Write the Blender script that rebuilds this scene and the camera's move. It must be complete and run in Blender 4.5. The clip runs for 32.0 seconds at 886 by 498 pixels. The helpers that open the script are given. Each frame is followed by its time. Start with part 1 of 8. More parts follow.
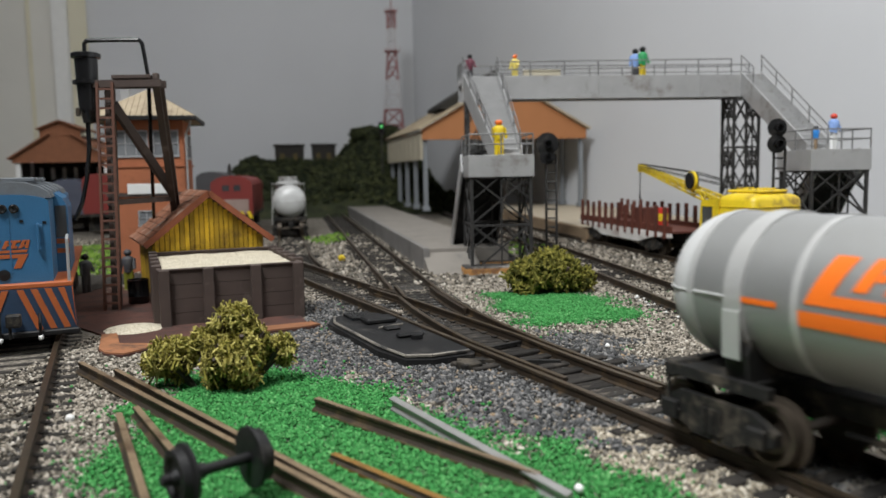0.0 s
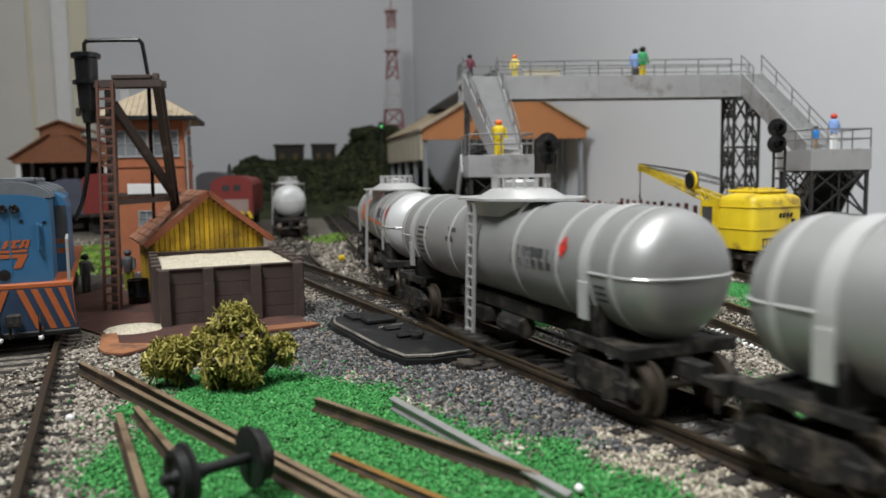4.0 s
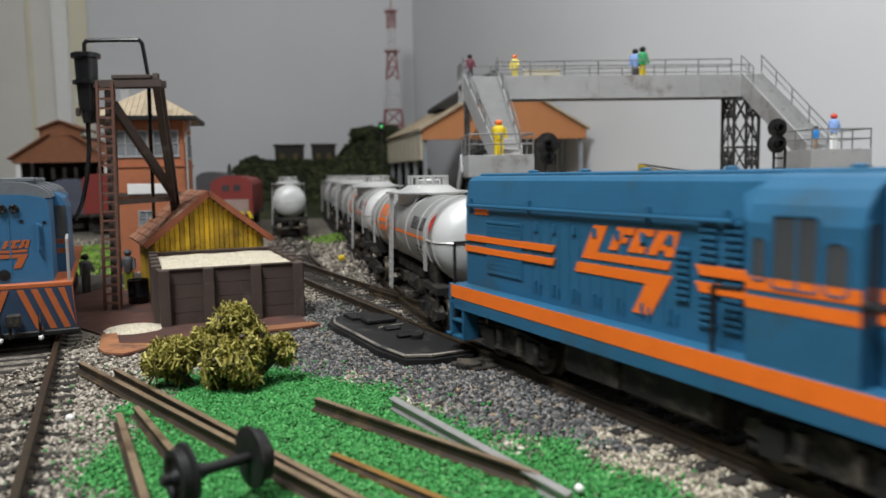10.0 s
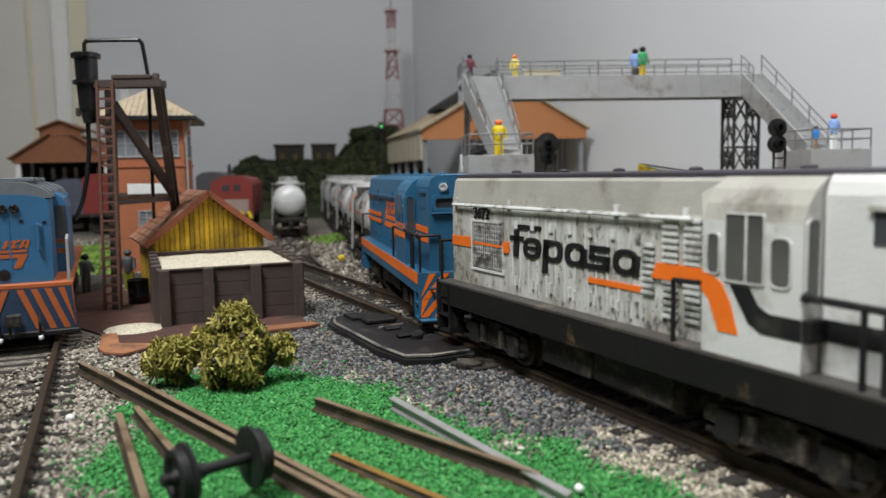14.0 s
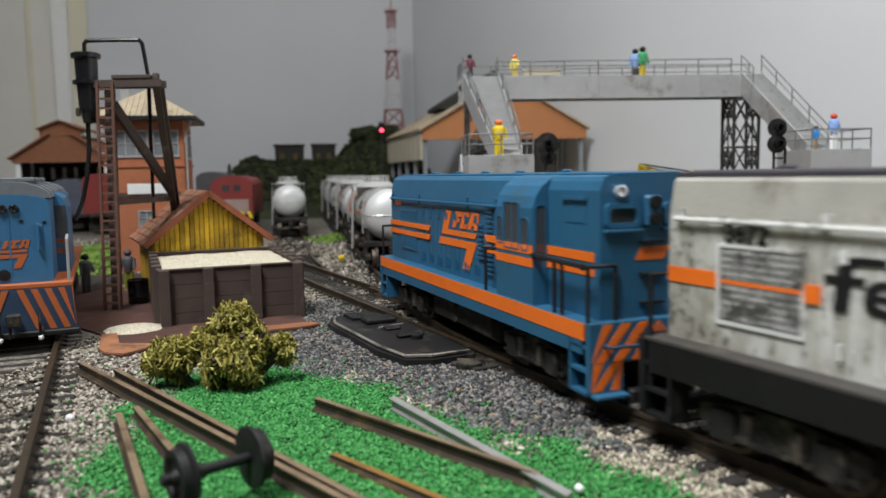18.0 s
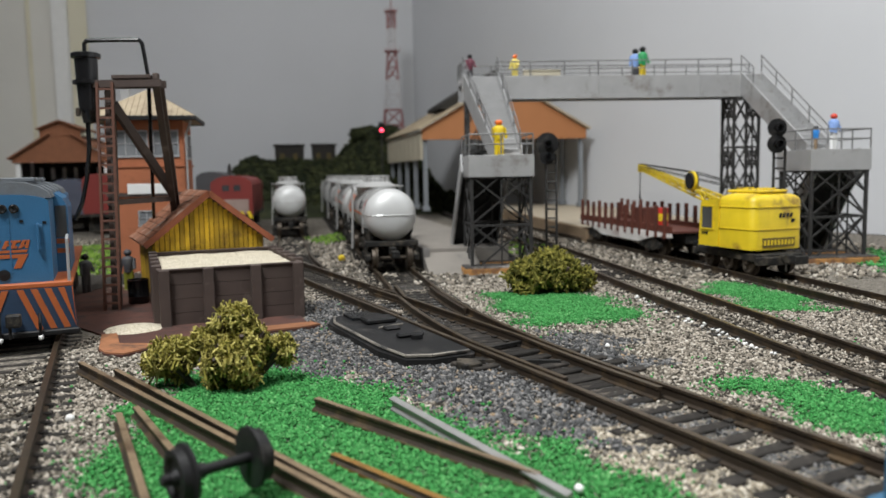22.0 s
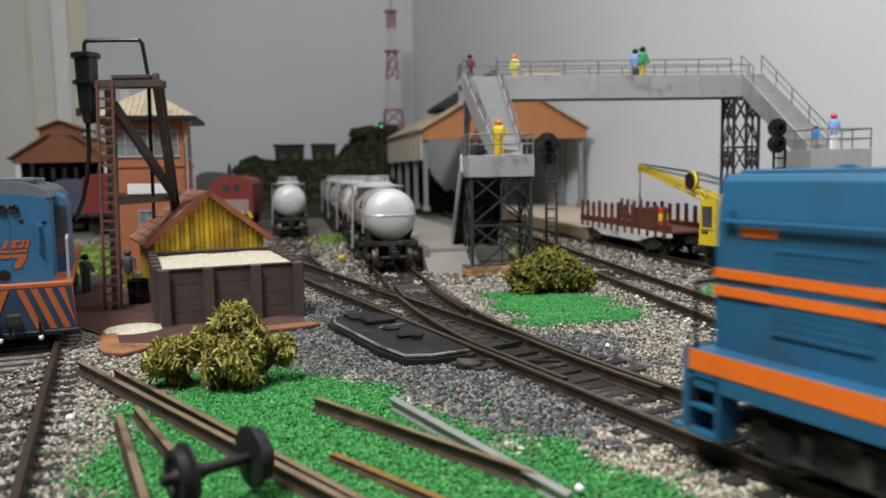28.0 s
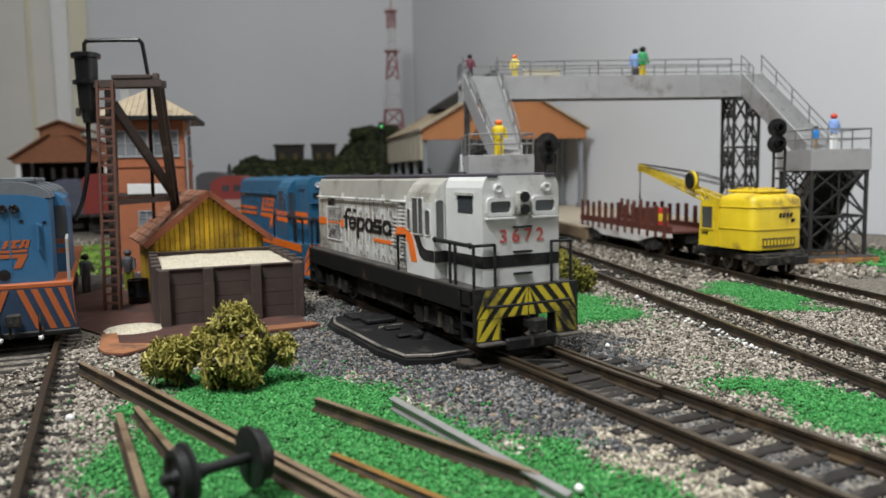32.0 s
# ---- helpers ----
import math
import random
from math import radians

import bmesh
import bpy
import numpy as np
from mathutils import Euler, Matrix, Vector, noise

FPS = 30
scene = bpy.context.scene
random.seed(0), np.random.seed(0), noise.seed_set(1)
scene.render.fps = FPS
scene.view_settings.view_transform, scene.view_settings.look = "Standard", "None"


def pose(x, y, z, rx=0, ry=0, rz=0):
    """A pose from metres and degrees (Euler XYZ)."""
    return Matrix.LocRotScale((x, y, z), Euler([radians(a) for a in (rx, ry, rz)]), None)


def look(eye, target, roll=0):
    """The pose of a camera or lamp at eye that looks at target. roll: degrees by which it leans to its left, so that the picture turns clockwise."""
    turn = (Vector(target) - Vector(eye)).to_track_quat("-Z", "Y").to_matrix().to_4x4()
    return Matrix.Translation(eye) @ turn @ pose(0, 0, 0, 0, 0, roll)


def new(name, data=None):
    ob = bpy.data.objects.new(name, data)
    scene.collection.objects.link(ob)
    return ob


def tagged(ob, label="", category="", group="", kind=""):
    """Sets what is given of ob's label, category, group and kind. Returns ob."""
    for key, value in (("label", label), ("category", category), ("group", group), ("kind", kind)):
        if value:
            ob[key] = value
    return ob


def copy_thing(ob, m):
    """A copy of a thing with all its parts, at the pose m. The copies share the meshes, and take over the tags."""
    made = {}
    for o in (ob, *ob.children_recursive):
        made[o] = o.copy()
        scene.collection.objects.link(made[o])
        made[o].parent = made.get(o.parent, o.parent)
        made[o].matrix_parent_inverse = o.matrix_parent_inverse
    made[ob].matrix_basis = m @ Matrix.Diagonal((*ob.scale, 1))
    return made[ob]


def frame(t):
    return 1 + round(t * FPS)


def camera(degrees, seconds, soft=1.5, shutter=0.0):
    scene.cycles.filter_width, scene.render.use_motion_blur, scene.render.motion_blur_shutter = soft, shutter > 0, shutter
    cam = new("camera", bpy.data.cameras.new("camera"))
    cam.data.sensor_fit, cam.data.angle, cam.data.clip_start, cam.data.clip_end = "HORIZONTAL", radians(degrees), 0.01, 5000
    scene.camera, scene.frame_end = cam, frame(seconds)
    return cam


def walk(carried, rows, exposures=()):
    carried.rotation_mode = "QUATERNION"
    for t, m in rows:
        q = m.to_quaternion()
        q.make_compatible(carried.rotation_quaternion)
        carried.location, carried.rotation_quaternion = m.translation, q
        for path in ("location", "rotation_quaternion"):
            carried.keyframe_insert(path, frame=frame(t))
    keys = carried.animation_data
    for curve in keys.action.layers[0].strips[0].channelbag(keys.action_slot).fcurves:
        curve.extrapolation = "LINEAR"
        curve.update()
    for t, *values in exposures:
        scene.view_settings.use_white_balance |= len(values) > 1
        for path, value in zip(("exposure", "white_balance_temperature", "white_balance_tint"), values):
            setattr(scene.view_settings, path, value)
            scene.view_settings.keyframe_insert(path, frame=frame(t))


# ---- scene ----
# A model railway on a board in the corner of a room. z = 0 is the top of the rails.
MM = 0.001
cam = camera(60.3, 32.0, soft=1.55, shutter=0.5)
EYE = (0.0, 0.0, 0.046)
VIEW = look(EYE, (0.0, 1.0, 0.046 - 0.1), -1.1)
walk(cam, [(0.0, VIEW), (32.0, VIEW)], [(0.0, -0.1), (9.1, -0.1), (10.0, 0.0), (32.0, 0.0)])
cam.data.dof.use_dof = True
cam.data.dof.focus_distance = 0.215
cam.data.dof.aperture_fstop = 25

# ---- light ----
world = bpy.data.worlds.new("room_air")
scene.world = world
world.use_nodes = True
world.node_tree.nodes["Background"].inputs[0].default_value = (0.9, 0.95, 1.0, 1)
world.node_tree.nodes["Background"].inputs[1].default_value = 0.02


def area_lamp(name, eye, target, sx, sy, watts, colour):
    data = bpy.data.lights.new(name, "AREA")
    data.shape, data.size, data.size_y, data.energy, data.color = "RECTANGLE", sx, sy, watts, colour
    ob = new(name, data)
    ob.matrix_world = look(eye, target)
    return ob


# Two assumed lights, unseen and without fixtures, aimed to balance walls and board.
area_lamp("unseen_top_light", (0.05, 0.25, 1.0), (0.60, 0.35, 0.0), 0.32, 0.26, 3.8, (1.0, 0.98, 0.95))
area_lamp("unseen_front_light", (-0.22, -0.14, 0.75), (0.85, 0.03, 0.0), 0.34, 0.26, 13.0, (0.97, 0.99, 1.0))

# ---- material tools ----


def material(name, colour, rough=0.6, metal=0.0, vary=0.25, scale=300.0, bump=0.15, bump_scale=1500.0, tint=None, spread=0.0, wear=None, wear_amount=0.0,
             emit=None, strength=0.0, spec=0.5, coat=0.0, random_obj=0.0, island=0.0):
    """A painted or natural surface: base colour, two scales of noise, grime of another colour, bump."""
    m = bpy.data.materials.new(name)
    m.use_nodes = True
    nt = m.node_tree
    nodes, links = nt.nodes, nt.links
    bs = nodes["Principled BSDF"]
    bs.inputs["Roughness"].default_value, bs.inputs["Metallic"].default_value = rough, metal
    bs.inputs["Specular IOR Level"].default_value = spec
    bs.inputs["Coat Weight"].default_value = coat
    co = nodes.new("ShaderNodeTexCoord")
    n1 = nodes.new("ShaderNodeTexNoise")
    n1.inputs["Scale"].default_value, n1.inputs["Detail"].default_value = scale * 0.18, 3
    n2 = nodes.new("ShaderNodeTexNoise")
    n2.inputs["Scale"].default_value, n2.inputs["Detail"].default_value = scale, 5
    links.new(co.outputs["Object"], n1.inputs["Vector"])
    links.new(co.outputs["Object"], n2.inputs["Vector"])
    mul = nodes.new("ShaderNodeMath")
    mul.operation = "ADD"
    links.new(n1.outputs["Fac"], mul.inputs[0])
    links.new(n2.outputs["Fac"], mul.inputs[1])
    last = mul.outputs[0]
    rng = nodes.new("ShaderNodeMapRange")
    rng.inputs[1].default_value, rng.inputs[2].default_value = 0.6, 1.4
    links.new(last, rng.inputs[0])
    mix = nodes.new("ShaderNodeMix")
    mix.data_type = "RGBA"
    c2 = tint or tuple(c * (1 - vary) for c in colour)
    lo = tuple(min(1, c * (1 + vary * 0.5)) for c in colour)
    mix.inputs[6].default_value, mix.inputs[7].default_value = (*lo, 1), (*c2, 1)
    links.new(rng.outputs[0], mix.inputs[0])
    col = mix.outputs[2]
    if wear:
        n3 = nodes.new("ShaderNodeTexNoise")
        n3.inputs["Scale"].default_value, n3.inputs["Detail"].default_value = scale * 0.4, 6
        n3.inputs["Roughness"].default_value = 0.7
        links.new(co.outputs["Object"], n3.inputs["Vector"])
        r3 = nodes.new("ShaderNodeMapRange")
        r3.inputs[1].default_value, r3.inputs[2].default_value = 0.62 - wear_amount * 0.3, 0.72 - wear_amount * 0.2
        links.new(n3.outputs["Fac"], r3.inputs[0])
        mw = nodes.new("ShaderNodeMix")
        mw.data_type = "RGBA"
        mw.inputs[7].default_value = (*wear, 1)
        links.new(r3.outputs[0], mw.inputs[0])
        links.new(col, mw.inputs[6])
        col = mw.outputs[2]
    if random_obj or island:
        hs = nodes.new("ShaderNodeHueSaturation")
        if island:
            src = nodes.new("ShaderNodeNewGeometry").outputs["Random Per Island"]
        else:
            src = nodes.new("ShaderNodeObjectInfo").outputs["Random"]
        amount = island or random_obj
        rv = nodes.new("ShaderNodeMapRange")
        rv.inputs[3].default_value, rv.inputs[4].default_value = 1 - amount, 1 + amount
        links.new(src, rv.inputs[0])
        links.new(rv.outputs[0], hs.inputs["Value"])
        links.new(col, hs.inputs["Color"])
        col = hs.outputs["Color"]
    links.new(col, bs.inputs["Base Color"])
    if bump:
        nb = nodes.new("ShaderNodeTexNoise")
        nb.inputs["Scale"].default_value, nb.inputs["Detail"].default_value = bump_scale, 4
        links.new(co.outputs["Object"], nb.inputs["Vector"])
        bp = nodes.new("ShaderNodeBump")
        bp.inputs["Strength"].default_value, bp.inputs["Distance"].default_value = bump, 0.0006
        links.new(nb.outputs["Fac"], bp.inputs["Height"])
        links.new(bp.outputs["Normal"], bs.inputs["Normal"])
    if emit:
        bs.inputs["Emission Color"].default_value, bs.inputs["Emission Strength"].default_value = (*emit, 1), strength
    return m


def ramp_material(name, stops, rough=0.9, by_island=True, bump=0.0, noise_scale=400.0):
    """Many small pieces of several colours, one colour a piece."""
    m = bpy.data.materials.new(name)
    m.use_nodes = True
    nt = m.node_tree
    nodes, links = nt.nodes, nt.links
    bs = nodes["Principled BSDF"]
    bs.inputs["Roughness"].default_value = rough
    bs.inputs["Specular IOR Level"].default_value = 0.25
    rp = nodes.new("ShaderNodeValToRGB")
    el = rp.color_ramp.elements
    while len(el) > 1:
        el.remove(el[0])
    for i, (pos, c) in enumerate(stops):
        e = el[0] if i == 0 else el.new(pos)
        e.position, e.color = pos, (*c, 1)
    rp.color_ramp.interpolation = "LINEAR"
    if by_island:
        links.new(nodes.new("ShaderNodeNewGeometry").outputs["Random Per Island"], rp.inputs[0])
    else:
        co = nodes.new("ShaderNodeTexCoord")
        nz = nodes.new("ShaderNodeTexNoise")
        nz.inputs["Scale"].default_value, nz.inputs["Detail"].default_value = noise_scale, 6
        nz.inputs["Roughness"].default_value = 0.7
        links.new(co.outputs["Object"], nz.inputs["Vector"])
        links.new(nz.outputs["Fac"], rp.inputs[0])
    links.new(rp.outputs[0], bs.inputs["Base Color"])
    return m


def streaked(name, paint, grime, dark):
    """Old paint with grime run down in streaks and chips down to the dark plastic."""
    m = material(name, paint, rough=0.55, vary=0.1, scale=110, wear=grime, wear_amount=0.30)
    nt = m.node_tree
    nodes, links = nt.nodes, nt.links
    bs = nodes["Principled BSDF"]
    old = bs.inputs["Base Color"].links[0].from_socket
    co = nodes.new("ShaderNodeTexCoord")
    for scl, stretch, lo, hi, colour, amount in ((260.0, 0.18, 0.44, 0.60, grime, 0.8), (800.0, 0.55, 0.565, 0.63, dark, 0.85)):
        mp = nodes.new("ShaderNodeMapping")
        mp.inputs["Scale"].default_value = (1, 1, stretch)
        links.new(co.outputs["Object"], mp.inputs["Vector"])
        nz = nodes.new("ShaderNodeTexNoise")
        nz.inputs["Scale"].default_value, nz.inputs["Detail"].default_value, nz.inputs["Roughness"].default_value = scl, 6, 0.65
        links.new(mp.outputs[0], nz.inputs["Vector"])
        big = nodes.new("ShaderNodeTexNoise")
        big.inputs["Scale"].default_value, big.inputs["Detail"].default_value = 80.0, 3
        links.new(co.outputs["Object"], big.inputs["Vector"])
        add = nodes.new("ShaderNodeMath")
        add.operation = "MULTIPLY_ADD"
        add.inputs[1].default_value, add.inputs[2].default_value = 0.45, -0.225
        links.new(big.outputs["Fac"], add.inputs[0])
        sm = nodes.new("ShaderNodeMath")
        links.new(nz.outputs["Fac"], sm.inputs[0])
        links.new(add.outputs[0], sm.inputs[1])
        rg = nodes.new("ShaderNodeMapRange")
        rg.inputs[1].default_value, rg.inputs[2].default_value, rg.inputs[4].default_value = lo, hi, amount
        links.new(sm.outputs[0], rg.inputs[0])
        mx = nodes.new("ShaderNodeMix")
        mx.data_type = "RGBA"
        mx.inputs[7].default_value = (*colour, 1)
        links.new(rg.outputs[0], mx.inputs[0])
        links.new(old, mx.inputs[6])
        old = mx.outputs[2]
    links.new(old, bs.inputs["Base Color"])
    return m


# ---- mesh tools (millimetres) ----


def part(name, bm, mat, parent=None, label="", smooth=False):
    """One mesh object from a bmesh in millimetres, under its thing."""
    me = bpy.data.meshes.new(name)
    bmesh.ops.recalc_face_normals(bm, faces=bm.faces)
    for v in bm.verts:
        v.co *= MM
    bm.to_mesh(me)
    bm.free()
    me.materials.append(mat)
    if smooth:
        me.shade_smooth()
        me.set_sharp_from_angle(angle=radians(38))
    ob = new(name, me)
    if parent:
        ob.parent = parent
    if label:
        ob["label"] = label
    return ob


def thing(name, label, category, x=0, y=0, z=0, rz=0, group="", kind="", rx=0, ry=0):
    ob = new(name)
    ob.empty_display_size = 0.01
    ob.matrix_world = pose(x * MM, y * MM, z * MM, rx, ry, rz)
    return tagged(ob, label, category, group, kind)


def B():
    return bmesh.new()


def box(bm, x0, x1, y0, y1, z0, z1, bevel=0.0, turn=None):
    vs = [bm.verts.new((x, y, z)) for x in (x0, x1) for y in (y0, y1) for z in (z0, z1)]
    fs = [(0, 1, 3, 2), (4, 6, 7, 5), (0, 4, 5, 1), (2, 3, 7, 6), (0, 2, 6, 4), (1, 5, 7, 3)]
    faces = [bm.faces.new([vs[i] for i in f]) for f in fs]
    if bevel:
        edges = {e for f in faces for e in f.edges}
        out = bmesh.ops.bevel(bm, geom=list(edges), offset=bevel, segments=1, affect="EDGES")
        vs = list({v for f in out["faces"] for v in f.verts} | {v for v in vs if v.is_valid})
    if turn:
        bmesh.ops.transform(bm, matrix=turn, verts=[v for v in vs if v.is_valid])
    return bm


def beam(bm, a, b, w, h):
    """A rectangular bar from a to b, w wide and h high."""
    a, b = Vector(a), Vector(b)
    d = (b - a).normalized()
    up = Vector((0, 0, 1)) if abs(d.z) < 0.95 else Vector((0, 1, 0))
    s = d.cross(up).normalized()
    u = s.cross(d).normalized()
    q = [(s * i * w / 2 + u * j * h / 2) for i, j in ((-1, -1), (1, -1), (1, 1), (-1, 1))]
    va, vb = [bm.verts.new(a + o) for o in q], [bm.verts.new(b + o) for o in q]
    bm.faces.new(va[::-1])
    bm.faces.new(vb)
    for i in range(4):
        bm.faces.new((va[i], va[(i + 1) % 4], vb[(i + 1) % 4], vb[i]))
    return bm


def rod(bm, a, b, r, n=8, r2=None):
    a, b = Vector(a), Vector(b)
    d = (b - a).normalized()
    s = d.orthogonal().normalized()
    u = d.cross(s)
    r2 = r if r2 is None else r2
    ring = [[bm.verts.new(p + (s * math.cos(k * math.tau / n) + u * math.sin(k * math.tau / n)) * q) for k in range(n)] for p, q in ((a, r), (b, max(r2, 1e-4)))]
    bm.faces.new(ring[0][::-1])
    bm.faces.new(ring[1])
    for k in range(n):
        bm.faces.new((ring[0][k], ring[0][(k + 1) % n], ring[1][(k + 1) % n], ring[1][k]))
    return bm


def pipe(bm, pts, r, n=6):
    for a, b in zip(pts, pts[1:]):
        rod(bm, a, b, r, n)
    for p in pts[1:-1]:
        bmesh.ops.create_icosphere(bm, subdivisions=1, radius=r * 1.02, matrix=Matrix.Translation(p))
    return bm


def prism(bm, pts, axis, d0, d1):
    """The polygon pts extruded along axis ('x', 'y' or 'z') from d0 to d1."""
    def at(p, d):
        return {"x": (d, p[0], p[1]), "y": (p[0], d, p[1]), "z": (p[0], p[1], d)}[axis]
    va, vb = [bm.verts.new(at(p, d0)) for p in pts], [bm.verts.new(at(p, d1)) for p in pts]
    bm.faces.new(va)
    bm.faces.new(vb[::-1])
    n = len(pts)
    for i in range(n):
        bm.faces.new((va[i], vb[i], vb[(i + 1) % n], va[(i + 1) % n]))
    return bm


def lathe(bm, prof, n=24, at=(0, 0, 0), axis="z"):
    """A profile of (radius, height) turned round an axis through at."""
    rings = []
    for r, h in prof:
        ring = []
        for k in range(n):
            c, s = r * math.cos(k * math.tau / n), r * math.sin(k * math.tau / n)
            p = {"z": (c, s, h), "x": (h, c, s), "y": (c, h, s)}[axis]
            ring.append(bm.verts.new(Vector(p) + Vector(at)))
        rings.append(ring)
    for a, b in zip(rings, rings[1:]):
        for k in range(n):
            bm.faces.new((a[k], a[(k + 1) % n], b[(k + 1) % n], b[k]))
    bm.faces.new(rings[0][::-1])
    bm.faces.new(rings[-1])
    return bm


def slab(bm, quad, d):
    """A plate of thickness d (along its normal) on four corners."""
    q = [Vector(p) for p in quad]
    nrm = (q[1] - q[0]).cross(q[-1] - q[0]).normalized() * d
    va, vb = [bm.verts.new(p) for p in q], [bm.verts.new(p + nrm) for p in q]
    n = len(q)
    bm.faces.new(va[::-1])
    bm.faces.new(vb)
    for i in range(n):
        bm.faces.new((va[i], va[(i + 1) % n], vb[(i + 1) % n], vb[i]))
    return bm


def rounded(x0, x1, z0, z1, r, n=4):
    """The outline of a rectangle with round corners."""
    out = []
    for cx, cz, a0 in ((x1 - r, z1 - r, 0), (x0 + r, z1 - r, 90), (x0 + r, z0 + r, 180), (x1 - r, z0 + r, 270)):
        for k in range(n + 1):
            a = radians(a0 + 90 * k / n)
            out.append((cx + r * math.cos(a), cz + r * math.sin(a)))
    return out


def band_ring(bm, outer, inner, axis, d0, d1):
    """A closed flat ring between two outlines of equally many points."""
    def at(p, d):
        return {"x": (d, p[0], p[1]), "y": (p[0], d, p[1]), "z": (p[0], p[1], d)}[axis]
    v = [[bm.verts.new(at(p, d)) for p in ring] for ring in (outer, inner) for d in (d0, d1)]
    n = len(outer)
    for i in range(n):
        j = (i + 1) % n
        for a, b in ((0, 1), (1, 3), (3, 2), (2, 0)):
            bm.faces.new((v[a][i], v[a][j], v[b][j], v[b][i]))
    return bm


def lettering(name, text, size, mat, parent, m, bold=0.0):
    """Raised letters from the built-in font, size in millimetres, as a mesh."""
    cu = bpy.data.curves.new(name, "FONT")
    cu.body, cu.size, cu.extrude, cu.align_x, cu.align_y, cu.offset = text, size * MM, 0.00006, "CENTER", "CENTER", bold * MM
    tmp = bpy.data.objects.new(name, cu)
    scene.collection.objects.link(tmp)
    bpy.context.view_layer.update()
    me = bpy.data.meshes.new_from_object(tmp.evaluated_get(bpy.context.evaluated_depsgraph_get()))
    bpy.data.objects.remove(tmp)
    me.materials.clear()
    me.materials.append(mat)
    ob = new(name, me)
    ob.parent, ob.matrix_local = parent, m
    return ob


# ---- tracks' lines ----


def heading(a):
    return Vector((-math.sin(radians(a)), math.cos(radians(a))))


class Line:
    """A plan line of straight and curved stretches: start, heading in degrees left of straight ahead, [(length, turn in degrees)]."""

    def __init__(self, start, angle, runs, first=0.0):
        self.s, self.p, self.a = [first], [Vector(start)], [angle]
        p, a, s = Vector(start), angle, first
        for length, turn in runs:
            n = max(1, int(length / 4)) if turn else max(1, int(length / 25))
            for _ in range(n):
                p = p + heading(a + turn / n / 2) * (length / n)
                a += turn / n
                s += length / n
                self.s.append(s)
                self.p.append(p.copy())
                self.a.append(a)

    def at(self, s):
        i = int(np.clip(np.searchsorted(self.s, s) - 1, 0, len(self.s) - 2))
        f = (s - self.s[i]) / (self.s[i + 1] - self.s[i])
        return self.p[i].lerp(self.p[i + 1], f), self.a[i] + (self.a[i + 1] - self.a[i]) * f


START = Vector((34.4, 165.7)) - heading(26.57) * 1100
MAIN = Line(START, 26.57, [(1095, 0), (150, -15.6), (900, 0)], -1100)
SHUNT = Line(START, 26.57, [(1800, 0)], -1100)


def ride(line, s, fore, aft):
    """The pose of a vehicle at s whose bogies run on the line at fore before and aft behind its origin."""
    a, b = line.at(s + fore)[0], line.at(s - aft)[0]
    d = (a - b).normalized()
    m = a - d * fore
    return pose(m.x * MM, m.y * MM, 0, 0, 0, math.degrees(math.atan2(d.y, d.x)))


# ---- materials ----
M_WALL = material("wall_paint", (0.60, 0.61, 0.63), rough=0.85, vary=0.05, scale=9, bump=0.08, bump_scale=300)
M_CEIL = material("ceiling_paint", (0.80, 0.80, 0.78), rough=0.9, vary=0.04, scale=8)
M_ROOMFLOOR = material("room_floor_tile", (0.35, 0.32, 0.28), rough=0.5, vary=0.1, scale=20)
M_CURTAIN = material("door_paint", (0.68, 0.665, 0.61), rough=0.6, vary=0.06, scale=25)
M_TRIM = material("cream_trim_paint", (0.66, 0.62, 0.47), rough=0.5, vary=0.05, scale=25)
M_GROUND = ramp_material("ballast_bed", [(0.30, (0.035, 0.032, 0.028)), (0.45, (0.10, 0.09, 0.075)), (0.55, (0.20, 0.18, 0.15)), (0.7, (0.34, 0.31, 0.26))], by_island=False, noise_scale=700)
M_RAIL = material("rusty_rail", (0.040, 0.028, 0.018), rough=0.6, metal=0.3, vary=0.4, scale=250, wear=(0.10, 0.066, 0.034), wear_amount=0.3)
M_RAILTOP = material("worn_rail_head", (0.17, 0.13, 0.085), rough=0.36, metal=0.85, vary=0.35, scale=220)
M_TIE = material("dark_sleeper", (0.028, 0.025, 0.022), rough=0.85, vary=0.4, scale=500, wear=(0.085, 0.072, 0.06), wear_amount=0.25, random_obj=0.35, spec=0.25)
M_BLACK = material("black_plastic", (0.014, 0.014, 0.0145), rough=0.5, vary=0.3, scale=300, wear=(0.05, 0.046, 0.042), wear_amount=0.18, spec=0.25)
M_CHASSIS = material("dusty_black_chassis", (0.018, 0.0175, 0.0165), rough=0.65, vary=0.4, scale=400, wear=(0.085, 0.072, 0.056), wear_amount=0.42, spec=0.25)
M_WHEEL = material("worn_wheel_steel", (0.085, 0.068, 0.052), rough=0.45, metal=0.6, vary=0.4, scale=300)
M_STEELGREY = material("grey_steel_paint", (0.44, 0.44, 0.44), rough=0.44, metal=0.38, vary=0.14, scale=120, wear=(0.26, 0.24, 0.22), wear_amount=0.2)
M_SILVER = material("silver_tank_paint", (0.385, 0.388, 0.383), rough=0.41, metal=0.6, vary=0.08, scale=60, bump=0.03, wear=(0.30, 0.295, 0.28), wear_amount=0.15)
# Lighter copy of the silver paint: the ends' brighter lighting is in the colour.
M_CAP = material("lit_tank_end_silver", (0.57, 0.575, 0.57), rough=0.45, metal=0.15, vary=0.08, scale=60, bump=0.03)
M_SILVER2 = material("dull_grey_tank_paint", (0.36, 0.362, 0.355), rough=0.42, metal=0.55, vary=0.1, scale=60, bump=0.03, wear=(0.27, 0.26, 0.245), wear_amount=0.15)
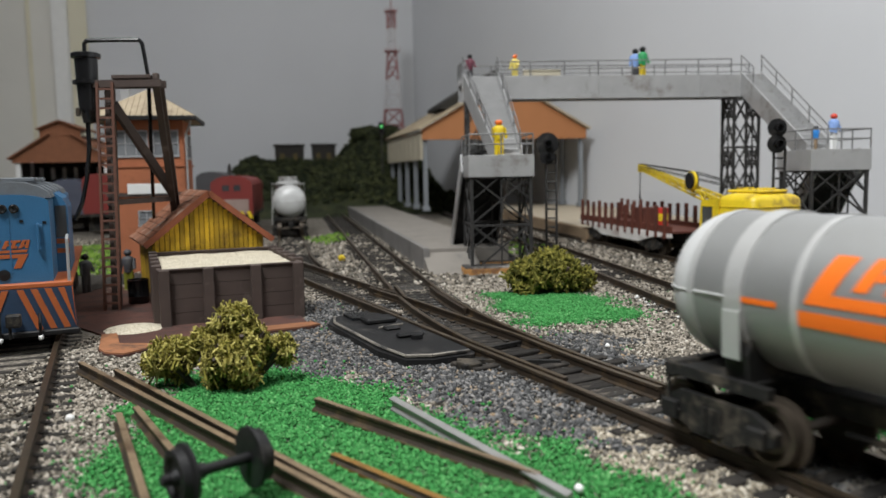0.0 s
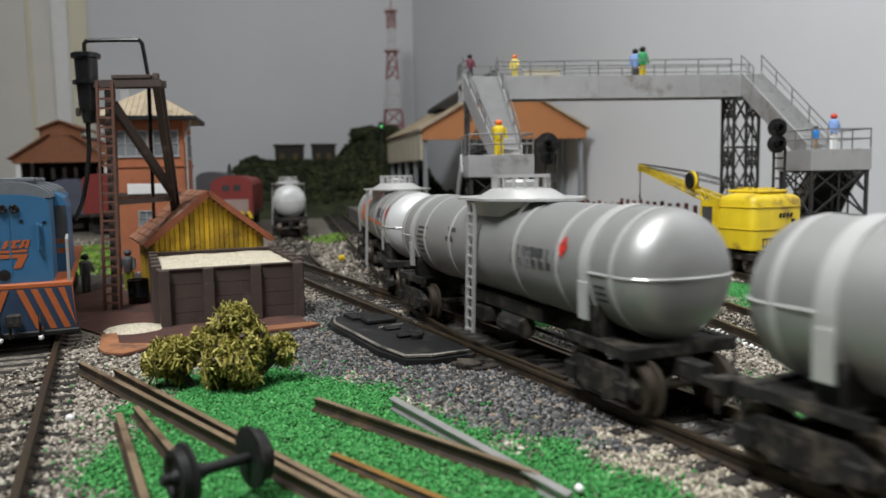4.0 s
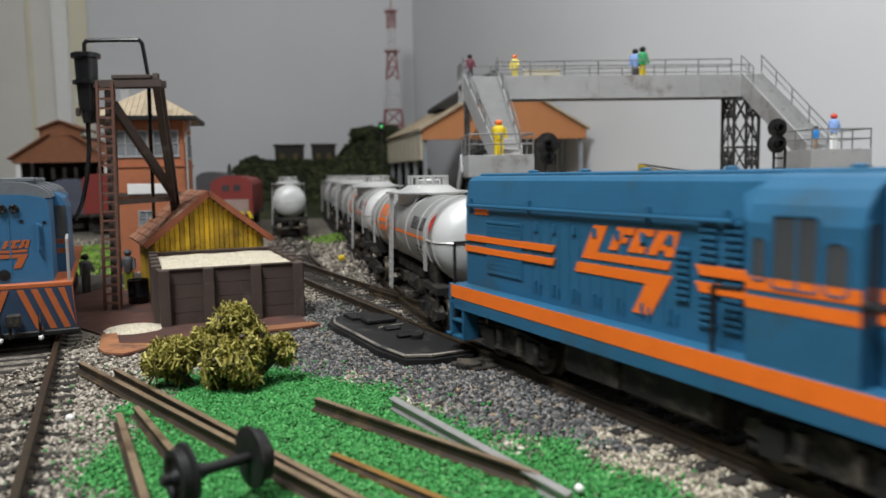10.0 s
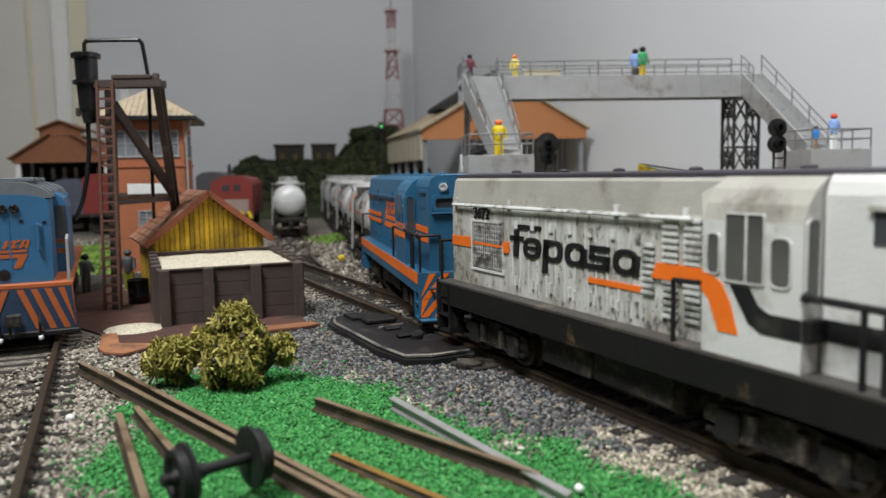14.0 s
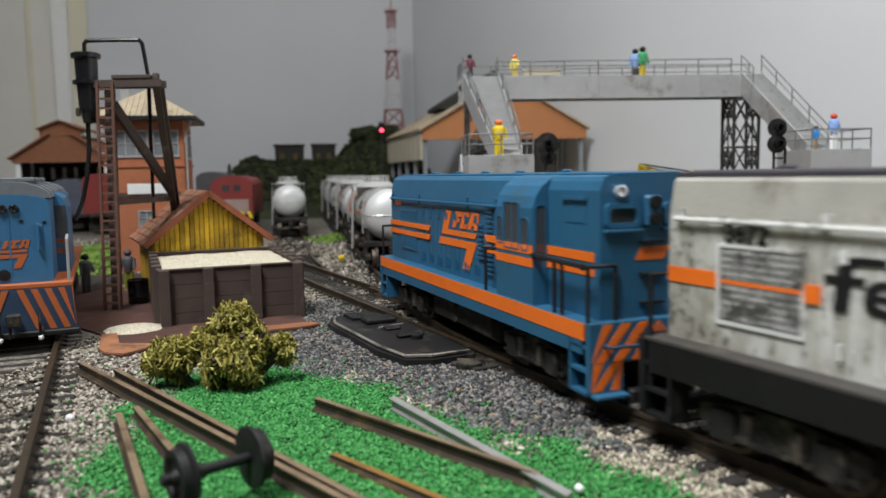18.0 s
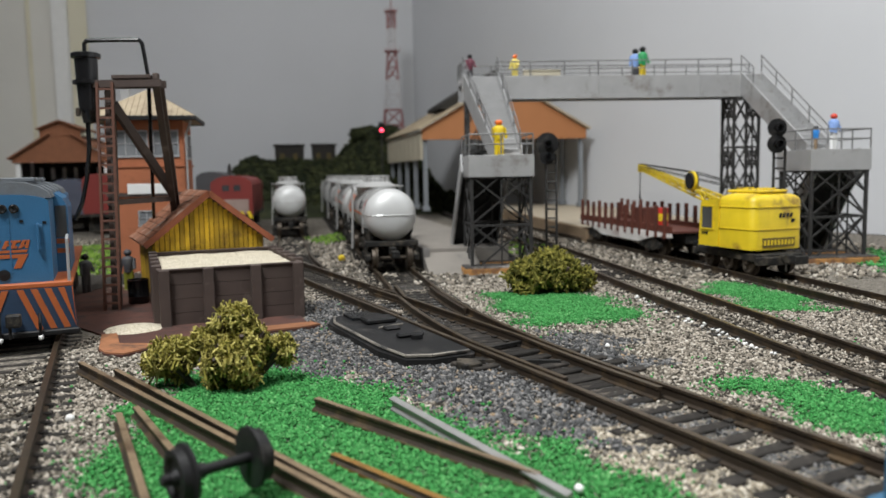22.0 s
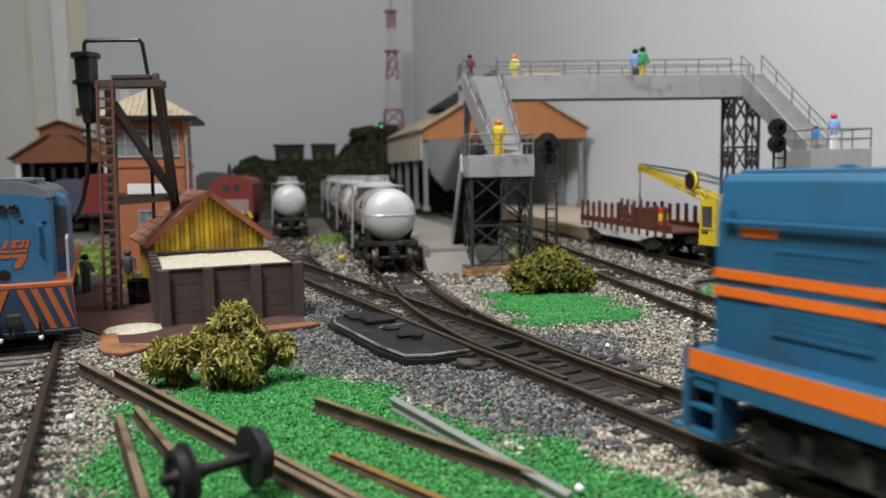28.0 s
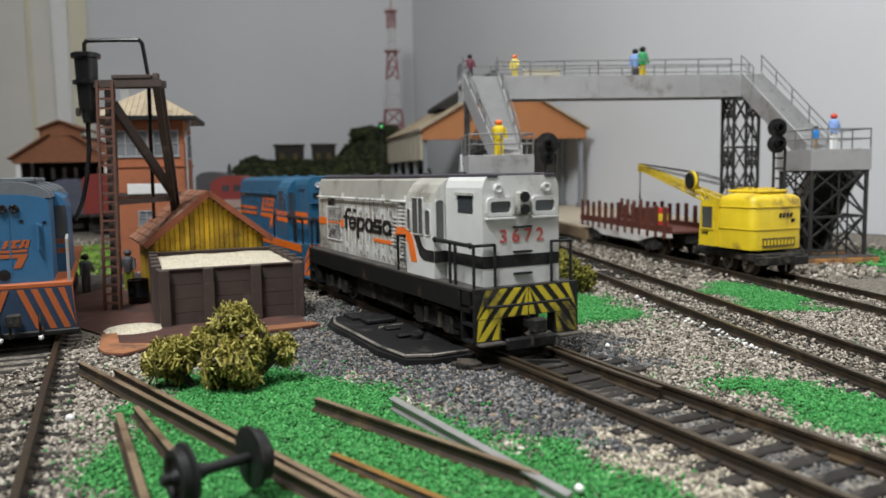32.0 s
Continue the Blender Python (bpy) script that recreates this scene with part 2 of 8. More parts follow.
M_BAND = material("bright_band", (0.58, 0.58, 0.57), rough=0.35, metal=0.42, vary=0.12, scale=100)
M_LETTER = material("dark_worn_lettering", (0.05, 0.05, 0.052), rough=0.6, vary=0.3, scale=300, wear=(0.22, 0.22, 0.22), wear_amount=0.25)
M_CABGLASS = material("dusty_cab_glass", (0.085, 0.085, 0.082), rough=0.10, vary=0.7, scale=70, bump=0, spec=0.8)
M_WORNYELLOW = material("chipped_yellow", (0.62, 0.50, 0.025), rough=0.5, vary=0.2, scale=150, wear=(0.03, 0.028, 0.025), wear_amount=0.42)
M_WHITEPAINT = material("white_paint", (0.78, 0.78, 0.76), rough=0.5, vary=0.06, scale=150)
M_ORANGE = material("orange_paint", (0.85, 0.17, 0.015), rough=0.4, vary=0.12, scale=200)
M_BLUE = material("blue_loco_paint", (0.020, 0.108, 0.205), rough=0.45, vary=0.16, scale=120, wear=(0.03, 0.085, 0.135), wear_amount=0.25)
M_WHITELOCO = streaked("weathered_white_paint", (0.54, 0.535, 0.50), (0.29, 0.275, 0.225), (0.075, 0.07, 0.062))
M_RIBWHITE = material("rubbed_white_edge", (0.66, 0.66, 0.64), rough=0.5, vary=0.15, scale=300, wear=(0.16, 0.15, 0.13), wear_amount=0.36)
M_CABWHITE = material("worn_cab_white", (0.63, 0.63, 0.61), rough=0.5, vary=0.12, scale=110, wear=(0.34, 0.33, 0.30), wear_amount=0.32)
M_WORNBAR = material("worn_grille_bar", (0.50, 0.49, 0.47), rough=0.6, vary=0.3, scale=600, wear=(0.06, 0.055, 0.05), wear_amount=0.55)
M_LOCOROOF = material("sooty_roof", (0.05, 0.045, 0.055), rough=0.6, vary=0.3, scale=120)
M_GRIMEWHITE = material("grimy_beige_white", (0.34, 0.33, 0.29), rough=0.6, vary=0.25, scale=120, wear=(0.16, 0.145, 0.12), wear_amount=0.3)
M_DECK = material("dusty_dark_deck", (0.05, 0.045, 0.04), rough=0.75, vary=0.3, scale=200, wear=(0.11, 0.092, 0.075), wear_amount=0.3)
M_SILL = material("black_scraped_sill", (0.011, 0.011, 0.0108), rough=0.6, vary=0.3, scale=260, wear=(0.10, 0.065, 0.035), wear_amount=0.06, spec=0.2)
M_NUMBER = material("faded_number_red", (0.52, 0.075, 0.06), rough=0.5, vary=0.25, scale=300, wear=(0.55, 0.45, 0.42), wear_amount=0.3)
M_LENS = material("bright_lamp_lens", (0.75, 0.76, 0.78), rough=0.15, metal=0.6, vary=0.1, scale=200)
M_GRILLE = material("dirty_grille", (0.06, 0.058, 0.055), rough=0.7, vary=0.4, scale=900, wear=(0.4, 0.39, 0.37), wear_amount=0.2)
M_YELLOW = material("yellow_paint", (0.74, 0.54, 0.02), rough=0.42, vary=0.18, scale=150, wear=(0.26, 0.15, 0.03), wear_amount=0.27)
M_RED = material("red_paint", (0.55, 0.03, 0.02), rough=0.45, vary=0.15, scale=200)
M_GLASS = material("dark_window_glass", (0.05, 0.055, 0.06), rough=0.08, vary=0.1, scale=60, bump=0, spec=0.8)
M_TERRA = material("terracotta_wall", (0.40, 0.135, 0.060), rough=0.8, vary=0.15, scale=140, wear=(0.24, 0.085, 0.04), wear_amount=0.2)
M_TERRAROOF = material("brown_roof", (0.25, 0.10, 0.048), rough=0.85, vary=0.18, scale=160)
M_CREAMROOF = material("cream_roof", (0.42, 0.345, 0.24), rough=0.8, vary=0.2, scale=160, wear=(0.22, 0.17, 0.12), wear_amount=0.25)
M_BROWNWOOD = material("brown_timber", (0.066, 0.045, 0.037), rough=0.75, vary=0.25, scale=160, wear=(0.13, 0.10, 0.085), wear_amount=0.14)
M_LADDER = material("rust_brown_ladder", (0.13, 0.055, 0.035), rough=0.7, vary=0.3, scale=260)
M_YELLOWWOOD = material("yellow_boards", (0.56, 0.34, 0.015), rough=0.75, vary=0.5, scale=260, wear=(0.20, 0.11, 0.015), wear_amount=0.25, random_obj=0.42)
M_ROOFEDGE = material("red_brown_tile", (0.27, 0.08, 0.035), rough=0.8, vary=0.3, scale=300)
M_SAND = ramp_material("pale_sand", [(0.34, (0.20, 0.16, 0.11)), (0.46, (0.46, 0.41, 0.31)), (0.6, (0.66, 0.61, 0.49)), (0.7, (0.80, 0.75, 0.64))], by_island=False, noise_scale=1300)
# Paving darkened for the shadow round the bin; M_PADEDGE keeps the lit tone.
M_PAD = material("shaded_red_paving", (0.085, 0.034, 0.024), rough=0.9, vary=0.4, scale=200, wear=(0.028, 0.018, 0.016), wear_amount=0.4)
M_PADEDGE = material("orange_board_edge", (0.30, 0.125, 0.055), rough=0.9, vary=0.35, scale=260, wear=(0.12, 0.06, 0.035), wear_amount=0.3)
M_BRICKBASE = material("ochre_brick", (0.42, 0.21, 0.065), rough=0.9, vary=0.35, scale=300, wear=(0.16, 0.08, 0.04), wear_amount=0.35)
M_CONCRETE = material("grey_platform", (0.235, 0.215, 0.19), rough=0.85, vary=0.15, scale=120, wear=(0.16, 0.15, 0.14), wear_amount=0.25)
M_OCHRE = material("ochre_platform_side", (0.27, 0.19, 0.115), rough=0.85, vary=0.2, scale=150)
M_LATTICE = material("dark_lattice_iron", (0.030, 0.029, 0.028), rough=0.55, vary=0.3, scale=300)
M_HILL = ramp_material("far_green_hill", [(0.35, (0.012, 0.016, 0.008)), (0.55, (0.035, 0.042, 0.018)), (0.7, (0.07, 0.06, 0.03))], by_island=False, noise_scale=60)
M_LEAF = ramp_material("olive_foliage", [(0.0, (0.055, 0.052, 0.008)), (0.5, (0.25, 0.22, 0.040)), (1.0, (0.58, 0.51, 0.17))])
M_LEAF2 = ramp_material("darker_foliage", [(0.0, (0.045, 0.05, 0.010)), (0.5, (0.15, 0.14, 0.025)), (1.0, (0.30, 0.27, 0.06))])
M_GRASS = ramp_material("green_turf", [(0.0, (0.028, 0.145, 0.036)), (0.5, (0.046, 0.240, 0.060)), (0.9, (0.09, 0.335, 0.098)), (1.0, (0.16, 0.41, 0.15))], rough=1.0)
M_GRASSFAR = ramp_material("yellow_green_turf", [(0.0, (0.07, 0.15, 0.02)), (0.5, (0.16, 0.29, 0.04)), (1.0, (0.26, 0.40, 0.08))], rough=1.0)
M_GRASSBASE = ramp_material("green_turf_base", [(0.35, (0.015, 0.13, 0.028)), (0.65, (0.05, 0.30, 0.06))], by_island=False, noise_scale=900)
M_STONE_DARK = ramp_material("dark_ballast", [(0.0, (0.018, 0.0185, 0.019)), (0.35, (0.062, 0.063, 0.064)), (0.7, (0.130, 0.130, 0.130)), (0.93, (0.26, 0.25, 0.24)), (1.0, (0.32, 0.23, 0.14))])
M_STONE_LIGHT = ramp_material("mixed_ballast", [(0.0, (0.025, 0.022, 0.018)), (0.25, (0.10, 0.088, 0.07)), (0.58, (0.29, 0.255, 0.208)), (0.88, (0.44, 0.392, 0.325)), (1.0, (0.58, 0.54, 0.47))])
M_STONE_BEIGE = ramp_material("beige_ballast", [(0.0, (0.07, 0.06, 0.045)), (0.4, (0.31, 0.27, 0.20)), (0.85, (0.52, 0.46, 0.365)), (1.0, (0.68, 0.63, 0.53))])

M_ROOFTILE = material("brown_roof_tile", (0.24, 0.10, 0.055), rough=0.85, vary=0.3, scale=300, wear=(0.30, 0.25, 0.20), wear_amount=0.25, random_obj=0.3)
M_GREYGLASS = material("grey_window_pane", (0.22, 0.23, 0.24), rough=0.15, vary=0.35, scale=120, bump=0, spec=0.7)
M_GLOSSBLACK = material("glossy_black", (0.010, 0.010, 0.011), rough=0.22, vary=0.2, scale=150, bump=0.02)
M_BLUE2 = material("bright_blue_loco_paint", (0.033, 0.135, 0.27), rough=0.45, vary=0.14, scale=120, wear=(0.04, 0.10, 0.17), wear_amount=0.22)
# Parked engine's pilot: its shade is put into these two darker paints.
M_NAVY = material("navy_and_pilot_shade", (0.018, 0.042, 0.085), rough=0.6, vary=0.3, scale=200)
M_ORANGE2 = material("shaded_dull_orange", (0.42, 0.105, 0.026), rough=0.55, vary=0.25, scale=180, wear=(0.16, 0.06, 0.03), wear_amount=0.25)
M_ROOFGREY = material("dusty_grey_roof", (0.135, 0.15, 0.165), rough=0.7, vary=0.2, scale=130, wear=(0.11, 0.11, 0.11), wear_amount=0.25)
M_FADERED = material("faded_red_paint", (0.20, 0.025, 0.02), rough=0.55, vary=0.2, scale=60, wear=(0.18, 0.04, 0.03), wear_amount=0.3)
M_FADEPINK = material("faded_pale_paint", (0.30, 0.22, 0.19), rough=0.6, vary=0.3, scale=60, wear=(0.14, 0.05, 0.04), wear_amount=0.35)
M_BLUEGREY = material("blue_grey_paint", (0.09, 0.10, 0.14), rough=0.5, vary=0.2, scale=60)
M_DARKGREY = material("dark_grey_paint", (0.06, 0.06, 0.065), rough=0.6, vary=0.2, scale=90)
M_HILLBUSH = ramp_material("far_scrub", [(0.0, (0.010, 0.014, 0.007)), (0.6, (0.028, 0.036, 0.014)), (1.0, (0.06, 0.065, 0.025))])
M_DARKHUT = material("dark_hut_wood", (0.022, 0.020, 0.016), rough=0.8, vary=0.3, scale=40)
M_OCHREDARK = material("dark_ochre", (0.10, 0.07, 0.02), rough=0.8, vary=0.3, scale=60)
M_MASTRED = material("mast_red", (0.30, 0.13, 0.13), rough=0.5, vary=0.2, scale=60)
M_MASTWHITE = material("mast_white", (0.55, 0.54, 0.55), rough=0.5, vary=0.1, scale=60)
M_LAMPRED = material("red_lamp_glow", (0.6, 0.02, 0.03), rough=0.3, emit=(1.0, 0.04, 0.08), strength=14.0, bump=0)
M_LAMPGREEN = material("green_lamp_glow", (0.05, 0.4, 0.1), rough=0.3, emit=(0.15, 1.0, 0.25), strength=0.5, bump=0)
M_EDGE = material("worn_platform_edge", (0.20, 0.19, 0.18), rough=0.85, vary=0.3, scale=120)
M_BEIGECON = material("beige_platform_top", (0.42, 0.36, 0.27), rough=0.85, vary=0.12, scale=60)
M_TERRALIGHT = material("orange_brown_gable", (0.40, 0.165, 0.062), rough=0.8, vary=0.08, scale=60)
M_CREAM = material("cream_screen", (0.56, 0.51, 0.39), rough=0.7, vary=0.08, scale=60)
M_POSTGREY = material("grey_post", (0.20, 0.215, 0.23), rough=0.6, vary=0.12, scale=80)
M_RAILING = material("galvanised_railing", (0.22, 0.22, 0.22), rough=0.45, metal=0.4, vary=0.25, scale=200)
M_FOOT = material("dark_footing", (0.05, 0.045, 0.042), rough=0.8, vary=0.3, scale=200, wear=(0.28, 0.26, 0.24), wear_amount=0.25)
M_MASTGREY = material("pale_mast", (0.50, 0.50, 0.49), rough=0.5, vary=0.15, scale=150)
M_MAROON = material("maroon_paint", (0.13, 0.03, 0.05), rough=0.5)
M_YELLOW2 = material("pale_yellow_paint", (0.75, 0.62, 0.16), rough=0.5)
M_GREEN = material("green_figure_paint", (0.02, 0.30, 0.09), rough=0.45)
M_SKYBLUE = material("sky_blue_paint", (0.24, 0.38, 0.72), rough=0.5)
M_BRIGHTBLUE = material("bright_blue_paint", (0.03, 0.22, 0.60), rough=0.45)
M_REDHAIR = material("bright_red_paint", (0.65, 0.06, 0.03), rough=0.5)
M_OLIVE = material("olive_paint", (0.18, 0.19, 0.02), rough=0.5)
M_DARKYEL = material("worn_dark_yellow", (0.16, 0.11, 0.02), rough=0.6, vary=0.4, scale=250)
M_STAKE = material("red_brown_stake", (0.105, 0.028, 0.016), rough=0.7, vary=0.3, scale=200, random_obj=0.2)
M_WORNWHITE = material("chipped_white", (0.68, 0.66, 0.63), rough=0.7, vary=0.15, scale=120, wear=(0.22, 0.08, 0.05), wear_amount=0.25)
M_WORNEDGE = material("worn_pale_edge", (0.22, 0.20, 0.17), rough=0.7, vary=0.4, scale=400, wear=(0.05, 0.048, 0.045), wear_amount=0.35)

# ---- room ----


def structure(name, bm, mat, label, smooth=False):
    return tagged(part(name, bm, mat, smooth=smooth), label, kind="structure")


CORNER = Vector((-42, 1250))
ALONG, ACROSS = Vector((0.437, -0.90)), Vector((-0.90, -0.437))   # along the bright wall towards the camera; along the far wall to its other end


def wall_between(name, a, b, z0, z1, label, t=60):
    d = (b - a).normalized()
    n = Vector((d.y, -d.x)) * t
    bm = B()
    prism(bm, [tuple(a), tuple(b), tuple(b + n), tuple(a + n)], "z", z0, z1)
    return structure(name, bm, M_WALL, label)


RB, FB = CORNER + ALONG * 3600, CORNER + ACROSS * 2600
wall_between("wall_right", RB, CORNER, -950, 1650, "plain pale grey painted room wall")
wall_between("wall_far", CORNER, FB, -950, 1650, "plain pale grey painted room wall")
wall_between("wall_left", FB, FB + ALONG * 3600, -950, 1650, "plain pale grey painted room wall")
wall_between("wall_behind", FB + ALONG * 3600, RB, -950, 1650, "plain pale grey painted room wall")
bm = B()
room = [CORNER, RB, FB + ALONG * 3600, FB]
prism(bm, [tuple(p) for p in room], "z", 1652, 1700)
structure("ceiling", bm, M_CEIL, "white painted ceiling")
bm = B()
prism(bm, [tuple(p) for p in room], "z", -1000, -952)
structure("floor", bm, M_ROOMFLOOR, "brown tiled room floor")

# a pale door with its frame on the far wall
bm = B()
door = thing("door_1", "pale cream painted door with its frame in the far wall", "door", kind="structure")


def on_far_wall(u0, u1, z0, z1, d0, d1):
    bm = B()
    a, b = CORNER + ACROSS * u0, CORNER + ACROSS * u1
    n = ALONG
    prism(bm, [tuple(a + n * d0), tuple(b + n * d0), tuple(b + n * d1), tuple(a + n * d1)], "z", z0, z1)
    return bm


part("door_frame", on_far_wall(475, 497, -900, 1200, 1, 14), M_TRIM, door, "cream door frame")
part("door_frame", on_far_wall(497, 517, -900, 1200, 1, 10), M_WHITEPAINT, door, "white door frame")
part("door_panel", on_far_wall(517, 541, -900, 1190, 1, 6), M_CURTAIN, door)
part("door_bead", on_far_wall(541, 546, -900, 1190, 1, 9), M_TRIM, door)
part("door_panel", on_far_wall(546, 900, -900, 1190, 1, 7), M_CURTAIN, door)

# ---- the board with its ground ----


def rough_ground():
    x = np.concatenate([np.arange(-1500, -200, 40), np.arange(-200, 300, 5), np.arange(300, 1100, 40)])
    y = np.concatenate([np.arange(-1500, 80, 40), np.arange(80, 500, 5), np.arange(500, 1400, 30)])
    gx, gy = np.meshgrid(x, y, indexing="ij")
    pts = []
    for px, py in zip(gx.ravel(), gy.ravel()):
        h = noise.noise((px * 0.03, py * 0.03, 0)) * 0.5 + noise.noise((px * 0.15, py * 0.15, 3)) * 0.25
        q = CORNER + ALONG * min(max((Vector((px, py)) - CORNER).dot(ALONG), 2), 2190) + ACROSS * min(max((Vector((px, py)) - CORNER).dot(ACROSS), 2), 1490)
        pts.append((q.x * MM, q.y * MM, (-3.2 + h) * MM))
    n = len(y)
    i = np.arange(len(x) - 1)[:, None] * n + np.arange(n - 1)[None, :]
    faces = np.stack([i, i + n, i + n + 1, i + 1], -1).reshape(-1, 4)
    me = bpy.data.meshes.new("ground")
    me.from_pydata(pts, [], faces.tolist())
    me.shade_smooth()
    me.materials.append(M_GROUND)
    return tagged(new("ground", me), "grey ballast ground of the model railway board", kind="structure")


rough_ground()
bm = B()
prism(bm, [tuple(CORNER + ALONG * u + ACROSS * v) for u, v in ((1, 1), (2200, 1), (2200, 1500), (1, 1500))], "z", -40, -6)
structure("base_board", bm, M_BROWNWOOD, "timber base board under the model ground")

# ---- tracks ----
GAUGE = 16.5


def rail_mesh(line, s0, s1, side, step=4.0):
    """One rail of I section along a line, its head's inner face half a gauge from the middle; head and web are separate faces."""
    prof = [(-1.2, -3.0), (1.2, -3.0), (1.2, -2.6), (0.35, -2.3), (0.35, -0.8), (0.65, -0.6), (0.65, 0.0), (-0.65, 0.0), (-0.65, -0.6), (-0.35, -0.8), (-0.35, -2.3), (-1.2, -2.6)]
    bm = B()
    n = max(2, int((s1 - s0) / step))
    last = None
    for k in range(n + 1):
        p, a = line.at(s0 + (s1 - s0) * k / n)
        h = heading(a)
        r = Vector((h.y, -h.x))
        ring = [bm.verts.new((*(p + r * (side * (GAUGE / 2 + 0.65) + u)), v)) for u, v in prof]
        if last:
            for i in range(len(prof)):
                f = bm.faces.new((last[i], last[(i + 1) % 12], ring[(i + 1) % 12], ring[i]))
                f.material_index = 1 if i == 6 else 0
        else:
            bm.faces.new(ring[::-1])
        last = ring
    bm.faces.new(last)
    return bm


class Blade:
    """A rail's line that is kept clear of the stock rail beside it: to the right (1) or the left (-1)."""

    def __init__(self, line, other, to, clear=2.5):
        self.line, self.other, self.to, self.clear = line, other, to, clear

    def at(self, s):
        p, a = self.line.at(s)
        gap = (p - self.other.at(s)[0]).length
        h = heading(a)
        return p + Vector((h.y, -h.x)) * (self.to * max(0.0, self.clear - gap)), a


def rail(line, s0, s1, side, parent):
    ob = part("rail", rail_mesh(line, s0, s1, side), M_RAIL, parent)
    ob.data.materials.append(M_RAILTOP)
    return ob


def tie_mesh(length=30.0, width=3.0):
    bm = B()
    box(bm, -length / 2, length / 2, -width / 2, width / 2, -4.6, -2.75, 0.25)
    for sx in (-1, 1):
        box(bm, sx * 8.9 - 2.2, sx * 8.9 + 2.2, -0.8, 0.8, -2.75, -2.3)
    me = part("sleeper", bm, M_TIE)
    data = me.data
    bpy.data.objects.remove(me)
    return data


TIE = tie_mesh()
TIES = []


def track(label, line, s0, s1, near=None, gap=6.6, rails=None):
    """Two rails and their sleepers. The sleepers between the two values of near are laid one by one at the end of the script."""
    t = thing("railway_track", label, "track", group="tracks of the yard")
    for way, a, b, side in rails or ((line, s0, s1, -1), (line, s0, s1, 1)):
        rail(way, a, b, side, t)
    TIES.append((t, line, s0, s1, near or (s0, s1), gap))
    return t


YARD2 = Line((109.5, 120), 11, [(80, -3), (60, -1.2), (900, 0)], 0)
YARD3 = Line((162.5, 150), 7.2, [(180, 0.6), (120, 3.4), (700, 0)], 0)
LOCO_ROAD = Line((-50, 55), 23.9, [(170, 0), (500, 5)], 0)
FAR_ROAD = Line((-57, 345), 20, [(120, -8), (600, 0)], 0)
# ---- rolling stock ----


def wheelset(parent, x, r=4.9):
    bm = B()
    for sy in (-1, 1):
        lathe(bm, [(0.6, 7.0 * sy), (r * 0.55, 7.1 * sy), (r * 0.86, 6.9 * sy), (r + 0.9, 7.2 * sy), (r + 0.9, 7.9 * sy), (r, 8.2 * sy), (r * 0.97, 10.0 * sy), (r * 0.8, 10.1 * sy), (r * 0.6, 9.4 * sy), (0.8, 9.6 * sy)], 20, (0, 0, 0), "y")
    rod(bm, (0, -11.5, 0), (0, 11.5, 0), 0.9, 8)
    w = part("wheelset", bm, M_WHEEL, parent, "worn brown steel wheelset", smooth=True)
    w.location = (x * MM, 0, r * MM)
    ROLLING.append((w, r))
    return w


ROLLING = []


def freight_bogie(parent, x):
    bm = B()
    for sy in (-1, 1):
        y = sy * 11.6
        prism(bm, [(-12, 4.2), (-12, 6.2), (-7.5, 8.6), (7.5, 8.6), (12, 6.2), (12, 4.2), (9, 3.6), (6.5, 3.0), (4.0, 1.9), (-4.0, 1.9), (-6.5, 3.0), (-9, 3.6)], "y", y - 0.8, y + 0.8)
        for sx in (-9, 9):
            box(bm, sx - 1.7, sx + 1.7, y - 1.3 * (sy < 0) - 0.6, y + 1.3 * (sy > 0) + 0.6, 3.4, 6.6, 0.3)
        for k in (-1.6, 0, 1.6):
            rod(bm, (k, y + sy * 0.9, 3.0), (k, y + sy * 0.9, 7.0), 0.6, 6)
    box(bm, -2.5, 2.5, -11, 11, 4.5, 8.0, 0.3)
    b = part("bogie", bm, M_CHASSIS, parent)
    b.location = (x * MM, 0, 0)
    for sx in (-9, 9):
        wheelset(b, sx)
    return b


def coupler(parent, x, d):
    bm = B()
    box(bm, min(x, x + d * 5), max(x, x + d * 5), -1.2, 1.2, 6.6, 8.6, 0.2)
    box(bm, min(x + d * 4, x + d * 7), max(x + d * 4, x + d * 7), -2.2, 1.6, 5.8, 9.4, 0.4)
    rod(bm, (x + d * 4.6, 0.8, 6), (x + d * 4.6, 0.8, 2.4), 0.45, 6)
    return part("coupler", bm, M_CHASSIS, parent)


TR, TZ, TL, TD = 12.7, 25.9, 60.0, 9.0


def on_barrel(bm, poly, x_of=1.0, r=TR + 0.12):
    """A flat outline (along the car, up the side) bent round the barrel on its left side, cut in strips."""
    zs = [p[1] for p in poly]
    rows = max(2, int((max(zs) - min(zs)) / 1.0) + 1)
    lo, hi = min(zs), max(zs)
    cuts = []
    for k in range(rows + 1):
        z = min(max(lo + (hi - lo) * k / rows, lo + 1e-4), hi - 1e-4)
        xs = []
        for (xa, za), (xb, zb) in zip(poly, poly[1:] + poly[:1]):
            if (za - z) * (zb - z) < 0:
                xs.append(xa + (xb - xa) * (z - za) / (zb - za))
        if len(xs) >= 2:
            cuts.append((z, min(xs), max(xs)))
    last = None
    for z, xa, xb in cuts:
        a = z / TR
        pair = [bm.verts.new((x, r * math.cos(a), TZ + r * math.sin(a))) for x in (xa, xb)]
        if last:
            bm.faces.new((last[0], last[1], pair[1], pair[0]))
        last = pair
    return bm


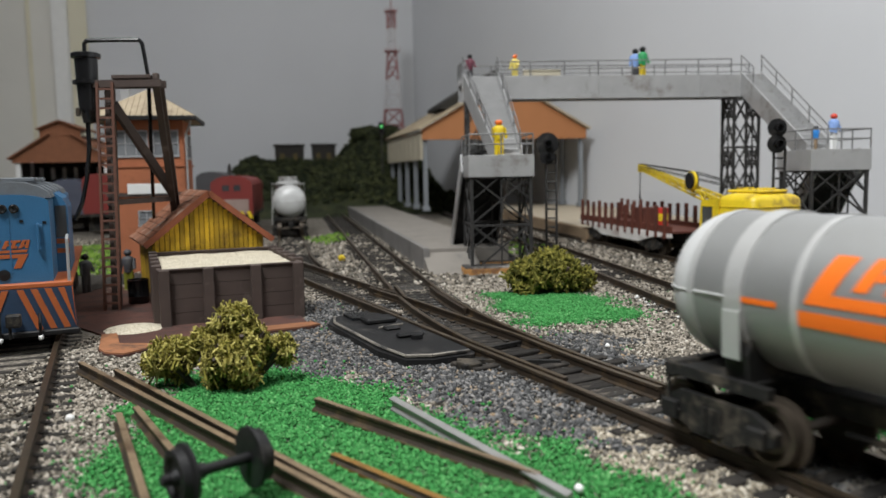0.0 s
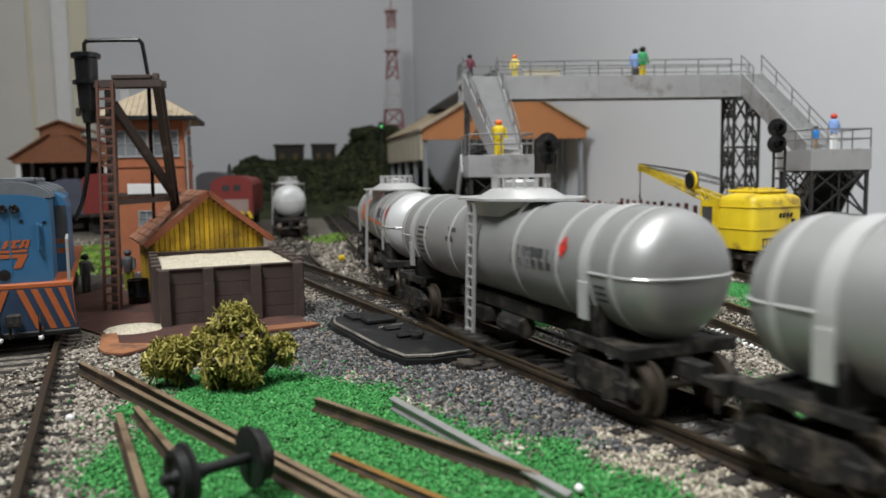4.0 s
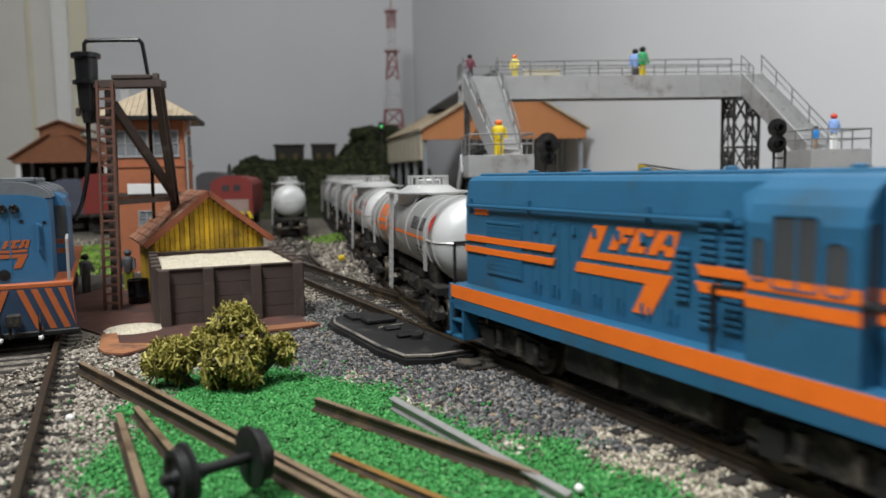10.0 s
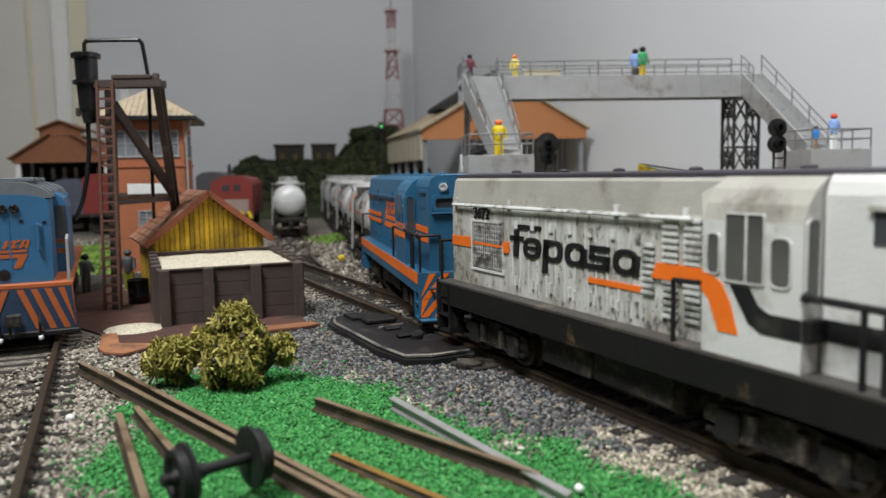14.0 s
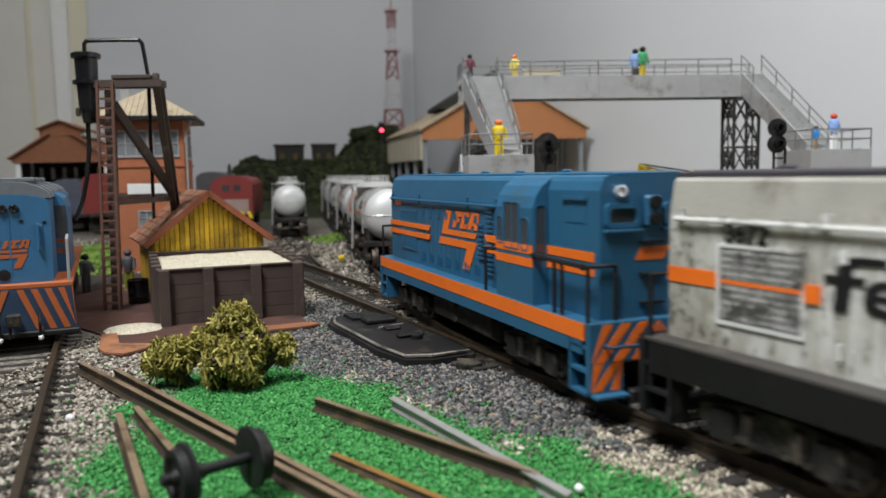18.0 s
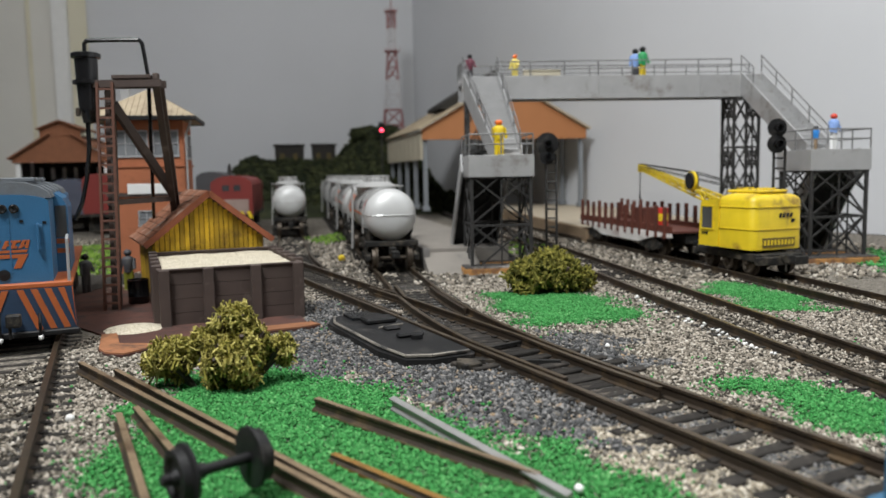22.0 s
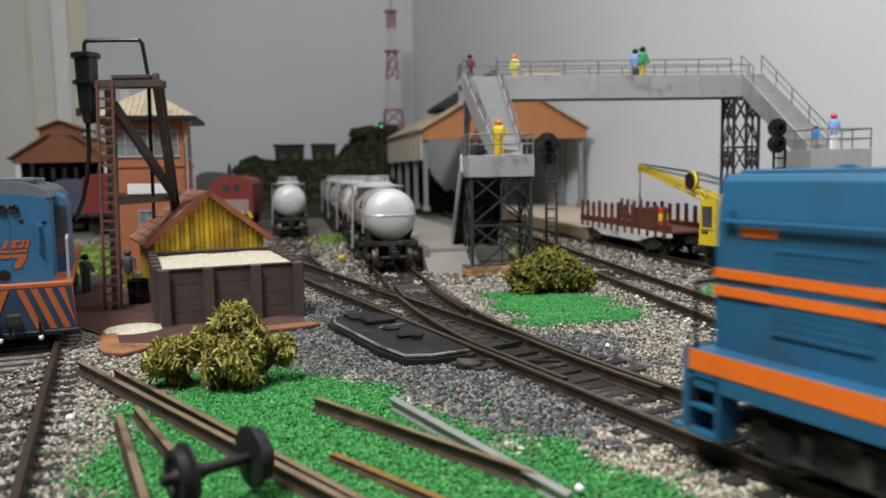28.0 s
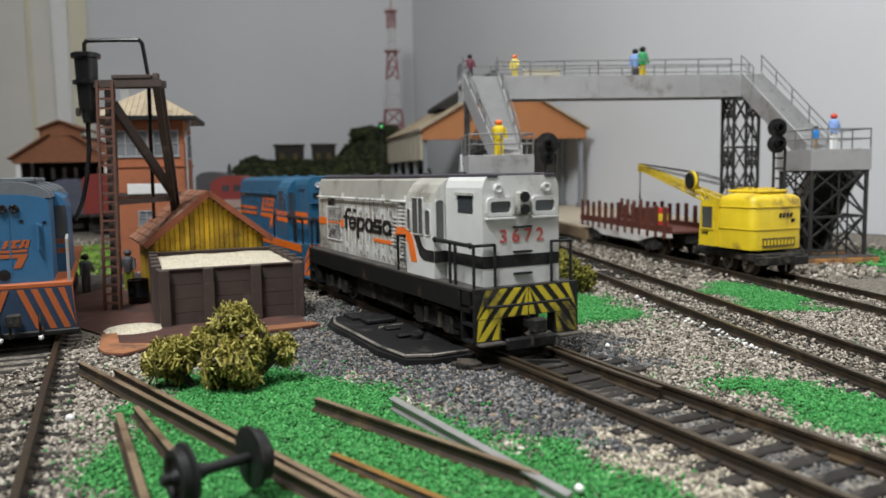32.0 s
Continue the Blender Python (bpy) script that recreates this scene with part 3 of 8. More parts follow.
def logo_shapes(bend, k=1.0, x0=0.0, z0=0.0, kz=None):
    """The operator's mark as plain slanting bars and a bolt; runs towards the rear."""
    sh = [[(0, 0.2), (2.3, 0.2), (4.5, 5.2), (2.2, 5.2)], [(2.3, 0.2), (13.4, 0.2), (13.9, 1.3), (2.8, 1.3)],
          [(4.6, 1.9), (6.0, 1.9), (7.5, 5.2), (6.1, 5.2)], [(7.1, 4.2), (8.4, 4.2), (8.9, 5.2), (7.6, 5.2)], [(6.6, 3.0), (7.4, 3.0), (7.8, 3.8), (7.0, 3.8)],
          [(7.6, 1.9), (8.9, 1.9), (10.4, 5.2), (9.1, 5.2)], [(10.0, 4.3), (11.3, 4.3), (11.7, 5.2), (10.4, 5.2)], [(9.0, 1.9), (10.0, 1.9), (10.4, 2.8), (9.4, 2.8)],
          [(10.5, 1.9), (11.8, 1.9), (13.6, 5.2), (12.2, 5.2)], [(12.9, 1.9), (14.1, 1.9), (14.9, 5.2), (13.7, 5.2)], [(12.0, 2.6), (12.9, 2.6), (13.2, 3.4), (12.3, 3.4)],
          [(-1.3, -2.0), (10.3, -2.0), (11.0, -0.5), (-0.7, -0.5)], [(8.4, -6.2), (11.0, -6.2), (14.0, -0.5), (11.0, -0.5)]]
    for s in sh:
        bend([(x0 - x * k, z0 + z * (kz or k)) for x, z in s])


def tank_car(kind, label):
    t = thing("tank_wagon", label, "tank wagon", group="train of tank wagons")
    steel = M_SILVER if kind == "orange" else M_SILVER2
    bm = B()
    lathe(bm, [(TR, -TL), (TR, -TL + 14), (TR, 0), (TR, TL - 14), (TR, TL)], 48, (0, 0, TZ), "x")
    barrel = part("barrel", bm, steel, t, smooth=True)
    for sx in (-1, 1):
        bm = B()
        prof = []
        for k in range(8, 0, -1):
            a = k / 8 * math.pi / 2
            prof.append((TR * math.sin(a) ** 0.8, sx * (TL + TD * math.cos(a) ** 0.8)))
        lathe(bm, prof + [(0.05, sx * (TL + TD))], 48, (0, 0, TZ), "x")
        part("end_cap", bm, M_CAP if kind == "orange" else steel, t, "rounded tank end", smooth=True)
    for x, w, h in ((-TL, 1.3, 0.22), (-40, 1.3, 0.22), (-20, 1.3, 0.22), (20, 1.3, 0.22), (40, 1.3, 0.22), (TL, 1.3, 0.22)):
        bm = B()
        lathe(bm, [(TR - 0.5, x - w / 2), (TR + h, x - w / 2), (TR + h, x + w / 2), (TR - 0.5, x + w / 2)], 40, (0, 0, TZ), "x")
        part("band", bm, M_BAND, t, smooth=True)
    for x in (-51, 51):
        bm = B()
        lathe(bm, [(TR - 0.5, x - 1.7), (TR + 0.45, x - 1.7), (TR + 0.45, x + 1.7), (TR - 0.5, x + 1.7)], 40, (0, 0, TZ), "x")
        for sy in (-1, 1):
            slab(bm, [(x - 1.7, sy * (TR + 0.1), TZ - 2), (x + 1.7, sy * (TR + 0.1), TZ - 2), (x + 1.7, sy * (TR - 0.1), TZ - 9.5), (x - 1.7, sy * (TR - 0.1), TZ - 9.5)], 0.5)
        part("saddle_strap", bm, M_BAND, t, "bright strap down to the saddle", smooth=True)
    # a raised seam round each end
    for sx in (-1, 1):
        bm = B()
        pts = []
        for k in range(13):
            a = -math.pi / 2 + k / 12 * math.pi
            pts.append((sx * (TL + TD * max(0.0, math.cos(a)) ** 0.8), TR * math.copysign(abs(math.sin(a)) ** 0.8, a), TZ + 0.0))
        pts = [(sx * 52, -TR - 0.2, TZ)] + [(p[0] + sx * 0.15, p[1] * 1.0, p[2]) for p in pts] + [(sx * 52, TR + 0.2, TZ)]
        pipe(bm, pts, 0.28, 5)
        part("seam", bm, M_BAND, t)
    # dome, walkway and railing
    zt = TZ + TR
    bm = B()
    lathe(bm, [(13.0, zt - 4.0), (13.2, zt + 0.6), (12.4, zt + 1.2), (9.6, zt + 2.6), (8.8, zt + 3.0), (0.3, zt + 3.4)], 36)
    for v in bm.verts:
        v.co.y *= 0.85
    part("dome_cover", bm, M_BAND, t, "bright saucer-shaped dome cover", smooth=True)
    bm = B()
    prism(bm, [(-9, -14.4), (9, -14.4), (22, -5), (22, 5), (9, 14.4), (-9, 14.4), (-22, 5), (-22, -5)], "z", zt + 0.1, zt + 0.7)
    part("walkway", bm, M_BAND, t)
    for sx in (-1, 1):
        for sy in (-1, 1):
            bm = B()
            beam(bm, (sx * 17, sy * 7, zt), (sx * 14, sy * 9, zt - 4.5), 0.6, 0.6)
            part("walkway_bracket", bm, M_STEELGREY, t)
    bm = B()
    ring = [(8.2 * math.cos(k * math.tau / 16), 7.2 * math.sin(k * math.tau / 16)) for k in range(17)]
    band_ring(bm, [(x * 1.05, y * 1.05) for x, y in ring[:-1]], [(x * 0.95, y * 0.95) for x, y in ring[:-1]], "z", zt + 5.8, zt + 6.6)
    railing = part("railing", bm, M_BAND, t, "low ring railing on the dome")
    for x, y in ring[:-1]:
        part("railing_post", rod(B(), (x, y, zt + 2.6), (x, y, zt + 6.2), 0.42, 5), M_BAND, railing)
    bm = B()
    lathe(bm, [(4.2, zt + 3), (4.2, zt + 4.6), (3.6, zt + 5.2), (0.2, zt + 5.4)], 16)
    part("hatch", bm, M_STEELGREY, t, smooth=True)
    for sy in (-1, 1):
        y = sy * (TR + 1.8)
        bm = B()
        for x in (0.0, 4.0):
            beam(bm, (x, y, 4.0), (x, sy * 13.4, zt + 0.4), 0.8, 0.8)
        lad = part("ladder", bm, M_BAND, t)
        for k in range(13):
            f = k / 12.5 + 0.02
            z = 4.0 + (zt - 4.0) * f
            yy = y + (sy * 13.4 - y) * f
            bm = B()
            beam(bm, (0.0, yy, z), (4.0, yy, z), 0.55, 0.55)
            part("rung", bm, M_BAND, lad)
    # frame
    bm = B()
    box(bm, -64, 64, -3.2, 3.2, 8.6, 12.0, 0.3)
    box(bm, -24, 24, -7.5, 7.5, 10, 13.6, 0.4)
    part("centre_sill", bm, M_CHASSIS, t)
    for sx in (-1, 1):
        bm = B()
        box(bm, min(sx * 63, sx * 65.6), max(sx * 63, sx * 65.6), -13.0, 13.0, 10.6, 13.2, 0.3)
        part("end_beam", bm, M_CHASSIS, t)
        for sy in (-1, 1):
            bm = B()
            beam(bm, (sx * 63.2, sy * 12.0, 12.0), (sx * 44, sy * 12.0, 12.0), 1.6, 1.8)
            part("side_beam", bm, M_CHASSIS, t)
        bm = B()
        box(bm, min(sx * 48, sx * 63), max(sx * 48, sx * 63), -11.2, 11.2, 12.2, 12.7)
        part("end_platform", bm, M_CHASSIS, t)
        bm = B()
        prism(bm, [(-11, 12), (11, 12), (11.8, 17), (10.6, TZ - 5.5), (0, TZ - TR + 1.5), (-10.6, TZ - 5.5), (-11.8, 17)], "x", sx * 51 - 2.4, sx * 51 + 2.4)
        part("saddle", bm, M_CHASSIS, t)
        for sy in (-1, 1):
            bm = B()
            pipe(bm, [(sx * 65, sy * 12.5, 10.8), (sx * 65, sy * 12.5, 5.0), (sx * 62, sy * 12.5, 5.0)], 0.4, 5)
            part("step", bm, M_CHASSIS, t)
        freight_bogie(t, sx * 55)
        bm = B()
        box(bm, min(sx * 64, sx * 72), max(sx * 64, sx * 72), -1.6, 1.6, 6.8, 10.4, 0.3)
        part("draft_gear", bm, M_CHASSIS, t)
        coupler(t, sx * 71, sx)
    bm = B()
    rod(bm, (-16, 7, 7.4), (-4, 7, 7.4), 2.6, 10)
    box(bm, 4, 12, 4, 9, 5.5, 9.5, 0.3)
    rod(bm, (-38, 3, 6.5), (38, 3, 6.5), 0.5, 5)
    part("brake_gear", bm, M_CHASSIS, t)
    # marks
    def bar(poly):
        bm = B()
        on_barrel(bm, poly)
        part("lettering_bar", bm, M_LETTER, barrel)

    def rect(x0, x1, z0, z1):
        return [(x0, z0), (x1, z0), (x1, z1), (x0, z1)]

    rng = random.Random(5)
    if kind == "orange":
        for xa, xb in ((52, 43), (16, -49)):
            bm = B()
            on_barrel(bm, rect(xa, xb, -0.45, 0.45))
            part("orange_stripe", bm, M_ORANGE, barrel, "orange stripe")
        logo_shapes(lambda q: part("mark_stroke", on_barrel(B(), q), M_ORANGE, barrel, "orange stroke of the bolt mark"), 1.5, 38.5, 0.6)
        bar(rect(-28, -46.5, 2.2, 2.9))
        bar(rect(-28, -46.5, 5.6, 6.3))
        for k in range(10):
            w = rng.uniform(1.0, 1.6)
            bar(rect(-28.2 - k * 1.85, -28.2 - k * 1.85 - w, 2.9, 5.6))
        for r in range(4):
            bar(rect(-34 - rng.uniform(0, 2), -46 + rng.uniform(0, 2), -3.4 - r * 1.6, -2.7 - r * 1.6))
        dx, dz = -56.0, 5.4
    else:
        bar([(21.5, 3.4), (16.0, 3.4), (16.6, 4.7), (22.1, 4.7)])
        bar([(22.5, 0.6), (17.0, 0.6), (17.6, 1.9), (23.1, 1.9)])
        bar([(20.2, 1.7), (18.2, 1.7), (19.2, 3.6), (21.2, 3.6)])
        for k in range(8):
            bar(rect(-24.0 - k * 1.3, -24.9 - k * 1.3, 1.0, 3.0))
        if kind == "old":
            for r in range(6):
                bar(rect(47 - rng.uniform(0, 1), 38 + rng.uniform(0, 2), -4.5 + r * 1.5, -3.8 + r * 1.5))
            for k in range(7):
                bar(rect(-18.5 - k * 3.4, -20.6 - k * 3.4, -1.5, 0.2))
                bar(rect(-18.5 - k * 3.4, -19.2 - k * 3.4, 0.2, 3.2))
        for r in range(3):
            bar(rect(-54, -58, -2.8 - r * 1.4, -2.2 - r * 1.4))
        dx, dz = -42.0, 4.2
    bm = B()
    ds = 0.78 if kind == "orange" else 0.58
    on_barrel(bm, [(dx + 3.0 * ds, dz), (dx, dz + 4.2 * ds), (dx - 3.0 * ds, dz), (dx, dz - 4.2 * ds)], r=TR + 0.3)
    dia = part("hazard_diamond", bm, M_RED, barrel, "red hazard diamond")
    bm = B()
    on_barrel(bm, [(dx + 0.8 * ds, dz + 0.4 * ds), (dx, dz + 2.2 * ds), (dx - 0.8 * ds, dz + 0.4 * ds)], r=TR + 0.4)
    part("flame_mark", bm, M_BLACK, dia)
    return t


TANKS = [tank_car(k, lab) for k, lab in (("orange", "silver tank wagon with an orange stripe and bolt mark"), ("old", "dull grey tank wagon with dark double-bar mark and worn lettering"),
                                         ("bars", "dull grey tank wagon with dark double-bar mark"), ("orange", "silver tank wagon with an orange stripe and bolt mark"),
                                         ("orange", "silver tank wagon with an orange stripe and bolt mark"))]


def cab_window(parent, side, x0, x1, z0, z1, r, glass, paint, axis="y", sash=False):
    """A round-cornered pane with a slim frame on the plane at side, facing out of the cab."""
    k = 1 if side > 0 else -1
    bm = B()
    prism(bm, rounded(x0, x1, z0, z1, r), axis, min(side, side + k * 0.08), max(side, side + k * 0.08))
    pane = part("window", bm, glass, parent)
    bm = B()
    band_ring(bm, rounded(x0 - 0.28, x1 + 0.28, z0 - 0.28, z1 + 0.28, r + 0.2), rounded(x0, x1, z0, z1, r), axis, side - k * 0.05, side + k * 0.24)
    part("window_frame", bm, paint, pane)
    if sash:
        bm = B()
        xm = x0 + (x1 - x0) * 0.45
        box(bm, xm - 0.22, xm + 0.22, min(side + k * 0.08, side + k * 0.2), max(side + k * 0.08, side + k * 0.2), z0, z1)
        part("window_bar", bm, paint, pane)


def loco_bogie(parent, x):
    bm = B()
    for sy in (-1, 1):
        y = sy * 11.4
        prism(bm, [(-15, 5.0), (-15, 7.6), (-5, 9.2), (5, 9.2), (15, 7.6), (15, 5.0), (11, 4.6), (5, 3.2), (-5, 3.2), (-11, 4.6)], "y", y - 0.9, y + 0.9)
        for sx in (-9.5, 9.5):
            box(bm, sx - 2.4, sx + 2.4, min(y, y + sy * 1.9), max(y, y + sy * 1.9), 2.6, 8.0, 0.4)
        for sx in (-4.5, 4.5):
            rod(bm, (sx, y + sy * 1.2, 3.8), (sx, y + sy * 1.2, 8.4), 1.1, 8)
        beam(bm, (-14, y + sy * 1.0, 3.6), (14, y + sy * 1.0, 3.6), 0.7, 0.7)
    box(bm, -6, 6, -10.9, 10.9, 5, 11, 0.3)
    b = part("bogie", bm, M_CHASSIS, parent)
    b.location = (x * MM, 0, 0)
    for sx in (-9.5, 9.5):
        wheelset(b, sx, 5.4)
    return b


def loco(scheme, label):
    """A diesel with a long hood towards +x, a cab, and a short full-height nose at -x."""
    t = thing("diesel_locomotive", label, "locomotive", group="locomotives")
    blue = scheme == "blue"
    paint, roofm = (M_BLUE, M_BLUE) if blue else (M_WHITELOCO, M_LOCOROOF)
    SB, ST = 11.0, 17.2
    HW, CW, NW, SW = 11.6, 15.0, 11.4, 15.4
    TOP = 45.0
    E0, E1, C0, C1, N0 = 57.0, 59.8, -37.0, -55.4, -76.0   # rear of the hood, rear of the deck, rear and front of the cab, front of the nose

    def hood_ring(w, top, slope, drop):
        return [(-w, ST), (-w, top - drop), (-w + slope * 0.5, top - 1.2), (-w + slope, top - 0.3), (-w + slope * 1.9, top),
                (w - slope * 1.9, top), (w - slope, top - 0.3), (w - slope * 0.5, top - 1.2), (w, top - drop), (w, ST)]
    bm = B()
    prism(bm, hood_ring(HW, TOP, 2.0, 6.8), "x", C0, E0)
    bm.normal_update()
    for f in bm.faces:
        if min(v.co.z for v in f.verts) > TOP - 7 and not blue:
            f.material_index = 1
    hood = part("long_hood", bm, paint, t)
    hood.data.materials.append(M_GRIMEWHITE)
    bm = B()
    ring = [(-CW, ST - 0.6), (-CW, TOP - 7.0), (-CW + 0.9, TOP - 4.4), (-CW + 2.4, TOP - 2.2), (-CW + 4.8, TOP - 0.5), (-CW + 8, TOP + 0.3),
            (CW - 8, TOP + 0.3), (CW - 4.8, TOP - 0.5), (CW - 2.4, TOP - 2.2), (CW - 0.9, TOP - 4.4), (CW, TOP - 7.0), (CW, ST - 0.6)]
    prism(bm, ring, "x", C1, C0)
    bm.normal_update()
    for f in bm.faces:
        if min(v.co.z for v in f.verts) > TOP - 7.2 and not blue:
            f.material_index = 1
    cab = part("cab", bm, paint if blue else M_CABWHITE, t)
    cab.data.materials.append(M_GRIMEWHITE)
    bm = B()
    for sy in (-1, 1):
        a = [(C0, sy * CW, ST), (C0, sy * CW, TOP - 7.0), (C0, sy * (CW - 4.8), TOP - 0.5), (C0, sy * 8, TOP - 0.3), (C0, sy * 8, ST)]
        b = [(C0 + 5, sy * (HW - 0.3), ST), (C0 + 5, sy * (HW - 0.1), TOP - 7.4), (C0 + 7, sy * (HW - 3.0), TOP - 0.8), (C0 + 7, sy * 8, TOP - 0.4), (C0 + 5, sy * 8, ST)]
        b[0] = (C0 + 0.4, sy * (HW - 0.3), ST)
        b[1] = (C0 + 2.0, sy * (HW - 0.1), TOP - 8.4)
        va, vb = [bm.verts.new(p) for p in a], [bm.verts.new(p) for p in b]
        bm.faces.new(va)
        bm.faces.new(vb[::-1])
        for i in range(5):
            bm.faces.new((va[i], va[(i + 1) % 5], vb[(i + 1) % 5], vb[i]))
    part("roof_fairing", bm, paint if blue else M_GRIMEWHITE, t)
    bm = B()
    prism(bm, hood_ring(NW, TOP, 1.2, 3.0), "x", N0, C1 - 0.5)
    nose = part("nose", bm, paint if blue else M_CABWHITE, t)
    bm = B()
    box(bm, N0 + 0.6, E0 - 0.6, -7.8, 7.8, TOP - 0.2, TOP + 0.6, 0.3)
    for x in (-44, -20, 2, 22, 43):
        lathe(bm, [(1.3, TOP), (1.3, TOP + 1.0), (0.9, TOP + 1.2), (0.2, TOP + 1.3)], 12, (x, 0, 0))
    part("roof", bm, roofm, t)
    if not blue:
        bm = B()
        for sy in (-1, 1):
            box(bm, N0 - 0.3, E0 + 0.2, min(sy * 7.0, sy * (HW - 1.6)), max(sy * 7.0, sy * (HW - 1.6)), TOP - 0.5, TOP + 0.35, 0.1)
        part("roof_edge", bm, M_LOCOROOF, t, "dark sooty roof edge")
    # deck and sill
    bm = B()
    box(bm, N0 - 1, E1, -SW, SW, ST - 0.8, ST, 0.15)
    part("deck", bm, M_BLUE if blue else M_DECK, t)
    for sy in (-1, 1):
        bm = B()
        box(bm, N0, E1 - 2, sy * SW - (1.0 if sy > 0 else 0), sy * SW + (0 if sy > 0 else 1.0), SB, ST - 0.8)
        part("sill", bm, M_BLUE if blue else M_SILL, t)
        if blue:
            bm = B()
            box(bm, N0 - 0.9, E1 - 1, min(sy * SW, sy * (SW + 0.12)), max(sy * SW, sy * (SW + 0.12)), ST - 3.4, ST - 0.1)
            part("sill_stripe", bm, M_ORANGE, t, "orange sill stripe")
    bm = B()
    prism(bm, [(-12.5, 12), (12.5, 12), (12.5, 4.6), (9.5, 2.6), (-9.5, 2.6), (-12.5, 4.6)], "x", -28, -6)
    part("fuel_tank", bm, M_CHASSIS, t)
    bm = B()
    box(bm, -5, 12, -12.8, 12.8, 4.2, 11.5, 0.4)
    part("battery_box", bm, M_CHASSIS, t)
    bm = B()
    box(bm, N0 + 2, E1 - 4, -8, 8, 9, 16)
    part("underframe", bm, M_CHASSIS, t)
    for x in (-50, 34):
        loco_bogie(t, x)
    # end plates, steps, couplers
    for sx, x0 in ((-1, N0 - 1.4), (1, E1 - 1.0)):
        bm = B()
        x1 = x0 + sx * 1.4
        prism(bm, [(-SW, ST), (SW, ST), (SW, 4.0), (8, 3.4), (8, 9.5), (-8, 9.5), (-8, 3.4), (-SW, 4.0)], "x", min(x0, x1), max(x0, x1))
        plate = part("end_plate", bm, (M_BLUE if blue else M_BLACK), t)
        for sy in (-1, 1):
            bm = B()
            for z in (3.2, 7.6, 12.2):
                box(bm, min(x0, x0 - sx * 6), max(x0, x0 - sx * 6), min(sy * 11, sy * SW), max(sy * 11, sy * SW), z, z + 0.6)
            box(bm, x0 - sx * 6 - 0.35, x0 - sx * 6 + 0.35, min(sy * 11, sy * SW), max(sy * 11, sy * SW), 3.2, ST - 0.8)
            part("steps", bm, (M_BLUE if blue else M_BLACK), t)
        xs = x1 + sx * 0.1
        lo, hi = min(xs, xs - sx * 0.25), max(xs, xs - sx * 0.25)
        for sy in (-1, 1):
            for za, zb, ya, yb in ((9.7, ST - 0.3, 0.2, SW - 0.3), (4.2, 9.5, 8.3, SW - 0.3)):
                for k in range(-1, 8):
                    q = []
                    for z, c in ((za, 0.0), (za, 2.1), (zb, 2.1), (zb, 0.0)):
                        q.append((min(max(k * 4.1 + c + (9.7 - z) * 0.85, ya), yb), z))
                    if abs(q[1][0] - q[0][0]) + abs(q[2][0] - q[3][0]) > 1.2:
                        bm = B()
                        prism(bm, [(sy * a, b) for a, b in q], "x", lo, hi)
                        bmesh.ops.remove_doubles(bm, verts=bm.verts, dist=0.01)
                        part("stripe_marking", bm, M_ORANGE if blue else M_WORNYELLOW, plate, "orange slanting stripe" if blue else "yellow slanting stripe")
            bm = B()
            box(bm, min(x1, x1 + sx * 2.4), max(x1, x1 + sx * 2.4), min(sy * 8, sy * SW), max(sy * 8, sy * SW), 3.2, 3.9, 0.15)
            part("foot_tread", bm, M_DECK if not blue else M_BLUE, plate)
        bm = B()
        pipe(bm, [(x1, -12, ST - 4.4), (x1 + sx * 1.6, -12, ST - 4.4), (x1 + sx * 1.6, 12, ST - 4.4), (x1, 12, ST - 4.4)], 0.4, 6)
        part("lift_bar", bm, M_NAVY if blue else M_BLACK, plate)
        coupler(t, x1 - sx * 1.5, sx)
        bm = B()
        box(bm, min(x1, x1 + sx * 2), max(x1, x1 + sx * 2), -7.5, 7.5, 1.2, 4.4, 0.5)
        part("snow_guard", bm, M_BLACK, t)
        for sy in (-1, 1):
            bm = B()
            xa = x0 - sx * 0.6
            pipe(bm, [(xa, sy * 14.6, ST - 9), (xa, sy * 14.6, ST + 10.6), (xa, sy * 8.5, ST + 10.6), (xa, sy * 8.5, ST)], 0.42, 6)
            part("end_handrail", bm, M_BLACK, t)
    for sy in (-1, 1):
        bm = B()
        pipe(bm, [(C1 - 1, sy * 14.8, ST + 10.9), (N0 + 1, sy * 14.8, ST + 10.6)], 0.55, 6)
        for x in (C1 - 9, C1 - 12):
            rod(bm, (x, sy * 14.8, ST - 5), (x, sy * 14.8, ST + 10.7), 0.45, 6)
        bmesh.ops.create_icosphere(bm, subdivisions=1, radius=0.9, matrix=Matrix.Translation((C1 - 0.6, sy * 14.9, ST + 10.9)))
        bmesh.ops.create_icosphere(bm, subdivisions=1, radius=0.9, matrix=Matrix.Translation((N0 + 0.6, sy * 14.8, ST + 10.6)))
        part("side_handrail", bm, M_BLACK, t)
        bm = B()
        pipe(bm, [(C0 + 6.5, sy * 14.9, ST - 5), (C0 + 6.5, sy * 14.9, ST + 10.4), (C0 + 0.6, sy * 14.9, ST + 10.6)], 0.42, 6)
        part("side_handrail", bm, M_BLACK, t)
    # hood sides: ribs, doors, louvres, hand rail
    for sy in (-1, 1):
        y = sy * HW

        def on_side(bm, x0, x1, z0, z1, d=0.25):
            return box(bm, x0, x1, min(y, y + sy * d), max(y, y + sy * d), z0, z1)
        for k in range(13):
            bm = B()
            x = 26 - k * 3.5
            on_side(bm, x - 0.2, x + 0.2, ST + 1.2, TOP - 9.5, 0.16)
            part("door_rib", bm, paint if blue else M_RIBWHITE, hood)
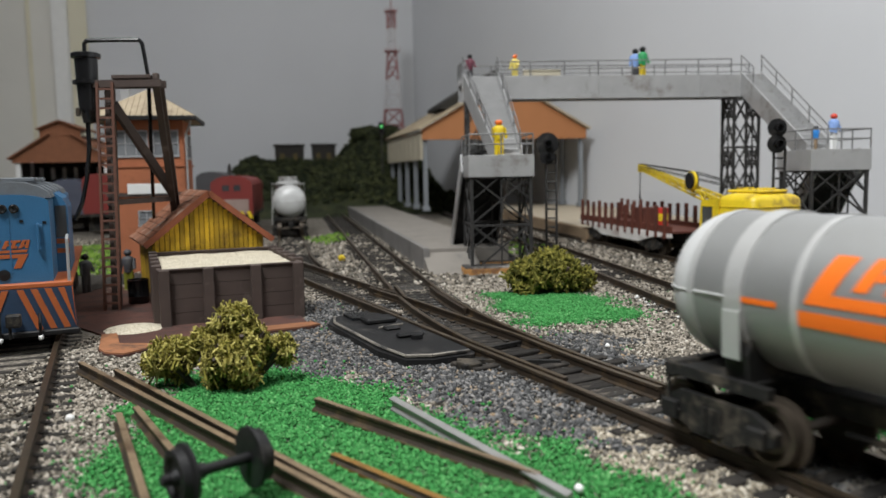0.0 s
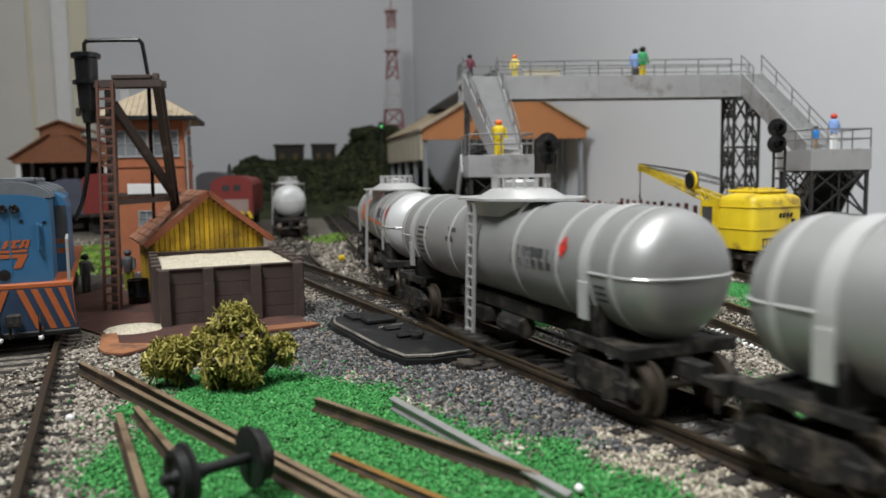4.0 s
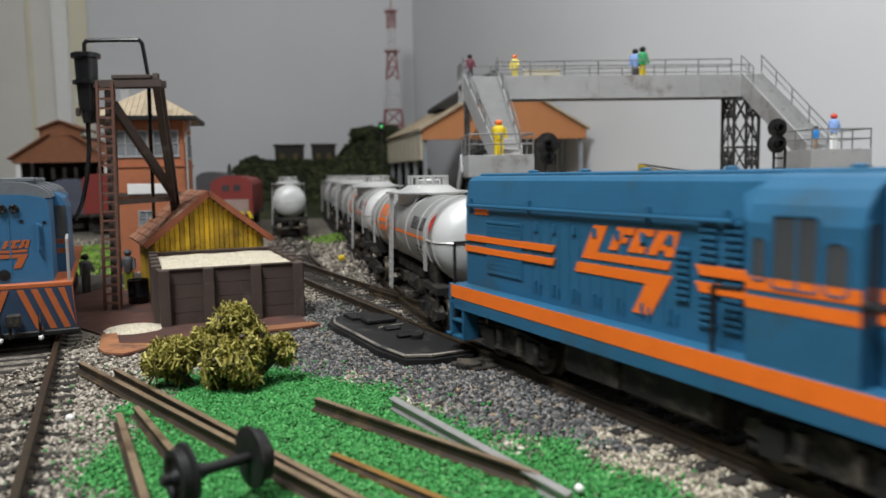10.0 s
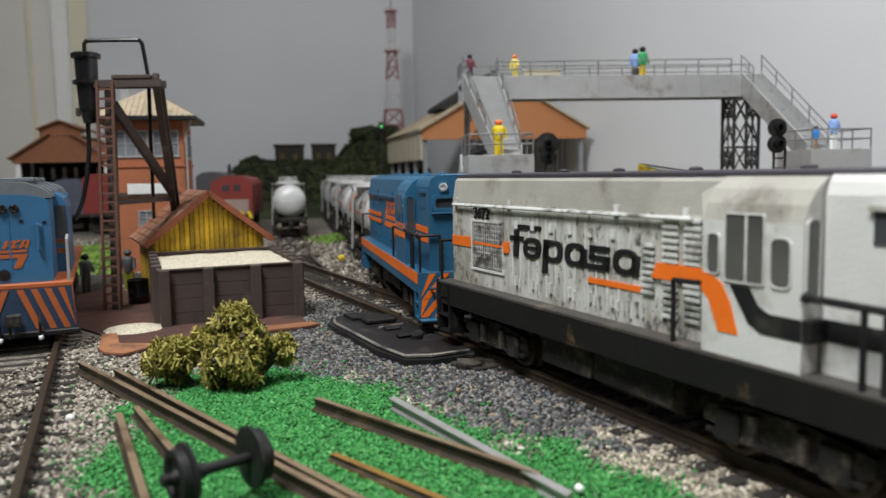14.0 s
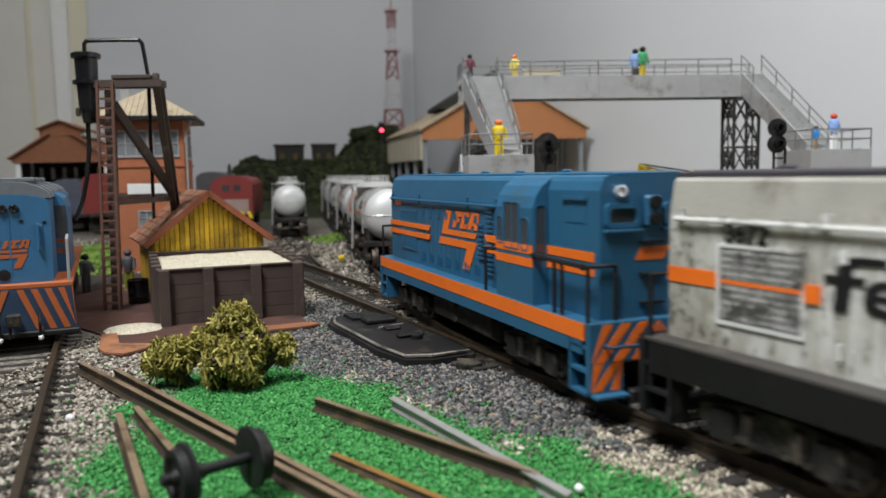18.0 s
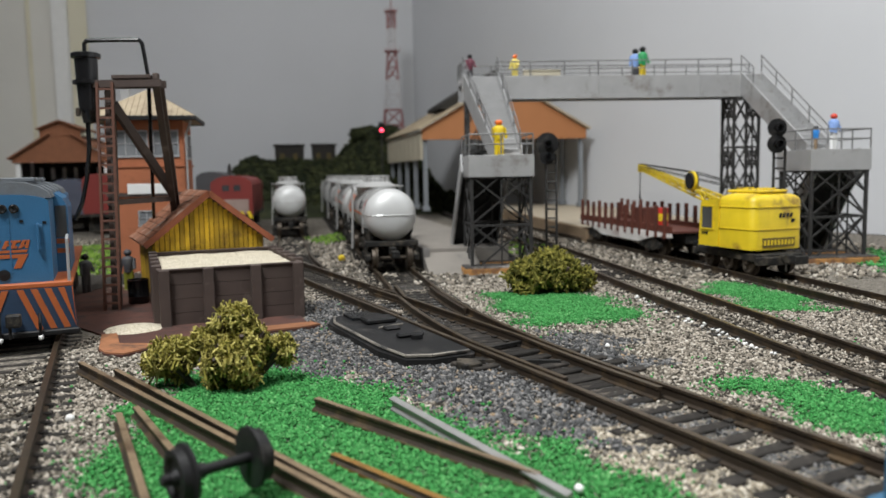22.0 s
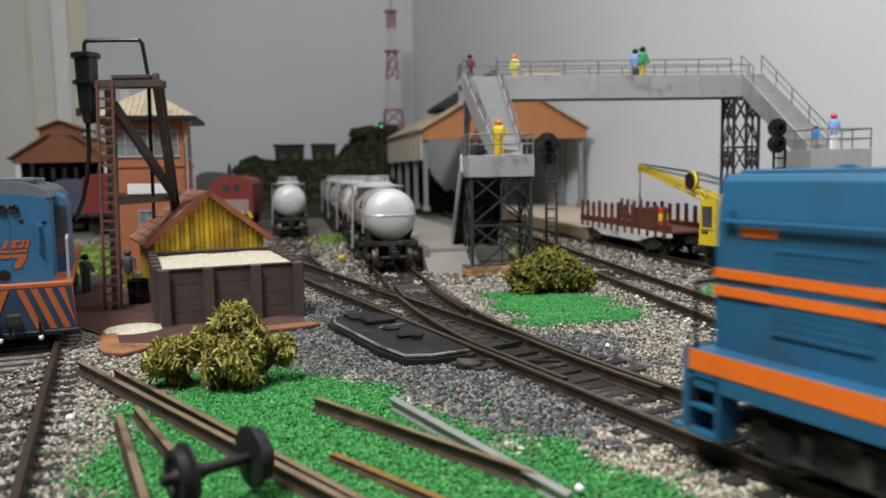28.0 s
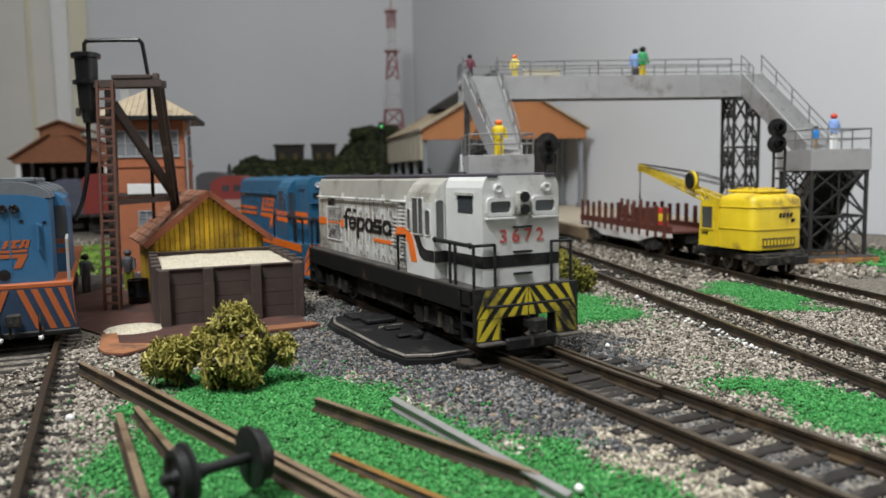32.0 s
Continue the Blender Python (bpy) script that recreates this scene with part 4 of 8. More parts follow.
        for k in range(7):
            x = 24.2 - k * 7.0
            for q in ((x - 0.3, x + 0.3, ST + 2.4, ST + 4.6, 0.6), (x - 0.7, x + 0.7, TOP - 12.2, TOP - 10.4, 0.4), (x - 1.9, x - 1.5, ST + 2.0, ST + 4.0, 0.5)):
                bm = B()
                on_side(bm, *q)
                part("door_latch", bm, paint if blue else M_RIBWHITE, hood)
        for x0, x1, n in ((-22.4, -19.2, 8), (-28.4, -24.6, 15), (-33.6, -29.8, 15)):
            for k in range(n):
                bm = B()
                z = ST + (6.5 if n == 8 else 3.0) + k * 1.2
                on_side(bm, x0, x1, z, z + 0.55, 0.6)
                part("louvre", bm, paint if blue else M_RIBWHITE, hood)
        bm = B()
        on_side(bm, 30.5, 45.5, ST + 4.6, TOP - 11.5, 0.22)
        grille = part("radiator_grille", bm, M_GRILLE if not blue else M_BLUE, hood, "dark square radiator grille")
        for k in range(13):
            bm = B()
            on_side(bm, 31.2 + k * 1.12, 31.55 + k * 1.12, ST + 4.8, TOP - 11.7, 0.34)
            part("grille_bar", bm, M_WORNBAR if not blue else M_BLUE, grille)
        for k in range(10):
            bm = B()
            on_side(bm, 30.8, 45.2, ST + 5.2 + k * 1.14, ST + 5.5 + k * 1.14, 0.3)
            part("grille_bar", bm, M_WORNBAR if not blue else M_BLUE, grille)
        bm = B()
        for q in ((29.9, 30.5, ST + 4, TOP - 11), (45.5, 46.1, ST + 4, TOP - 11), (30.5, 45.5, ST + 4, ST + 4.6), (30.5, 45.5, TOP - 11.5, TOP - 11)):
            on_side(bm, *q, 0.4)
        part("grille_frame", bm, paint if blue else M_RIBWHITE, hood)
        bm = B()
        rod(bm, (55, y + sy * 0.9, TOP - 7.4), (-32, y + sy * 0.9, TOP - 7.4), 0.4, 6)
        for x in (54, 27, -12, -30):
            rod(bm, (x, y, TOP - 7.4), (x, y + sy * 0.9, TOP - 7.4), 0.35, 5)
            on_side(bm, x - 0.6, x + 0.6, TOP - 8.6, TOP - 5.6, 0.5)
        part("hood_rail", bm, paint if blue else M_RIBWHITE, hood)
        yc = sy * CW
        wp, wg = (paint, M_GLASS) if blue else (M_CABWHITE, M_CABGLASS)
        for x0, x1, z0, z1, r in ((C0 - 3.4, C0 - 1.2, ST + 12.6, ST + 18.6, 0.7), (C0 - 11.8, C0 - 4.8, ST + 11.8, ST + 21.8, 0.4), (C0 - 16.4, C0 - 13.2, ST + 11.8, ST + 18.6, 1.0)):
            cab_window(cab, yc, x0, x1, z0, z1, r, wg, wp, sash=r < 0.6)
        cab_window(cab, C1, min(sy * 11.9, sy * 14.3), max(sy * 11.9, sy * 14.3), ST + 10.4, ST + 21.4, 0.9, wg, wp, "x")
    # nose windows and lamps
    for sx, x0, who in ((-1, N0, nose), (1, E0, hood)):
        xs = x0 + sx * 0.15
        lo, hi = min(x0, xs), max(x0, xs)
        if sx < 0:
            for y0, y1 in ((-9.6, -3.6), (3.6, 9.6)):
                bm = B()
                prism(bm, rounded(y0, y1, TOP - 9.2, TOP - 6.4, 0.8), "x", lo, hi)
                pane = part("window", bm, M_GLASS, who)
                bm = B()
                band_ring(bm, rounded(y0 - 1.0, y1 + 1.0, TOP - 10.2, TOP - 5.4, 1.2), rounded(y0, y1, TOP - 9.2, TOP - 6.4, 0.8), "x", x0 - 0.9, x0 + 0.1)
                part("window_frame", bm, paint if blue else M_CABWHITE, pane)
                bm = B()
                box(bm, x0 - 1.2, x0, y0 - 1.2, y1 + 1.2, TOP - 11.0, TOP - 10.4, 0.1)
                part("window_sill", bm, paint if blue else M_CABWHITE, pane)
            for y in (-7.2, 7.2):
                bm = B()
                lathe(bm, [(1.25, x0), (1.3, x0 - 1.0), (0.9, x0 - 1.15), (0.1, x0 - 0.8)], 14, (0, y, TOP - 3.2), "x")
                part("marker_lamp", bm, (M_LENS if y > 0 else M_BLUE) if blue else M_CABWHITE, who, smooth=True)
            for sy in (-1, 1):
                ys = sy * NW
                bm = B()
                box(bm, N0 + 5, N0 + 13, min(ys, ys + sy * 0.14), max(ys, ys + sy * 0.14), TOP - 9.4, TOP - 5.0)
                part("side_window" if not blue else "vent", bm, M_GLASS if not blue else M_BLUE, who)
                bm = B()
                box(bm, N0 + 4.4, N0 + 13.6, min(ys, ys + sy * 0.7), max(ys, ys + sy * 0.7), TOP - 4.9, TOP - 4.2)
                part("vent_hood", bm, paint, who)
            bm = B()
            box(bm, x0 - 1.4, x0, -1.9, 1.9, TOP - 10.2, TOP - 4.0, 0.5)
            part("headlight_box", bm, paint, who)
        else:
            bm = B()
            box(bm, x0, x0 + 0.12, -8, 8, ST + 4, TOP - 8)
            part("end_panel", bm, paint, who)
        for z in (TOP - 5.4, TOP - 8.6):
            bm = B()
            xb = x0 + sx * (1.4 if sx < 0 else 0)
            lathe(bm, [(1.35, xb), (1.35, xb + sx * 0.6), (0.9, xb + sx * 0.7), (0.1, xb + sx * 0.5)], 14, (0, 0, z), "x")
            part("headlight", bm, M_BLACK, who, "round headlight", smooth=True)
        bm = B()
        for z in (ST + 14.5, ST + 8.2, ST + 2.6):
            box(bm, min(x0, x0 + sx * 1.0), max(x0, x0 + sx * 1.0), -2.6, 2.6, z, z + 0.5)
        part("foot_rung", bm, M_BLACK, who)
    # liveries
    for sy in (-1, 1):
        def flat(bm, poly, w=HW, d=0.22):
            return prism(bm, poly, "y", min(sy * w, sy * (w + d)), max(sy * w, sy * (w + d)))

        if blue:
            for z in (ST + 8.6, ST + 11.4):
                part("orange_band", flat(B(), [(57, z), (17.5, z), (16.5, z + 1.5), (57, z + 1.5)], HW, 0.45), M_ORANGE, hood)
                part("orange_band", flat(B(), [(-25, z), (C0, z), (C0, z + 1.7), (-24, z + 1.7)], HW, 0.65), M_ORANGE, hood)
            part("lettering_bar", flat(B(), [(52, TOP - 9.6), (45.5, TOP - 9.6), (45.5, TOP - 8.2), (52, TOP - 8.2)]), M_ORANGE, hood)
            logo_shapes(lambda q: part("mark_stroke", flat(B(), q), M_ORANGE, hood, "orange stroke of the bolt mark"), 1.84, 7.5, ST + 11.0, 1.36)
            for z in (ST + 8.2, ST + 11.0):
                bm = B()
                flat(bm, [(C0, z), (C1, z), (C1, z + 1.9), (C0, z + 1.9)], CW, 0.12)
                part("orange_band", bm, M_ORANGE, cab)
                bm = B()
                flat(bm, [(C1, z), (N0 + 2, z), (N0 + 2, z + 1.9), (C1, z + 1.9)], NW, 0.12)
                part("orange_band", bm, M_ORANGE, nose)
        else:
            for q, d in (([(57, ST + 9.6), (46, ST + 9.6), (46, ST + 12.2), (57, ST + 12.2)], 0.22), ([(46, ST + 10.6), (29.5, ST + 10.6), (29.5, ST + 11.2), (46, ST + 11.2)], 0.36),
                         ([(30, ST + 9.6), (27.5, ST + 9.6), (27.5, ST + 12.2), (30, ST + 12.2)], 0.42), ([(-3.0, ST + 6.4), (-19.0, ST + 6.4), (-19.0, ST + 7.5), (-3.0, ST + 7.5)], 0.22),
                         ([(-22.0, ST + 9.6), (C0, ST + 9.6), (C0, ST + 12.4), (-23.4, ST + 12.4)], 0.66)):
                bm = B()
                flat(bm, q, HW, d)
                part("orange_band", bm, M_ORANGE, hood, "orange band")
            bm = B()
            flat(bm, [(C0, ST + 9.6), (C0 - 1.4, ST + 8.4), (C0 - 3.4, ST + 3.6), (C0 - 7.4, ST + 3.6), (C0 - 5.8, ST + 8.4), (C0 - 4, ST + 11.2), (C0 - 1.5, ST + 12.4), (C0, ST + 12.4)], CW, 0.12)
            part("orange_band", bm, M_ORANGE, cab)
            bm = B()
            flat(bm, [(C0 - 5.6, ST + 11.2), (C0 - 9.4, ST + 11.2), (C0 - 11.0, ST + 8.6), (C0 - 13.0, ST + 7.7), (C1, ST + 7.7), (C1, ST + 4.6), (C0 - 11.6, ST + 4.6), (C0 - 9.2, ST + 5.8)], CW, 0.12)
            part("black_band", bm, M_BLACK, cab)
            bm = B()
            flat(bm, [(C1, ST + 4.6), (N0, ST + 4.6), (N0, ST + 7.7), (C1, ST + 7.7)], NW, 0.12)
            part("black_band", bm, M_BLACK, nose)
            bm = B()
            prism(bm, [(sy * NW, ST + 4.6), (sy * (CW - 0.05), ST + 4.6), (sy * (CW - 0.05), ST + 7.7), (sy * NW, ST + 7.7)], "x", C1 - 1.5, C1 - 0.05)
            part("black_band", bm, M_BLACK, cab)
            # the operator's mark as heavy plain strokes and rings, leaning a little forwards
            z0 = ST + 9.1

            def stroke(*polys):
                bm = B()
                for q in polys:
                    flat(bm, [(x - (z - z0) * 0.10, z) for x, z in q], HW, 0.3)
                part("mark_stroke", bm, M_BLACK, hood, "heavy black stroke of the name mark")

            def ring(xa, w, h, zb=0.0):
                n = 18
                out, inn = [], []
                for k in range(n):
                    c, d = math.cos(k * math.tau / n), math.sin(k * math.tau / n)
                    c, d = math.copysign(abs(c) ** 0.75, c), math.copysign(abs(d) ** 0.75, d)
                    zz = z0 + zb + h / 2
                    out.append((xa - w / 2 + w / 2 * c - (zz + h / 2 * d - z0) * 0.10, zz + h / 2 * d))
                    inn.append((xa - w / 2 + (w / 2 - 1.75) * c - (zz + (h / 2 - 1.1) * d - z0) * 0.10, zz + (h / 2 - 1.1) * d))
                bm = B()
                band_ring(bm, out, inn, "y", min(y0, y1), max(y0, y1))
                part("mark_stroke", bm, M_BLACK, hood, "heavy black ring of the name mark")

            y0, y1 = sy * HW, sy * (HW + 0.3)
            stroke([(25.6, z0), (23.4, z0), (23.4, z0 + 6.0), (25.6, z0 + 6.0)])
            stroke([(25.6, z0 + 6.0), (23.4, z0 + 6.0), (22.4, z0 + 6.5), (14.6, z0 + 6.5), (14.6, z0 + 7.6), (23.6, z0 + 7.6), (25.0, z0 + 7.1)])
            stroke([(27.4, z0 + 3.7), (21.6, z0 + 3.7), (21.6, z0 + 4.9), (27.4, z0 + 4.9)])
            for i, xa in enumerate((21.4, 13.2, 5.2, -2.8, -10.6)):
                if i == 3:
                    stroke([(xa, z0), (xa - 6.8, z0), (xa - 6.8, z0 + 1.2), (xa, z0 + 1.2)], [(xa - 0.3, z0 + 1.9), (xa - 6.8, z0 + 1.9), (xa - 6.8, z0 + 3.0), (xa - 0.3, z0 + 3.0)],
                           [(xa - 0.3, z0 + 3.7), (xa - 6.6, z0 + 3.7), (xa - 6.6, z0 + 4.9), (xa - 0.3, z0 + 4.9)])
                    stroke([(xa - 0.3, z0 + 2.2), (xa - 2.2, z0 + 2.2), (xa - 2.2, z0 + 4.6), (xa - 0.3, z0 + 4.6)])
                    stroke([(xa - 4.9, z0 + 0.4), (xa - 6.8, z0 + 0.4), (xa - 6.8, z0 + 2.7), (xa - 4.9, z0 + 2.7)])
                    continue
                ring(xa, 7.2, 4.9)
                if i == 0:
                    stroke([(xa - 1.6, z0 + 2.0), (xa - 5.8, z0 + 2.0), (xa - 5.8, z0 + 2.9), (xa - 1.6, z0 + 2.9)])
                if i == 1:
                    stroke([(xa + 0.1, z0 - 2.6), (xa - 1.9, z0 - 2.6), (xa - 1.9, z0 + 4.9), (xa + 0.1, z0 + 4.9)])
                if i in (2, 4):
                    stroke([(xa - 5.5, z0), (xa - 7.6, z0), (xa - 7.6, z0 + 3.9), (xa - 5.5, z0 + 3.9)])
            lettering("road_number", "3672", 4.0, M_BLACK, hood, pose(40.6 * MM, sy * (HW + 0.3) * MM, (TOP - 9.4) * MM, 90, 0, 180 if sy > 0 else 0), 0.1)
    if not blue:
        bm = B()
        box(bm, N0 - 0.12, N0, -NW, NW, ST + 4.6, ST + 7.7)
        part("black_band", bm, M_BLACK, nose)
        lettering("road_number", "3 6 7 2", 4.7, M_NUMBER, nose, pose((N0 - 0.15) * MM, 0, (ST + 12.4) * MM, 90, 0, -90), 0.08)
    else:
        bm = B()
        prism(bm, [(3.6, ST + 11.2), (-3.0, ST + 11.2), (-4.6, ST + 13.8), (2.2, ST + 13.8)], "x", N0 - 0.14, N0)
        part("orange_mark", bm, M_ORANGE, nose)
    return t


BLUE = loco("blue", "blue diesel locomotive with orange stripes and bolt mark")
WHITE = loco("white", "weathered white diesel locomotive with black and orange bands")
# ---- tracks of the yard ----
track("rusty curved main track through a turnout", MAIN, -330, 1000, rails=((MAIN, -330, -4, -1), (MAIN, -330, 1000, 1), (Blade(MAIN, SHUNT, 1), 4, 128, -1), (MAIN, 146, 1000, -1)))
track("rusty straight track branching at the turnout", SHUNT, -3.9, 620, rails=((SHUNT, -3.9, 620, -1), (Blade(SHUNT, MAIN, -1), -12, 128, 1), (SHUNT, 146, 620, 1)))
track("rusty yard track in light mixed ballast", YARD2, -150, 800)
track("rusty yard track under the yellow crane", YARD3, -80, 620)
track("ballasted track under the parked blue locomotive", LOCO_ROAD, -30, 560)
track("far track holding a single tank wagon", FAR_ROAD, 40, 620)


def rail_piece(parent, a, b, name="closure_rail"):
    """A straight length of rail from a to b."""
    ln = Line(a, math.degrees(math.atan2(-(b[0] - a[0]), b[1] - a[1])), [((Vector(b) - Vector(a)).length, 0)])
    ob = part(name, rail_mesh(ln, 0, ln.s[-1], 0), M_RAIL, parent)
    ob.data.materials.append(M_RAILTOP)
    return ob


frog = thing("turnout_frog", "worn dark turnout frog with its check rails", "turnout", kind="structure")
for line, side, s0, s1 in ((MAIN, 1, 95, 150), (SHUNT, -1, 95, 150)):
    bm = rail_mesh(line, s0, s1, side * 0.80)
    part("check_rail", bm, M_RAIL, frog)
def beside(line, s, off):
    p, a = line.at(s)
    h = heading(a)
    return p + Vector((h.y, -h.x)) * off


# the vee of the frog: the straight road's right rail and the curved road's left rail meet at its nose
tip = (beside(SHUNT, 137, 8.9) + beside(MAIN, 137, -8.9)) / 2
bm = B()
prism(bm, [tuple(tip), tuple(beside(SHUNT, 147, 8.2)), tuple(beside(MAIN, 147, -8.2))], "z", -2.9, 0.0)
part("frog_nose", bm, M_RAIL, frog)
bm = B()
prism(bm, [tuple(beside(SHUNT, 116, 6.5)), tuple(beside(SHUNT, 152, 5.5)), tuple(beside(MAIN, 152, -5.5)), tuple(beside(MAIN, 116, -6.5))], "z", -3.4, -1.6)
part("frog_casting", bm, M_RAIL, frog)
for way, other in ((SHUNT, MAIN), (MAIN, SHUNT)):     # wing rails past the nose
    k = 1 if way is SHUNT else -1
    a, b = beside(way, 127, 8.9 * k), beside(other, 158, -6.4 * k)
    rail_piece(frog, tuple(a), tuple(b), "wing_rail")

# turnout motor under a black cover beside the track
motor = thing("turnout_motor", "flat black turnout motor cover beside the track", "turnout motor", -5, 189, -3.2, 26)
bm = B()
prism(bm, [(-6.5, 16), (-4, 3), (2, 0), (14, 0), (16.5, 4), (16.5, 60), (13, 70), (-2, 70), (-6.5, 60)], "z", 0, 2.0)
part("cover", bm, M_BLACK, motor)
bm = B()
prism(bm, [(-4.5, 17), (-2.6, 5), (2.6, 2), (13, 2), (14.6, 5), (14.6, 58), (12, 67), (-1.5, 67), (-4.5, 58)], "z", 2.0, 2.7)
part("lid", bm, M_BLACK, motor)
for x0, x1, y0, y1, h in ((3, 11, 24, 27, 4.0), (4, 9, 36, 40, 3.6), (2, 12, 47, 54, 4.4)):
    bm = B()
    box(bm, x0, x1, y0, y1, 2.7, h, 0.5)
    part("raised_block", bm, M_BLACK, motor)
for k in range(6):
    bm = B()
    box(bm, 0.5, 9, 56.4 + k * 1.7, 57.3 + k * 1.7, 2.7, 3.6, 0.15)
    part("grip_rib", bm, M_BLACK, motor)
for pts in ([(-4.9, 17.5, 2.6), (-5.2, 57, 2.6)], [(-5.2, 57, 2.6), (-2.2, 66.5, 2.6)], [(-3.2, 4.8, 2.6), (-4.9, 17.5, 2.6)], [(13.6, 1.8, 2.7), (2.8, 1.7, 2.7)], [(2.8, 1.7, 2.7), (-3.2, 4.8, 2.6)]):
    bm = B()
    pipe(bm, pts, 0.45, 5)
    part("worn_rim", bm, M_WORNEDGE, motor, "pale worn rim")
bm = B()
box(bm, -4, 5, -0.4, 0.4, 2.7, 3.3, 0.1, pose(7, 41, 0, 0, 0, 14))
part("worn_edge", bm, M_WORNEDGE, motor)
bm = B()
lathe(bm, [(1.7, 2.7), (1.7, 3.9), (1.0, 4.2), (0.1, 4.2)], 12, (7.5, 22, 0))
part("screw_boss", bm, M_BLACK, motor)
for k, (x0, x1, y0, rz, h) in enumerate(((6, 40, -4, 4, 1.5), (8, 42, -11, 6, 1.4), (13, 44, -18, 3, 1.3), (17, 46, -25, 5, 1.2), (20, 46, -32, 4, 1.1))):
    bm = B()
    box(bm, x0, x1, -1.5, 1.5, -0.6, h, 0.25, pose(0, y0, 0, 0, 0, rz))
    part("long_sleeper", bm, M_TIE, motor)
bm = B()
box(bm, 6, 13, -13, -10.5, 0, 0.9, 0.2, pose(0, 0, 0, 0, 0, 14))
part("wood_chip", bm, M_OCHRE, motor, "pale chip of wood")
bm = B()
beam(bm, (14, 4, 1.4), (33, 8, 1.4), 1.4, 1.0)
beam(bm, (8, -2, 1.4), (30, -16, 1.4), 1.6, 1.0)
box(bm, 6, 11, -10, -5, 0, 2.4, 0.3)
part("throw_bar", bm, M_CHASSIS, motor)

# ---- foreground: loose rails, a wheelset, stones ----


def loose_rail(a, b, mat, label, h=2.5, rz=0):
    a, b = Vector(a), Vector(b)
    d = b - a
    t = thing("loose_rail", label, "rail", a.x, a.y, -2.5, math.degrees(math.atan2(d.y, d.x)), group="loose rails on the grass", rx=rz)
    prof = [(-1.15, 0), (1.15, 0), (1.15, 0.4), (0.35, 0.8), (0.35, h - 0.8), (0.62, h - 0.5), (0.62, h), (-0.62, h), (-0.62, h - 0.5), (-0.35, h - 0.8), (-0.35, 0.8), (-1.15, 0.4)]
    bm = B()
    prism(bm, prof, "x", 0, d.length)
    ob = part("rail_length", bm, mat, t)
    ob.data.materials.append(M_RAIL)
    for f in ob.data.polygons:
        f.material_index = 1 if 0.5 * MM < f.center.z < (h - 0.1) * MM and mat is not M_ALU else 0
    return t


M_LOOSE = material("tan_worn_rail", (0.25, 0.18, 0.11), rough=0.5, metal=0.3, vary=0.35, scale=180, wear=(0.09, 0.055, 0.03), wear_amount=0.35)
M_RUST = material("bright_rust", (0.22, 0.11, 0.02), rough=0.7, metal=0.1, vary=0.4, scale=200)
M_ALU = material("grey_alloy", (0.42, 0.41, 0.40), rough=0.45, metal=0.6, vary=0.2, scale=200)
loose_rail((-92.5, 189.7), (-10, 99.5), M_LOOSE, "tan worn loose rail lying on the grass", 2.6)
loose_rail((-80.3, 182.2), (-7, 99), M_LOOSE, "tan worn loose rail lying on the grass", 2.4)
loose_rail((-65, 147.5), (-40, 99), M_LOOSE, "tan worn loose rail lying on the ballast", 2.4)
loose_rail((-63.5, 152.2), (-44, 122), M_LOOSE, "tan worn short rail under the wheelset", 2.2)
loose_rail((-26.9, 154.5), (14.1, 112.4), M_LOOSE, "tan worn cut rail lying on the grass", 2.6)
loose_rail((-10.5, 154.6), (18.2, 105.5), M_ALU, "plain grey metal rail leaning on the grass", 2.6, 20)
loose_rail((-19.4, 126), (6, 100), M_RUST, "bright rusty rail half sunk in grass", 1.3)

ws = thing("loose_wheelset", "loose dark steel wheelset lying on loose rails", "wheelset", -33.4, 108.2, 3.9, 40.8)
bm = B()
rod(bm, (-11.5, 0, 0), (11.5, 0, 0), 1.15, 12)
rod(bm, (-8, 0, 0), (-3, 0, 0), 1.5, 12)
bmesh.ops.scale(bm, vec=(0.74, 0.74, 0.74), verts=bm.verts)
part("axle", bm, M_BLACK, ws, smooth=True)
for sx in (-1, 1):
    bm = B()
    lathe(bm, [(0.9, sx * 6.2), (2.6, sx * 6.3), (4.3, sx * 6.0), (5.4, sx * 6.2), (5.5, sx * 6.9), (4.75, sx * 7.3), (4.6, sx * 9.0), (3.6, sx * 9.1), (3.0, sx * 8.3), (1.5, sx * 8.4), (1.2, sx * 9.4)], 28, (0, 0, 0), "x")
    rod(bm, (sx * 9.3, 0, 0), (sx * 11.6, 0, 0), 1.1, 10, 0.2)
    bmesh.ops.scale(bm, vec=(0.76, 0.86, 0.86), verts=bm.verts)
    part("wheel", bm, M_BLACK, ws, smooth=True)


def pebble(name, label, x, y, z, r, mat):
    bm = B()
    bmesh.ops.create_icosphere(bm, subdivisions=2, radius=r)
    for v in bm.verts:
        v.co *= 1 + 0.16 * noise.noise(v.co * 1.1 + Vector((x, y, 0)))
    t = tagged(part(name, bm, mat, smooth=True), label, "stone")
    t.location = (x * MM, y * MM, z * MM)
    return t


pebble("white_stone", "small white stone on the grass", 19.8, 110.6, -1.7, 0.75, M_WHITEPAINT)
pebble("white_stone", "small white stone beside the track", 45, 207, -2.4, 0.7, M_WHITEPAINT)
pebble("white_stone", "small white stone beside the track", -76.5, 151, -2.2, 0.9, M_WHITEPAINT)
pebble("yellow_ball", "small yellow ball on the ballast", -57.3, 428.6, -0.9, 2.1, M_YELLOW)

# ---- bushes ----


